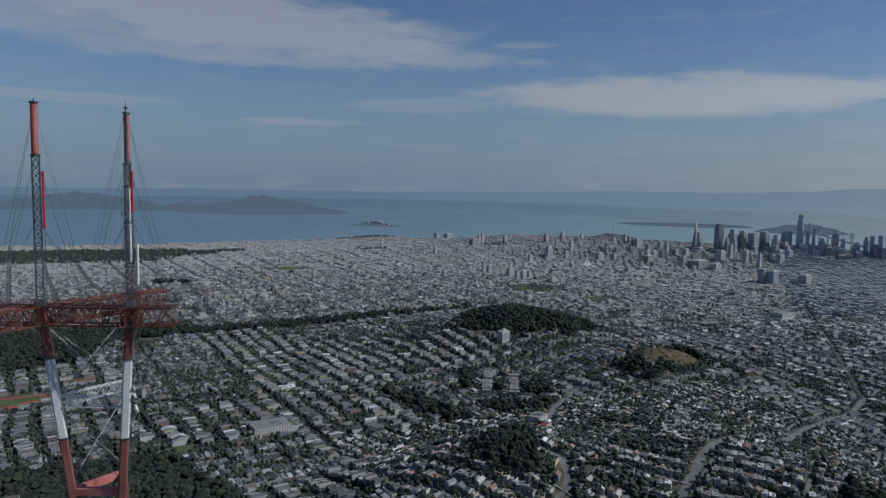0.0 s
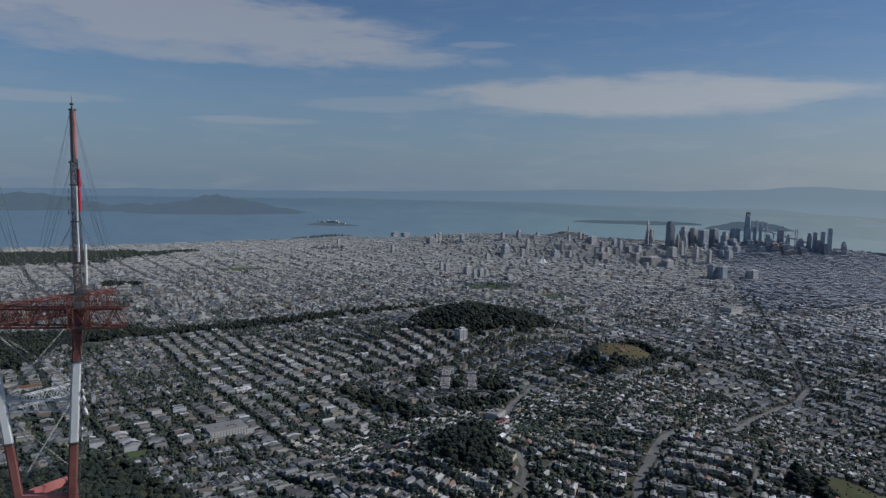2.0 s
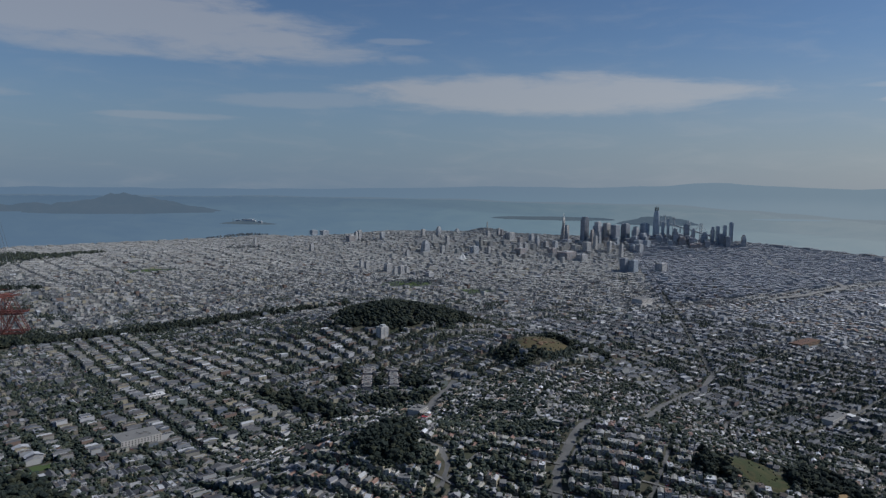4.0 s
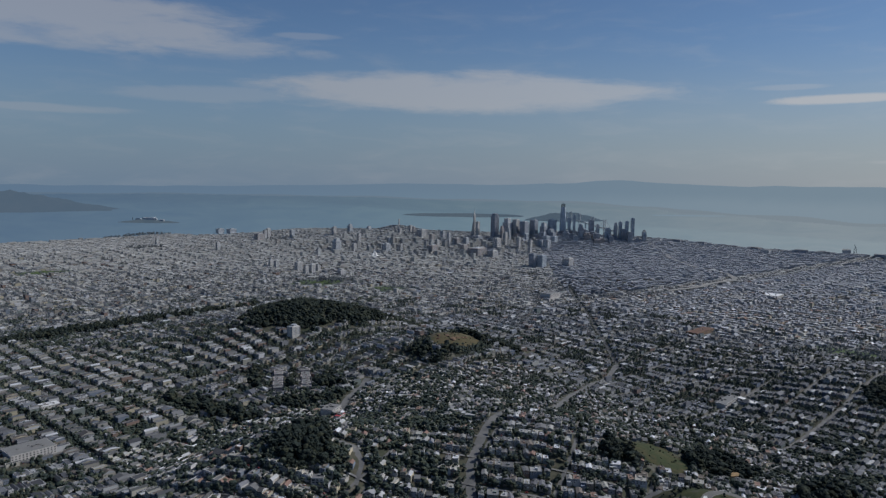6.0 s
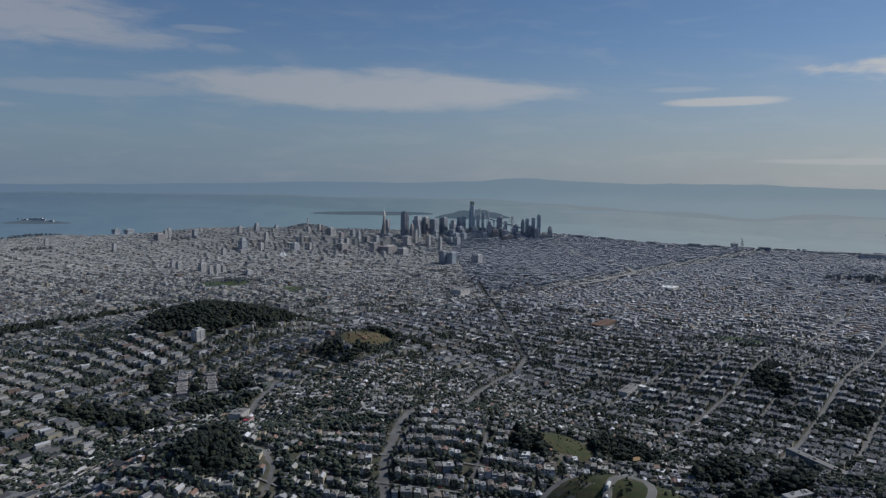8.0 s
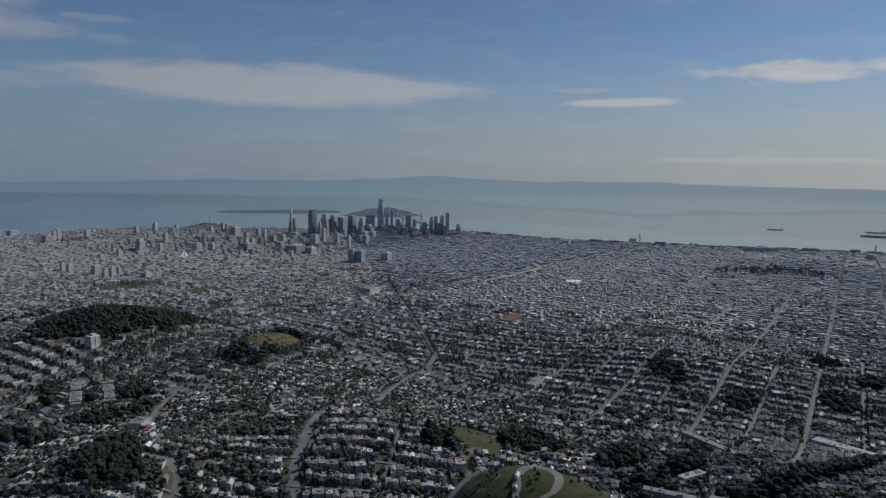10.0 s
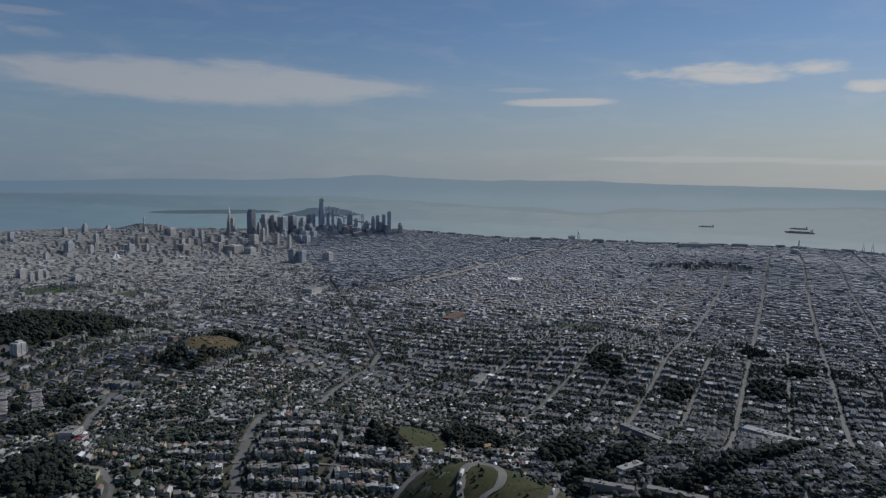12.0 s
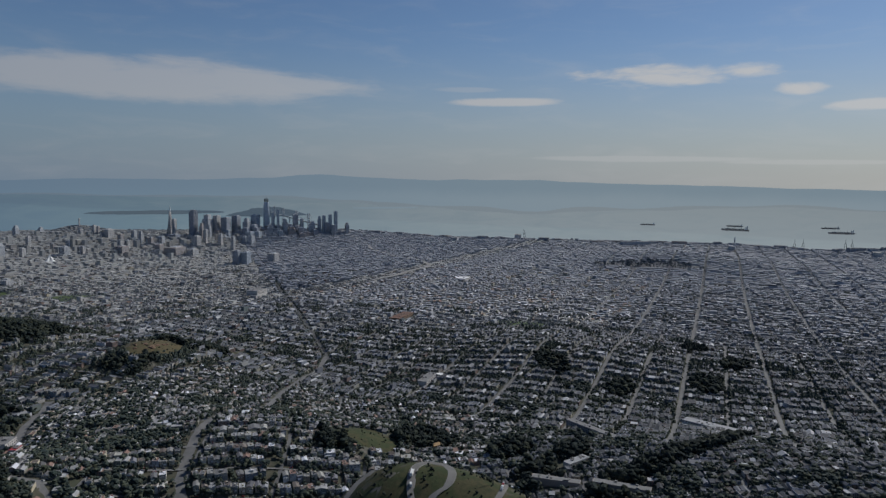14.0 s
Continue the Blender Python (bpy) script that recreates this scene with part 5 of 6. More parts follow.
    for z in np.arange(508, 519, 1.8):
        solid("spike", *rods([(loc(a, z), loc(a + Vector((2.6, 0.2, 0)), z), 0.06)]), M_STEEL, mast)
    for z in (497.5, 512.5, 524.5, 531.8):
        solid("mast_ring", *tube(loc(a, z), loc(a, z + 0.5), 1.5, 1.5, 12), M_STEEL, mast)
    # third mast, in line behind the second
    a = tops[2] + Vector((-0.3, 0, 0))
    mast = lattice_mast(a, 485, 533.6, 2.2, 18, M_DARKRED, "rust-red lattice mast")
    solid("antenna_drum", *tube(loc(a, 533.8), loc(a, 551.0), 1.05, 1.05, 20), M_RED, mast, "faded red antenna drum")
    solid("drum_cap", *tube(loc(a, 551.0), loc(a, 551.6), 1.35, 1.35, 20), M_STEEL, mast)
    # guy wires from the mast heads to the ends of the head girders
    for k in range(3):
        for j in range(3):
            if j == k:
                continue
            d = (tops[j] - tops[k]).normalized()
            n = Vector((-d.y, d.x, 0))
            ends = [tops[k] - d * 14.5, tops[k] + d * 15.5]
            for z in (550.8, 533.5, 514):
                segs = [(loc(tops[k], z), loc(e + n * o, 484.6), 0.042) for e in ends for o in (-2.2, 2.2)]
                solid("guy_wire", *rods(segs, 3), M_WIRE, tower, "thin taut steel guy wires")
    # microwave dishes on the second leg
    for z, r, o in ((452.5, 1.1, (2.4, -1.0)), (447.6, 1.5, (3.0, -0.4)), (442, 0.6, (2.3, -1.2)), (455.6, 0.7, (2.1, -1.4)), (438, 0.5, (2.4, -0.8))):
        p = leg_at(1, z)
        c = loc(p + Vector((o[0], o[1], 0)), z)
        face = Vector((0.95, 0.1, 0.25)).normalized()
        q = face.to_track_quat("Z", "Y")
        verts, quads = [], []
        for ring, (rr, zz) in enumerate(((0.15, -0.35), (0.6, -0.2), (1.0, 0.12), (1.03, 0.16), (0.98, 0.5), (0.5, 0.62))):
            for i in range(16):
                t = 2 * math.pi * i / 16
                verts.append(c + q @ Vector((r * rr * math.cos(t), r * rr * math.sin(t), r * zz)))
            if ring:
                quads += [((ring - 1) * 16 + i, (ring - 1) * 16 + (i + 1) % 16, ring * 16 + (i + 1) % 16, ring * 16 + i) for i in range(16)]
        dish = solid("dish", np.array(verts), [np.array(quads + [tuple(range(80, 96))[i:i + 4] for i in (0,)])], M_WHITE, tower, "white microwave dish", smooth=True)
        solid("dish_mount", *rods([(loc(p, z), c, 0.12)]), M_STEEL, dish)


make_tower()


# ---- houses below the overlook ----
def house_kind(k):
    """One house with its parts, 7.8 m wide and 14 m deep, standing on the plan's origin."""
    rng = random.Random(40 + k)
    tall = rng.uniform(7.4, 8.8)
    house = thing("house", (0, 0, 0), ["pale stucco hillside house with flat tarred roof", "wooden hillside house with low gabled roof",
                                       "narrow painted house with parapet and bay window"][k % 3], "house", "houses on the hillside")
    walls = [box(0, 0, -7, tall, 7.8, 14, 0.06)]
    if k % 3 == 2:
        walls.append(box(-1.6, -7.4, 1.8, tall - 0.8, 3.0, 1.2, 0.5))
    if k % 2:
        walls.append(box(1.2, 8.2, -5, tall - 3.2, 5.0, 3.6, 0.05))
    solid("wall", *joined(*walls), M_WALL_OB, house)
    if k % 3 == 1:
        r = 1.5 + 0.3 * (k % 4)
        v = np.array([(-4.2, -7.4, tall - 0.1), (4.2, -7.4, tall - 0.1), (4.2, 7.4, tall - 0.1), (-4.2, 7.4, tall - 0.1), (0, -7.4, tall + r), (0, 7.4, tall + r),
                      (-4.2, -7.4, tall - 0.35), (4.2, -7.4, tall - 0.35), (4.2, 7.4, tall - 0.35), (-4.2, 7.4, tall - 0.35)])
        q = np.array([(0, 4, 5, 3), (1, 2, 5, 4), (0, 3, 9, 6), (1, 7, 8, 2), (6, 9, 8, 7)])
        roof = solid("roof", v, [q, np.array([(0, 1, 4), (2, 3, 5)])], M_ROOF_OB, house)
        solid("chimney", *joined(box(2.2, 2.5, tall - 0.2, tall + r + 0.7, 0.8, 0.8, 0.05), box(2.2, 2.5, tall + r + 0.7, tall + r + 0.85, 1.0, 1.0)), M_WALL_OB, roof)
    else:
        rim = [box(0, -6.9, tall, tall + 0.5, 7.8, 0.22), box(0, 6.9, tall, tall + 0.5, 7.8, 0.22), box(-3.79, 0, tall, tall + 0.5, 0.22, 13.5), box(3.79, 0, tall, tall + 0.5, 0.22, 13.5)]
        solid("parapet", *joined(*rim), M_WALL_OB, house)
        roof = solid("roof", *box(0, 0, tall - 0.1, tall + 0.06, 7.5, 13.6), M_ROOF_OB, house)
        px, py = rng.uniform(-1.8, 1.8), rng.uniform(-3, 3)
        solid("stair_head", *box(px, py, tall, tall + 2.1, 2.2, 3.0, 0.05), M_WALL_OB, roof)
        solid("skylight", *joined(box(-px * 0.7, py - 4 if py > 0 else py + 4, tall, tall + 0.5, 1.2, 1.6, 0.1)), M_GLASS, roof)
    pane = box(0, 0, -0.75, 0.75, 1.3, 0.10)
    pane_me = mesh("window", *pane, [M_GLASS])
    frame_me = mesh("window_frame", *joined(box(-0.72, 0, -0.85, 0.85, 0.14, 0.16), box(0.72, 0, -0.85, 0.85, 0.14, 0.16), box(0, 0, -0.9, -0.75, 1.58, 0.22), box(0, 0, 0.75, 0.89, 1.58, 0.18)), [M_TRIM])
    for front, y in ((1, -7.03), (-1, 7.03)):
        for storey in (0, 1):
            for x in (-2.4, 0.2, 2.5):
                if rng.random() < 0.2 or (front < 0 and k % 2 and storey and x > -1) or (front > 0 and k % 3 == 2 and x < -1):
                    continue
                win = new("window", pane_me)
                win.parent, win.location = house, (x, y, tall - 1.9 - 3.0 * storey)
                fr = new("window_frame", frame_me)
                fr.parent = win
    solid("garage_door", *joined(*[box(1.6, -7.04, 0.2 + i * 0.5, 0.66 + i * 0.5, 2.5, 0.08) for i in range(4)]), M_TRIM, house, "white panelled garage door")
    solid("door", *joined(box(-1.2, -7.04, 0.2, 2.3, 1.0, 0.08), box(-1.2, -7.5, -0.4, 0.2, 1.4, 1.0)), M_BARK, house, "dark wooden front door with step")
    return house


def make_close_houses():
    kinds = [house_kind(k) for k in range(9)]
    used = set()
    for n, i in enumerate(CLOSE):
        x, y, w, d, ang, _, _, side = LOTS[i]
        z = float(height(x, y))
        m = pose(x, y, z, 0, 0, ang + (0 if side < 0.5 else 180))
        k = n % 9
        if k not in used:
            used.add(k)
            ob = kinds[k]
            ob.matrix_basis = m
        else:
            ob = copy_thing(kinds[k], m)
        ob.scale = (w / 7.6, d / 13, TALL[i] / 8.2)


make_close_houses()


# ---- single trees on the near hills ----
def tree_kind(k):
    rng = np.random.RandomState(60 + k)
    tree = thing("tree", (0, 0, 0), ["dark spreading cypress with ragged crown", "tall dark eucalyptus with broken crown", "round dark garden tree"][k % 3], "tree", "trees on the near hills")
    tall = 1.0
    segs = [((0, 0, -0.12), (0.02, 0.01, 0.35), 0.035), ((0.02, 0.01, 0.35), (-0.01, 0.03, 0.66), 0.022)]
    for _ in range(4):
        a = rng.uniform(0, 6.28)
        segs.append(((0.01, 0.01, rng.uniform(0.25, 0.5)), (0.3 * math.cos(a), 0.3 * math.sin(a), rng.uniform(0.5, 0.75)), 0.013))
    solid("trunk", *rods(segs, 6), M_BARK, tree)
    v, f = clump(rng, 0.46 if k % 3 != 1 else 0.34, tall, 30, 0.15)
    # loose sprays of leaves round the outline
    lv, lf = [], []
    for i in range(170):
        p = v[rng.randint(len(v))] * rng.uniform(0.95, 1.1)
        q = rng.normal(0, 0.028, (3, 3)) + p
        lf.append([len(lv), len(lv) + 1, len(lv) + 2])
        lv += list(q)
    solid("crown", np.concatenate([v, np.array(lv)]), [np.concatenate([f, np.array(lf) + len(v)])], M_LEAF_DARK, tree)
    return tree


def make_single_trees():
    rng = np.random.RandomState(77)
    kinds = [tree_kind(k) for k in range(6)]
    spots = np.concatenate([scatter(o, g, rng) for o, g in (((478, 510, 58, 42, 25), 9), ((878, 305, 28, 32, 0), 10), ((1042, 238, 62, 50, 0), 11),
                                                           ((740, 60, 70, 45, 10), 12), ((820, -90, 95, 50, -30), 13), ((985, -140, 120, 40, -25), 14))])
    for n, (x, y) in enumerate(spots[:240]):
        k = n % 6
        s = rng.uniform(11, 19)
        m = pose(x, y, float(height(x, y)), 0, 0, rng.uniform(0, 360))
        ob = kinds[k] if n < 6 else copy_thing(kinds[k], m)
        ob.matrix_basis = m
        ob.scale = (s * rng.uniform(0.85, 1.1), s * rng.uniform(0.85, 1.1), s)


make_single_trees()


# ---- the overlook with its looping road ----
def smooth_line(points, step=3.0, closed=False):
    p = [Vector(q) for q in points]
    if closed:
        p = [p[-1]] + p + [p[0], p[1]]
    else:
        p = [p[0] * 2 - p[1]] + p + [p[-1] * 2 - p[-2]]
    out = []
    for a, b, c, d in zip(p, p[1:], p[2:], p[3:]):
        k = max(2, int((c - b).length / step))
        for i in range(k):
            t = i / k
            out.append(0.5 * ((2 * b) + (c - a) * t + (2 * a - 5 * b + 4 * c - d) * t * t + (3 * b - 3 * c + d - a) * t ** 3))
    if not closed:
        out.append(p[-2])
    return np.array([q[:] for q in out])


M_LOOP = material("pale_concrete_road", [(0.145, 0.143, 0.136), (0.185, 0.18, 0.168)], rough=0.9, grain=0.3, grain_scale=0.5, stain=0.3)
M_KERB = material("kerb_concrete", [(0.27, 0.265, 0.25), (0.22, 0.215, 0.205)], rough=0.9)
M_CAR = material("car_paint", [(0.75, 0.75, 0.75), (0.05, 0.05, 0.055), (0.3, 0.31, 0.33), (0.55, 0.56, 0.58), (0.25, 0.03, 0.03), (0.05, 0.09, 0.2)], "object", rough=0.3, grain=0.05, stain=0.05)
M_CARS = material("parked_car_paint", [(0.70, 0.70, 0.70), (0.05, 0.05, 0.055), (0.28, 0.29, 0.3), (0.5, 0.5, 0.52), (0.22, 0.04, 0.04), (0.06, 0.08, 0.16)], "island", rough=0.35, grain=0.05, stain=0.05)
M_TYRE = material("tyre_rubber", [(0.02, 0.02, 0.02), (0.03, 0.03, 0.03)], rough=0.9)


def make_overlook():
    loop = [(535, -13), (549, -2), (563, 5), (573, 8), (582, 8), (589, 6), (595, 1), (596, -10), (587, -22), (576, -28), (564, -29), (552, -23), (534, -18)]
    p = smooth_line(loop)
    for nm, wide, lift, mat, label in (("road_loop", 6.6, 0.9, M_LOOP, "pale looping road on the grassy overlook"), ("kerb", 7.6, 0.72, M_KERB, "low pale kerb along the looping road")):
        v, q = ribbons([p], wide, lift)
        tagged(new(nm, mesh(nm, v, [q], [mat], smooth=True)), label, "road", kind="structure")
    for line, wide in (([(528, 62), (546, 60), (562, 58), (578, 52)], 7.0), ([(560, -75), (590, -72), (612, -66), (640, -74)], 6.0)):
        v, q = ribbons([smooth_line(line)], wide, 0.9)
        tagged(new("road_ridge", mesh("road_ridge", v, [q], [M_LOOP], smooth=True)), "pale road cut along the grassy ridge", "road", kind="structure")


make_overlook()


def make_radio_mast(x, y, tall, wide):
    """A thin three-sided lattice mast with a few whip antennas."""
    z = float(height(x, y))
    mast = thing("radio_mast", (x, y, z), "thin grey lattice radio mast on the slope", "mast")
    c = [(wide * math.cos(a), wide * math.sin(a)) for a in (0.3, 2.39, 4.49)]
    n = int(tall / (wide * 1.7))
    segs = []
    for k in range(3):
        (x0, y0), (x1, y1) = c[k], c[(k + 1) % 3]
        segs.append(((x0, y0, -1), (x0, y0, tall), 0.09))
        for i in range(n):
            za, zb = tall * i / n, tall * (i + 1) / n
            segs += [((x0, y0, za), (x1, y1, zb), 0.05), ((x1, y1, za), (x0, y0, zb), 0.05), ((x0, y0, zb), (x1, y1, zb), 0.05)]
    solid("lattice", *rods(segs, 3), M_STEEL, mast)
    for i, t in enumerate((0.55, 0.75, 0.9)):
        a = 2.1 * i
        solid("whip", *rods([((0, 0, tall * t), (1.8 * math.cos(a), 1.8 * math.sin(a), tall * t), 0.05), ((1.8 * math.cos(a), 1.8 * math.sin(a), tall * t - 1.5), (1.8 * math.cos(a), 1.8 * math.sin(a), tall * t + 2.5), 0.06)], 4), M_STEEL, mast)


make_radio_mast(606, -98, 47, 1.1)
make_radio_mast(588, -62, 16, 0.7)


def make_vehicle(name, label, category, x, y, turn, size, mat, cabin):
    lng, wid, tall = size
    car = thing(name, (x, y, float(height(x, y)) + 0.95), label, category)
    car.rotation_euler = (0, 0, radians(turn))
    body = solid("body", *joined(box(0, 0, 0.35, 0.35 + tall * cabin, lng, wid, 0.25), box(-0.05 * lng, 0, 0.35 + tall * cabin, 0.35 + tall, lng * (0.58 if cabin < 0.7 else 0.97), wid * 0.92, 0.2, 0.9)), mat, car)
    solid("windscreen", *box(lng * (0.22 if cabin < 0.7 else 0.46), 0, 0.38 + tall * 0.56, 0.3 + tall * 0.93, 0.25, wid * 0.8), M_GLASS, body)
    for sx in (-0.32, 0.32):
        for sy in (-0.5, 0.5):
            solid("wheel", *tube((sx * lng, sy * wid * 0.86 - 0.12, 0.34), (sx * lng, sy * wid * 0.86 + 0.12, 0.34), 0.34, sides=12), M_TYRE, car)


make_vehicle("tour_bus", "white tour bus parked on the looping road", "bus", 565, 6.0, 18, (10.5, 2.5, 3.1), M_TRIM, 0.8)
make_vehicle("van", "white van parked on the looping road", "van", 553, 0.6, 35, (5.6, 2.0, 2.3), M_TRIM, 0.75)
for x, y, a in ((590, -70, 8), (597, -68, 8), (604, -66, 14), (622, -67, -10), (584, -72, 5), (629, -70, -14)):
    make_vehicle("car", "small parked car on the ridge road", "car", x, y, a, (4.4, 1.8, 1.5), M_CAR, 0.55)


def make_parked_cars():
    """Cars along the kerbs of the nearer streets."""
    rng = np.random.RandomState(31)
    near = (LOTS[:, 5] < 1900) & (rng.rand(len(LOTS)) < 0.6)
    h = LOTS[near]
    sgn = np.where(h[:, 7] < 0.5, -1, 1)
    x, y = turned(h[:, 0], h[:, 1], h[:, 4], rng.uniform(-1, 1, len(h)), sgn * (h[:, 3] / 2 + 5.6))
    ok = in_view(x, y) & ~within(x, y, WOODS) & ~within(x, y, BARE)
    x, y, a = x[ok], y[ok], h[ok, 4]
    z = height(x, y) + 0.55
    verts, quads, at = [], [], 0
    for lo, hi, lng, wid, cut in ((0.2, 0.85, 2.2, 0.9, 1.0), (0.85, 1.5, 1.25, 0.82, 0.86)):
        out = []
        for zz, g in ((lo, 1.0), (hi, cut)):
            for sx, sy in ((-1, -1), (1, -1), (1, 1), (-1, 1)):
                px, py = turned(x, y, a, sx * lng * g, sy * wid * g)
                out.append(np.column_stack([px, py, z + zz]))
        b = at + 8 * np.arange(len(x))[:, None]
        for f in ((0, 1, 5, 4), (1, 2, 6, 5), (2, 3, 7, 6), (3, 0, 4, 7), (4, 5, 6, 7)):
            quads.append(b + np.array(f))
        verts.append(np.stack(out, 1).reshape(-1, 3))
        at += 8 * len(x)
    me = mesh("parked_cars", drawn_in(np.concatenate(verts)), [np.concatenate(quads)], [M_CARS])
    tagged(new("parked_cars", me), "parked cars along the kerbs of the streets", "cars", kind="stuff")


make_parked_cars()


# ---- towers of the business quarter ----
def make_block(name, label, x, y, wide, tall, style, turn, setback=0.0, group="", category="skyscraper", deep=None):
    """A tall building: shaft with recessed floor bands, an upper part set back, plant room on top."""
    at, s = far_place(x, y)
    b = thing(name, at, label, category, group)
    b.rotation_euler, b.scale = (0, 0, radians(turn)), (s, s, s)
    deep = deep or wide * 0.85
    mat = M_TOWERS[style]
    high = tall * (1 - setback)
    solid("shaft", *box(0, 0, -12, high, wide, deep, wide * 0.04), mat, b)
    if setback:
        solid("upper_shaft", *box(0, 0, high, tall, wide * 0.74, deep * 0.74, wide * 0.04), mat, b)
    w, d = (wide * 0.74, deep * 0.74) if setback else (wide, deep)
    solid("plant_room", *joined(box(wide * 0.05, 0, tall, tall + 4.5, w * 0.5, d * 0.5, 0.8), box(-w * 0.2, d * 0.2, tall, tall + 2.5, w * 0.18, d * 0.2)), M_TOWERS[1], b)
    # ribbons of windows, in groups of storeys
    step = max(3.6, tall / 22)
    bands = [box(0, 0, z, z + step * 0.42, wide * 1.012, deep * 1.012, wide * 0.04) for z in np.arange(6, high - 3, step)]
    if bands:
        solid("window_band", *joined(*bands), M_BANDS, b, "dark ribbons of windows")["kind"] = "stuff"
    if style in (1, 2, 4):
        n = max(2, int(wide / 9))
        piers = []
        for i in range(n + 1):
            px = -wide / 2 + wide * i / n
            piers += [box(px, -deep / 2 - 0.35, 0, high, 1.6, 0.9), box(px, deep / 2 + 0.35, 0, high, 1.6, 0.9)]
            py = -deep / 2 + deep * i / n
            piers += [box(-wide / 2 - 0.35, py, 0, high, 0.9, 1.6), box(wide / 2 + 0.35, py, 0, high, 0.9, 1.6)]
        solid("pier", *joined(*piers), mat, b)["kind"] = "stuff"
    return b


STYLE_WORDS = ["dark granite office tower", "grey concrete high-rise", "pale stone high-rise", "blue-grey glass tower", "brown masonry high-rise"]
# east, north, width, height, facade
CORE = [(4328, 3934, 66, 200, 1), (4451, 3951, 50, 190, 2), (4427, 3830, 66, 178, 0), (4631, 3904, 62, 182, 0), (4614, 3773, 55, 165, 1), (4812, 3851, 66, 186, 3),
        (4947, 3768, 31, 205, 3), (4936, 3703, 26, 230, 3), (4817, 3532, 50, 160, 1), (5187, 3708, 55, 176, 0), (5183, 3631, 31, 140, 1), (5239, 3556, 50, 108, 1)]
CORE2 = [(5317, 3534, 35, 150, 1), (5324, 3490, 35, 158, 3), (5316, 3415, 35, 166, 3), (5347, 3375, 36, 194, 3), (5295, 3215, 36, 90, 1), (4083, 3755, 28, 150, 4),
         (4051, 3645, 27, 140, 1), (4213, 4186, 30, 160, 2), (4720, 3990, 60, 150, 0), (4560, 3650, 55, 120, 0), (4700, 3600, 60, 110, 1), (4950, 3600, 60, 105, 0)]
CREST = [(3460, 4170, 23, 96, 2), (3419, 4075, 18, 92, 4), (3469, 4036, 60, 78, 2), (3599, 3929, 31, 92, 1), (3569, 3823, 26, 96, 1), (3704, 3427, 50, 105, 2),
         (3916, 3550, 27, 140, 2), (3890, 3379, 26, 112, 2), (3728, 3113, 24, 120, 2), (3294, 4806, 34, 105, 1), (3469, 4780, 35, 100, 1), (3009, 4601, 28, 86, 2)]
CREST2 = [(2487, 4771, 23, 95, 2), (2555, 4849, 28, 92, 2), (2673, 4677, 32, 80, 1), (3404, 3831, 30, 75, 4), (3486, 3630, 34, 80, 4), (3604, 3659, 34, 82, 1),
          (3331, 4142, 27, 60, 2), (3245, 3574, 28, 84, 2), (3301, 3208, 105, 64, 4), (3340, 2444, 55, 66, 2), (3122, 2530, 41, 98, 0), (3165, 2500, 47, 88, 3)]
MIDDLE = [(2451, 3649, 45, 84, 1), (2200, 3452, 21, 50, 2), (2555, 3601, 26, 57, 2), (2795, 3909, 24, 70, 2), (2744, 3502, 46, 66, 1), (2900, 3550, 23, 56, 2),
          (1712, 3102, 18, 42, 2), (1704, 3021, 21, 44, 2), (1750, 2874, 30, 48, 2), (1709, 2722, 19, 40, 2), (1757, 2746, 23, 46, 2), (1810, 2780, 17, 38, 2)]
MIDDLE2 = [(2107, 4070, 52, 46, 4), (2673, 6100, 60, 34, 1), (2760, 6040, 70, 32, 1), (1699, 4867, 22, 56, 2), (1701, 3773, 21, 50, 2), (3051, 3391, 60, 62, 4),
           (3329, 3087, 60, 44, 2), (3330, 3379, 44, 56, 4), (1841, 2611, 33, 28, 2), (889, 1309, 24, 26, 2), (3180, 3560, 30, 66, 2), (2960, 3760, 26, 60, 1)]
_rng = np.random.RandomState(52)
FILL = []
while len(FILL) < 64:
    _x, _y = 4780 + _rng.normal(0, 290), 3660 + _rng.normal(0, 190)
    if all(math.hypot(_x - q[0], _y - q[1]) > 62 for q in CORE + CORE2 + FILL) and _y > 3250:
        FILL.append((_x, _y, _rng.uniform(34, 62), _rng.uniform(42, 100), int(_rng.choice([0, 0, 1, 3, 4]))))
for quarter, name, group, category in ((FILL, "office_block", "office blocks of the business quarter", "office block"), (CORE, "skyscraper", "towers of the business quarter", "skyscraper"), (CORE2, "skyscraper", "towers of the business quarter", "skyscraper"),
                                       (CREST, "apartment_tower", "towers on the northern hills", "tower block"), (CREST2, "apartment_tower", "towers on the northern hills", "tower block"),
                                       (MIDDLE, "apartment_block", "slab blocks in the middle city", "apartment block"), (MIDDLE2, "apartment_block", "slab blocks in the middle city", "apartment block")):
    for x, y, w, h, st in quarter:
        h *= 0.84 if quarter in (CREST, CREST2) else 1.0
        slim = "slender" if h > 3.5 * w else "broad" if w > h else "square"
        make_block(name, f"{slim} {STYLE_WORDS[st]} with flat top", x, y, w, h, st, 45 if (x - 1549) > (y - 810) + 300 and y > 1640 else 9,
                   0.16 if (st in (1, 4) and h > 80) else 0.0, group, category)


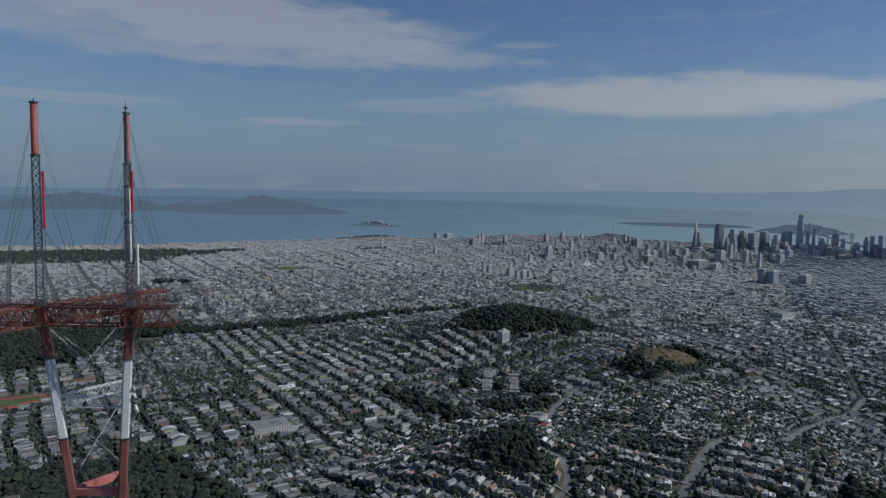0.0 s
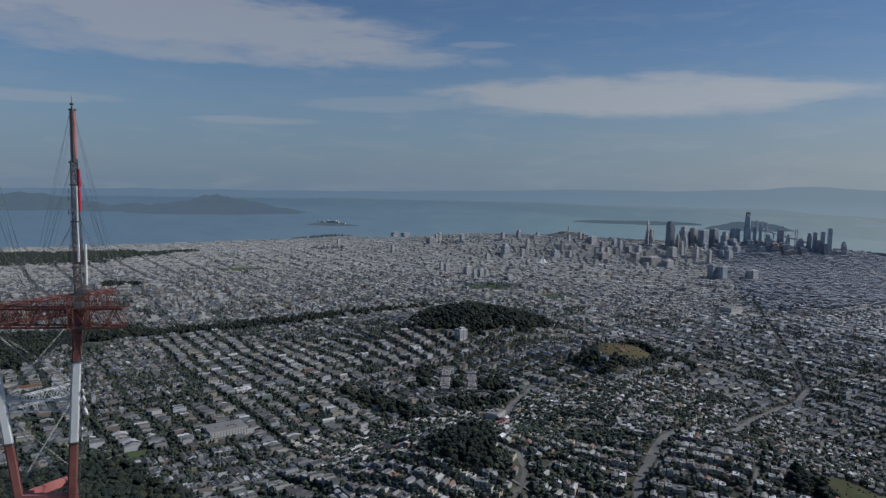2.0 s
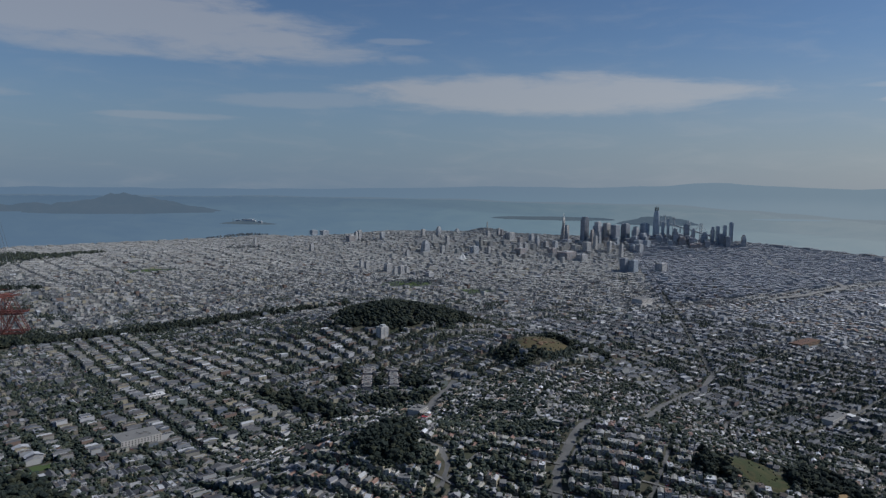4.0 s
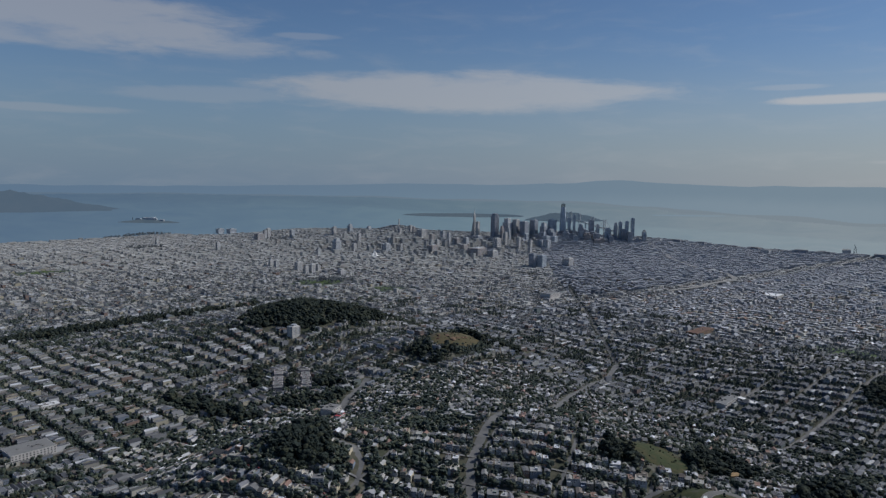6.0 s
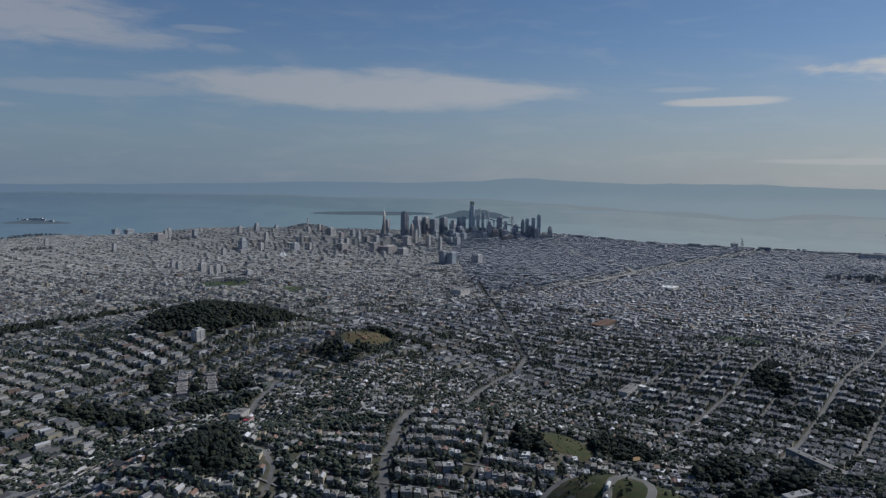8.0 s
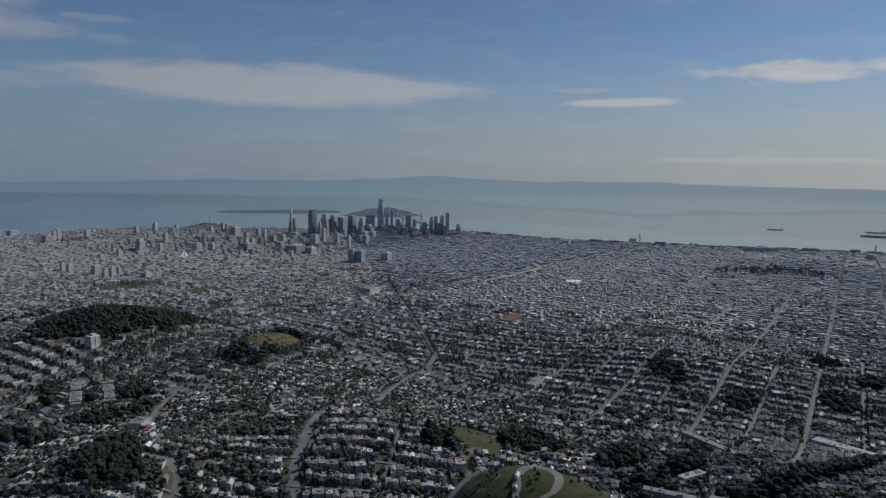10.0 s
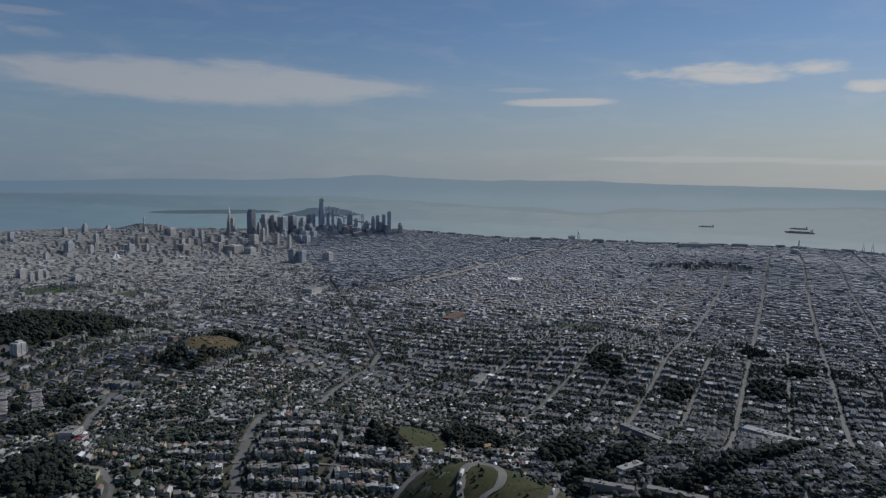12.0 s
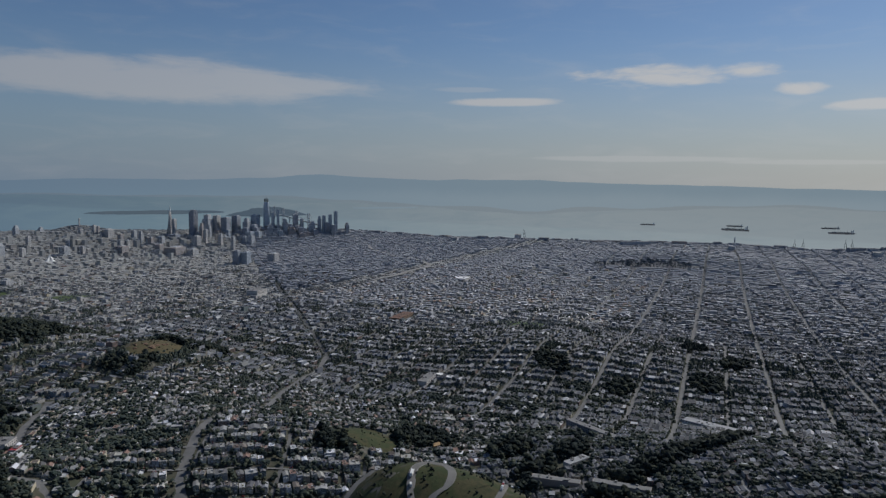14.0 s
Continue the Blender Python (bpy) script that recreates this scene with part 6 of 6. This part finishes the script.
def make_landmarks():
    # white pyramid with its wings and spire
    at, s = far_place(4404, 4435)
    b = thing("pyramid_tower", at, "slim white pyramid skyscraper with pointed spire", "skyscraper")
    b.scale, b.rotation_euler = (s, s, s), (0, 0, radians(9))
    solid("shaft", *box(0, 0, -5, 200, 46, 46, 1.0, 0.22), M_TOWERS[2], b)
    solid("spire", *box(0, 0, 200, 262, 10, 10, 0.3, 0.03), M_TRIM, b)
    for sx in (-1, 1):
        solid("wing", *box(sx * 9.6, 0, 105, 212, 5.2, 11, 0.3, 0.85), M_TOWERS[2], b)
    solid("window_band", *joined(*[box(0, 0, z, z + 1.9, 46 * (1 - 0.78 * (z + 5) / 205) + 0.5, 46 * (1 - 0.78 * (z + 5) / 205) + 0.5) for z in np.arange(8, 195, 7.5)]), M_GLASS, b)
    # the dark slab with bays
    at, s = far_place(4314, 4074)
    b = thing("dark_tower", at, "massive dark red-granite office tower with bays", "skyscraper")
    b.scale, b.rotation_euler = (s, s, s), (0, 0, radians(9))
    for z0, z1, w in ((-5, 205, 66), (205, 222, 58), (222, 237, 48)):
        shaft = solid("shaft", *box(0, 0, z0, z1, w, w * 0.68, 1.5), M_TOWERS[0], b)
        for x in np.linspace(-w * 0.4, w * 0.4, 6):
            for sy in (-1, 1):
                solid("bay", *box(x, sy * w * 0.35, z0, z1, w / 9, 3.0, 1.2), M_TOWERS[0], shaft)
    # the tallest, rounded and tapering, with open crown
    at, s = far_place(4925, 3823)
    b = thing("rounded_tower", at, "tallest tower, rounded and tapering, crown still open", "skyscraper")
    b.scale, b.rotation_euler = (s, s, s), (0, 0, radians(45))
    zs = [-5, 120, 200, 255, 285, 296]
    ws = [54, 54, 51, 46, 41, 38]
    pieces = []
    for za, zb, wa, wb in zip(zs, zs[1:], ws, ws[1:]):
        pieces.append(box(0, 0, za, zb, wa, wa, 9, wb / wa))
    solid("shaft", *joined(*pieces), M_TOWERS[3], b)
    posts = [((math.cos(a) * 18, math.sin(a) * 18, 296), (math.cos(a) * 16, math.sin(a) * 16, 326), 1.0) for a in np.linspace(0, 6.28, 17)[:-1]]
    posts += [((math.cos(a) * 17, math.sin(a) * 17, z), (math.cos(a + 0.393) * 17, math.sin(a + 0.393) * 17, z), 0.8) for a in np.linspace(0, 6.28, 17)[:-1] for z in (304, 314, 325)]
    solid("crown", *rods(posts), M_STEEL, b, "open steel crown")
    solid("crane", *rods([((5, 0, 296), (5, 0, 340), 1.2), ((-12, 0, 333), (34, 0, 337), 1.0), ((5, 0, 342), (30, 0, 337), 0.4)]), M_STEEL, b, "tower crane on the roof")
    # fluted column tower on its wooded knoll
    at, s = far_place(4137, 5239)
    b = thing("column_tower", at, "pale fluted memorial column tower on a knoll", "tower")
    b.scale = (s, s, s)
    solid("base", *box(0, 0, -6, 9, 22, 22, 1.0), M_TOWERS[2], b)
    solid("column", *tube((0, 0, 9), (0, 0, 64), 6.0, 5.6, 18), M_TOWERS[2], b)
    solid("lantern", *tube((0, 0, 64), (0, 0, 68), 4.6, 4.2, 14), M_TOWERS[2], b)
    # cathedral with saddle roof
    at, s = far_place(2440, 3198)
    b = thing("cathedral", at, "white cathedral with sweeping saddle roof", "church")
    b.scale, b.rotation_euler = (s, s, s), (0, 0, radians(9))
    solid("base", *box(0, 0, -8, 9, 72, 72, 2), M_TOWERS[2], b)
    n = 12
    verts, quads = [], []
    for k in range(n + 1):
        t = k / n
        r, arm = 34 * (1 - t) ** 1.8 + 1.5, 0.25 + 0.7 * t
        for i in range(32):
            a = 2 * math.pi * i / 32
            f = (abs(math.cos(2 * a)) ** 1.5) * arm + (1 - arm)
            verts.append((r * math.cos(a) * f, r * math.sin(a) * f, 9 + 49 * t))
    for k in range(n):
        quads += [(k * 32 + i, k * 32 + (i + 1) % 32, (k + 1) * 32 + (i + 1) % 32, (k + 1) * 32 + i) for i in range(32)]
    solid("roof", np.array(verts), [np.array(quads)], M_TRIM, b, "white sweeping roof", smooth=True)


make_landmarks()

M_TILE = material("red_tile_roof", [(0.15, 0.085, 0.06), (0.12, 0.07, 0.05)], rough=0.85, grain=0.5, grain_scale=0.3)
M_BRICKISH = material("ochre_school_wall", [(0.22, 0.15, 0.10), (0.19, 0.13, 0.09)], rough=0.85)
M_OCHRE = material("ochre_roof", [(0.36, 0.24, 0.12), (0.30, 0.20, 0.10)], rough=0.85)
M_TRACK = material("red_running_track", [(0.30, 0.07, 0.06), (0.24, 0.06, 0.05)], rough=0.9)
M_COURT = material("green_sports_court", [(0.045, 0.11, 0.08), (0.06, 0.125, 0.09)], rough=0.8)
M_WHITEROOF = material("white_membrane_roof", [(0.72, 0.72, 0.71), (0.6, 0.6, 0.6)], rough=0.7, grain=0.2)
M_AWNING = material("bright_red_roofing", [(0.36, 0.05, 0.06), (0.30, 0.05, 0.055)], rough=0.8)
M_PALEROOF = material("pale_gravel_roof", [(0.34, 0.345, 0.35), (0.28, 0.285, 0.29)], rough=0.85, grain=0.4)
M_GREYROOF = material("grey_membrane_roof", [(0.21, 0.21, 0.205), (0.17, 0.17, 0.168)], rough=0.85, grain=0.3)


def make_hall(name, label, x, y, wide, deep, tall, turn, wall, roof, category="building", storeys=2, gable=False):
    """A large low building with parapet, roof plant and rows of windows."""
    at, s = far_place(x, y)
    b = thing(name, at, label, category)
    b.rotation_euler, b.scale = (0, 0, radians(turn)), (s, s, s)
    solid("wall", *box(0, 0, -8, tall, wide, deep, 0.2), wall, b)
    if gable:
        v = np.array([(-wide / 2 - 0.6, -deep / 2 - 0.6, tall), (wide / 2 + 0.6, -deep / 2 - 0.6, tall), (wide / 2 + 0.6, deep / 2 + 0.6, tall), (-wide / 2 - 0.6, deep / 2 + 0.6, tall),
                      (-wide / 2 + deep * 0.3, 0, tall + deep * 0.24), (wide / 2 - deep * 0.3, 0, tall + deep * 0.24)])
        solid("roof", v, [np.array([(0, 1, 5, 4), (2, 3, 4, 5)]), np.array([(1, 2, 5), (3, 0, 4)])], roof, b)
    else:
        deck = solid("roof", *box(0, 0, tall, tall + 0.25, wide * 0.98, deep * 0.98), roof, b)
        rng = random.Random(int(abs(x)))
        solid("roof_plant", *joined(*[box(rng.uniform(-0.35, 0.35) * wide, rng.uniform(-0.3, 0.3) * deep, tall, tall + rng.uniform(1, 2.6), rng.uniform(2, 5), rng.uniform(2, 4), 0.1) for _ in range(6)]), M_GREYROOF, deck)
    n = max(4, int(wide / 5))
    wins = []
    for st in range(storeys):
        z = tall - 2.6 - st * 3.6
        for i in range(n):
            px = -wide / 2 + (i + 0.5) * wide / n
            wins += [box(px, -deep / 2 - 0.03, z - 0.9, z + 0.9, 2.2, 0.12), box(px, deep / 2 + 0.03, z - 0.9, z + 0.9, 2.2, 0.12)]
    solid("glazing", *joined(*wins), M_GLASS, b)["kind"] = "stuff"
    return b


make_hall("school", "ochre school with red tiled roofs and tower", 2160, 905, 125, 38, 11, 4, M_BRICKISH, M_TILE, "school", 3)
make_hall("mint_building", "pale fortress-like mint on a rocky block", 2275, 1655, 78, 50, 28, 9, M_TOWERS[2], M_GREYROOF, "building", 4)
make_hall("depot", "long low depot with pale flat roof", 1371, -188, 108, 22, 9, 74, M_TOWERS[1], M_PALEROOF, "building", 1)
make_hall("market_hall", "large low hall with bright white roof", 3284, 1172, 95, 60, 9, 4, M_TOWERS[2], M_WHITEROOF, "building", 1)
make_hall("store", "low broad store with pale roof", 3060, 1240, 90, 50, 9, 4, M_TOWERS[1], M_GREYROOF, "building", 1)
make_hall("garage_hall", "low hall with bright white roof among houses", 312, 1196, 34, 22, 9, 9, M_TOWERS[2], M_WHITEROOF, "building", 1)
make_hall("old_school", "flat grey school block with inner court", 240, 966, 66, 46, 12, 9, M_TOWERS[2], M_GREYROOF, "school", 3)
make_hall("stadium_stand", "long grandstand building with red tiled roof", -97, 1372, 62, 16, 9, 9, M_TOWERS[2], M_TILE, "building", 1, True)
make_hall("corner_block", "white corner building with red awning roof", 688, 792, 34, 24, 12, 30, M_TOWERS[2], M_GREYROOF, "building", 3)
make_hall("long_school", "long pale school block by the valley", 1480, 455, 80, 22, 11, 8, M_TOWERS[2], M_GREYROOF, "school", 3)
make_hall("slant_hall", "slanting hall with white roof", 1513, 429, 14, 46, 8, -20, M_TOWERS[2], M_WHITEROOF, "building", 1)
make_hall("stepped_building", "white stepped building in dark trees", 1043, -20, 46, 14, 6, -25, M_TOWERS[2], M_PALEROOF, "building", 2)
make_hall("apartment_slab", "long brown apartment slab on the slope", 962, -12, 13, 68, 9, 8, M_TOWERS[4], M_GREYROOF, "apartment block", 2)
make_hall("apartment_slab", "long brown apartment slab on the slope", 952, -105, 13, 76, 9, 4, M_TOWERS[4], M_GREYROOF, "apartment block", 2)
make_hall("apartment_slab", "long dark apartment slab above the valley", 1232, 0, 116, 14, 11, 63, M_TOWERS[0], M_GREYROOF, "apartment block", 3)
make_hall("red_roofed_shop", "low shop with bright red flat roof", 671, 735, 20, 11, 9, 30, M_TOWERS[2], M_AWNING, "shop", 2)
make_hall("ochre_house", "ochre-roofed house below the overlook", 1023, 206, 17, 11, 8, -30, M_BRICKISH, M_OCHRE, "house", 2, True)


def make_stepped_row(x, y, turn, units):
    """A row of flat-roofed town houses that steps down a slope, each unit a part with roof, parapet and windows."""
    at = Vector((x, y, float(height(x, y))))
    row = thing("stepped_terrace", at, "stepped row of brown town houses with grey flat roofs", "terrace", "stepped rows between tall trees")
    row.rotation_euler = (0, 0, radians(turn))
    rng = random.Random(int(x))
    for i in range(units):
        px = (i - (units - 1) / 2) * 15.5
        gx, gy = x + px * math.cos(radians(turn)), y + px * math.sin(radians(turn))
        z = float(height(gx, gy)) - at.z
        top = z + rng.uniform(6.5, 10.5)
        unit = solid("unit", *box(px, 0, z - 6, top, rng.uniform(11.5, 14), rng.uniform(17, 22.8), 0.15), M_TOWERS[4], row)
        solid("roof", *box(px, 0, top, top + 0.3, 10.6, 16.5), M_GREYROOF, unit)
        solid("stair_head", *box(px + rng.uniform(-2, 2), rng.uniform(-6, 6), top + 0.3, top + 2.2, 3.0, 4.0, 0.1), M_TOWERS[4], unit)
        panes = [box(px + dx, sy * 8.0, top - 3.6 - 3 * st, top - 1.9 - 3 * st, 1.7, 7.2) for dx in (-3.6, 0, 3.6) for st in (0, 1) for sy in (-1, 1)]
        solid("glazing", *joined(*panes), M_GLASS, unit)["kind"] = "stuff"


make_stepped_row(733, 1086, 62, 9)
make_stepped_row(781, 1052, 62, 9)
make_patch((-206, 1285, 75, 42, 9), M_TRACK, "ground_track", "red running track of a small stadium", 0.9)
make_patch((-206, 1285, 58, 27, 9), M_LAWN, "ground_pitch", "green sports pitch inside the track", 1.3)
make_patch((60, 885, 34, 18, 9), M_COURT, "ground_court", "green sports courts among the houses", 0.9)
make_patch((95, 910, 26, 14, 9), M_LAWN, "ground_garden", "dark green lawn among the houses", 0.9)


# ---- bridge, ships and harbour ----
def make_bridge():
    a, b = np.array([5620.0, 3750.0]), np.array([7450.0, 5930.0])
    bridge = thing("bay_bridge", far_place(*a, 0)[0], "long grey suspension bridge to a wooded island", "bridge")
    o = Vector(bridge.location)
    pt = lambda t, z, off=0: Vector(drawn_in([(*(a + (b - a) * t + off * np.array([0.77, -0.64])), z)])[0]) - o
    segs = [(pt(i / 40, 66, s), pt((i + 1) / 40, 66, s), 2.6) for i in range(40) for s in (-8, 8)] + [(pt(i / 40, 58, s), pt((i + 1) / 40, 58, s), 1.6) for i in range(40) for s in (-8, 8)]
    segs += [(pt(i / 40, 58, -8), pt((i + 0.5) / 40, 66, -8), 0.8) for i in range(40)]
    solid("deck", *rods(segs), M_TOWERS[1], bridge)
    towers = [0.16, 0.36, 0.62, 0.82]
    for t in towers:
        legs = [(pt(t, -4, s), pt(t, 158, s), 2.4) for s in (-10, 10)] + [(pt(t, z, -10), pt(t, z + 18, 10), 1.1) for z in (70, 95, 120)] + [(pt(t, z + 18, -10), pt(t, z, 10), 1.1) for z in (70, 95, 120)]
        solid("bridge_tower", *rods(legs), M_TOWERS[1], bridge)
    stops = [(0.04, 68), (0.16, 158), (0.26, 74), (0.36, 158), (0.49, 120), (0.62, 158), (0.72, 74), (0.82, 158), (0.96, 68)]
    cable = []
    for (t0, z0), (t1, z1) in zip(stops, stops[1:]):
        for i in range(8):
            u, w = i / 8, (i + 1) / 8
            sag = lambda q: z0 + (z1 - z0) * q - 18 * math.sin(math.pi * q)
            cable += [(pt(t0 + (t1 - t0) * u, sag(u), s), pt(t0 + (t1 - t0) * w, sag(w), s), 0.9) for s in (-9, 9)]
    solid("cable", *rods(cable, 3), M_TOWERS[1], bridge)
    piers = [(pt(t, -4), pt(t, 58), 5.0) for t in (0.02, 0.09, 0.49, 0.9, 0.97)]
    solid("pier", *rods(piers, 6), M_TOWERS[1], bridge)


make_bridge()


def make_ship(x, y, length, turn, laden):
    at, s = far_place(x, y, 0.0)
    ship = thing("cargo_ship", at, "dark cargo ship at anchor with aft deckhouse" if laden else "small dark freighter at anchor on the bay", "ship", "ships at anchor")
    ship.rotation_euler, ship.scale = (0, 0, radians(turn)), (s, s, s)
    w, h = length * 0.14, length * 0.055
    ring = [(-0.5, -0.42), (-0.44, -0.5), (0.34, -0.5), (0.5, 0), (0.34, 0.5), (-0.44, 0.5), (-0.5, 0.42)]
    n = len(ring)
    v = [(x * length * 0.97, y * w * 0.8, -1) for x, y in ring] + [(x * length, y * w, h * (1.25 if x > 0.45 else 1)) for x, y in ring]
    solid("hull", np.array(v), [np.array([(i, (i + 1) % n, n + (i + 1) % n, n + i) for i in range(n)]), np.array([tuple(range(n, 2 * n))])], M_SHIP, ship)
    solid("deckhouse", *joined(box(-length * 0.40, 0, h, h * 2.7, length * 0.09, w * 0.85, 0.4), box(-length * 0.43, 0, h * 2.7, h * 3.5, length * 0.03, w * 0.25, 0.4)), M_TRIM, ship)
    solid("hatch", *joined(*[box(k * length, 0, h, h * 1.5, length * 0.085, w * 0.7, 0.3) for k in (-0.28, -0.16, -0.04, 0.08, 0.20, 0.31)]), M_SHIP, ship)
    solid("deck_crane", *rods([((k * length, 0, h), (k * length, 0, h * 2.6), length * 0.005) for k in (-0.22, 0.02, 0.26)]), M_STEEL, ship)


for q in ((8782, 1155, 175, 98, 0), (8366, 143, 290, 88, 1), (9116, 189, 195, 88, 0), (9411, -843, 200, 94, 0), (8524, -894, 255, 96, 1)):
    make_ship(*q)


def make_harbour():
    at, s = far_place(5977, 23)
    c = thing("power_station_chimney", at, "tall slim concrete power station chimney", "chimney")
    c.scale = (s, s, s)
    solid("stack", *tube((0, 0, -4), (0, 0, 92), 6.0, 4.2, 16), M_TOWERS[1], c)
    solid("boiler_house", *joined(box(-60, 20, -4, 28, 60, 40, 1), box(-30, 10, -4, 18, 40, 40, 1)), M_TOWERS[1], c)
    for x, y, w, d, h, a, lb in ((5975, 760, 300, 60, 22, 0, "long dark pier shed on the waterfront"), (6025, 1850, 120, 60, 26, 20, "dark dry-dock building on the waterfront"),
                                 (6138, -960, 160, 60, 18, 0, "low pier shed with pale roof"), (5440, 2204, 90, 60, 24, 0, "square grey waterfront building")):
        make_hall("pier_shed", lb, x, y, w, d, h, a - 65 if w > 200 else a, M_TOWERS[1], M_GREYROOF, "building", 1)
    # sheds and low plants all along the eastern waterfront
    rng = np.random.RandomState(17)
    edge = [(5230, 4480), (5750, 3900), (5800, 3100), (5700, 2300), (5950, 1650), (6250, 700), (6450, 100), (6300, -600), (7000, -1500)]
    for (x0, y0), (x1, y1) in zip(edge, edge[1:]):
        run = math.hypot(x1 - x0, y1 - y0)
        for t in np.arange(60, run - 40, 165):
            q = (t + rng.uniform(-40, 40)) / run
            back = rng.uniform(40, 130)
            px, py = x0 + (x1 - x0) * q - back * (y0 - y1) / run, y0 + (y1 - y0) * q - back * (x1 - x0) / run
            make_hall("waterfront_shed", ["dark low pier shed by the bay", "grey waterfront warehouse with flat roof", "pale harbour plant building by the bay"][int(rng.randint(3))], px, py,
                      rng.uniform(60, 150), rng.uniform(28, 55), rng.uniform(9, 24), math.degrees(math.atan2(y1 - y0, x1 - x0)) + rng.normal(0, 4), M_TOWERS[int(rng.choice([0, 1, 4]))],
                      M_GREYROOF, "building", 1)
    for x, y, lean in ((6284, -407, 1), (6330, -470, 1), (6515, -780, -1), (6545, -830, 1), (6060, 1800, -1)):
        at, s = far_place(x, y)
        k = thing("harbour_crane", at, "tall dark harbour crane with raised boom", "crane", "harbour cranes")
        k.scale = (s, s, s)
        solid("frame", *rods([((dx, dy, -3), (dx * 0.7, dy * 0.7, 42), 1.1) for dx in (-9, 9) for dy in (-8, 8)] + [((-6, 0, 42), (6, 0, 42), 1.4), ((-9, -8, 22), (9, -8, 22), 0.9), ((-9, 8, 22), (9, 8, 22), 0.9)]), M_STEEL, k)
        solid("boom", *rods([((-16 * lean, 0, 42), (8 * lean, 0, 44), 1.5), ((8 * lean, 0, 44), (22 * lean, 0, 74), 1.2), ((-4 * lean, 0, 43), (0, 0, 62), 1.0), ((0, 0, 62), (22 * lean, 0, 74), 0.4)]), M_STEEL, k)
        solid("machine_house", *box(-10 * lean, 0, 43, 49, 10, 7, 0.5), M_TOWERS[1], k)
    # prison island's buildings
    at, s = far_place(2600, 7950, 40)
    k = thing("prison_block", at, "pale old prison buildings on the rock", "building")
    k.scale, k.rotation_euler = (s, s, s), (0, 0, radians(-38))
    solid("cell_house", *joined(box(0, 0, -10, 16, 130, 40, 1), box(80, -5, -14, 8, 30, 24, 1), box(-120, 10, -20, 4, 60, 22, 1), box(150, 0, -26, -6, 50, 30, 1)), M_TOWERS[1], k)
    solid("lighthouse", *tube((70, 22, -10), (70, 22, 26), 2.6, 2.0, 10), M_TRIM, k)
    solid("water_tank", *joined(tube((-180, 0, 6), (-180, 0, 14), 5, 5, 12), rods([((-180 + dx, dy, -20), (-180 + dx, dy, 6), 0.6) for dx in (-3, 3) for dy in (-3, 3)])), M_STEEL, k)


make_harbour()


def make_freeway():
    for line, lift in (([(5560, 3473), (5112, 3023), (4600, 2563), (4358, 2388), (4115, 2129), (3958, 1935), (3850, 1700)], 12.0),
                       ([(2949, 1513), (3180, 1500), (3362, 1530), (3620, 1540), (3850, 1700)], 11.0)):
        p = smooth_line(line, 25.0)
        v, q = ribbons([p], 26, lift)
        w, r = ribbons([p], 26, lift - 2.2)
        k = len(p)
        edge = []
        for a in (0, k):
            i = np.arange(k - 1) + a
            edge.append(np.column_stack([i, i + 1, i + 1 + len(v), i + len(v)]))
        road = tagged(new("road_viaduct", mesh("road_viaduct", drawn_in(np.concatenate([v, w])), [np.concatenate([q, r + len(v), *edge])], [M_KERB])),
                      "pale elevated freeway on columns", "road", kind="structure")
        cols = [((x, y, float(height(x, y)) - 2), (x, y, float(height(x, y)) + lift - 1), 1.4) for x, y in p[::2]]
        cv, cf = rods(cols)
        me = mesh("column", drawn_in(cv), cf, [M_KERB])
        ob = new("column", me)
        ob.parent = road


make_freeway()


def make_outcrops():
    """Weathered rock outcrops on the brown hilltop."""
    rng = np.random.RandomState(91)
    for k in range(14):
        a, q = rng.uniform(0, 6.28), rng.uniform(0.1, 0.8)
        x, y = 1168 + 70 * q * math.cos(a), 1004 + 52 * q * math.sin(a)
        bm = bmesh.new()
        bmesh.ops.create_icosphere(bm, subdivisions=2, radius=1)
        sx, sy, sz = rng.uniform(3, 8), rng.uniform(2, 6), rng.uniform(1.2, 3.5)
        for v in bm.verts:
            f = 1 + 0.35 * noise.noise(v.co * 1.7 + Vector((k, 0, 0)))
            v.co = Vector((v.co.x * sx * f, v.co.y * sy * f, v.co.z * sz * f))
        me = bpy.data.meshes.new("rock_outcrop")
        bm.to_mesh(me)
        bm.free()
        me.materials.append(M_OUTCROP)
        ob = new("rock_outcrop", me)
        ob.location, ob.rotation_euler = (x, y, float(height(x, y)) + 0.3), (0, 0, rng.uniform(0, 6.28))
        tagged(ob, "weathered red-brown rock outcrop on the hilltop", "rock", "rocks on the brown hilltop")


M_OUTCROP = material("red_chert_rock", [(0.13, 0.08, 0.055), (0.18, 0.12, 0.08)], rough=0.95, grain=0.8, grain_scale=0.6, bump=0.3)
make_outcrops()
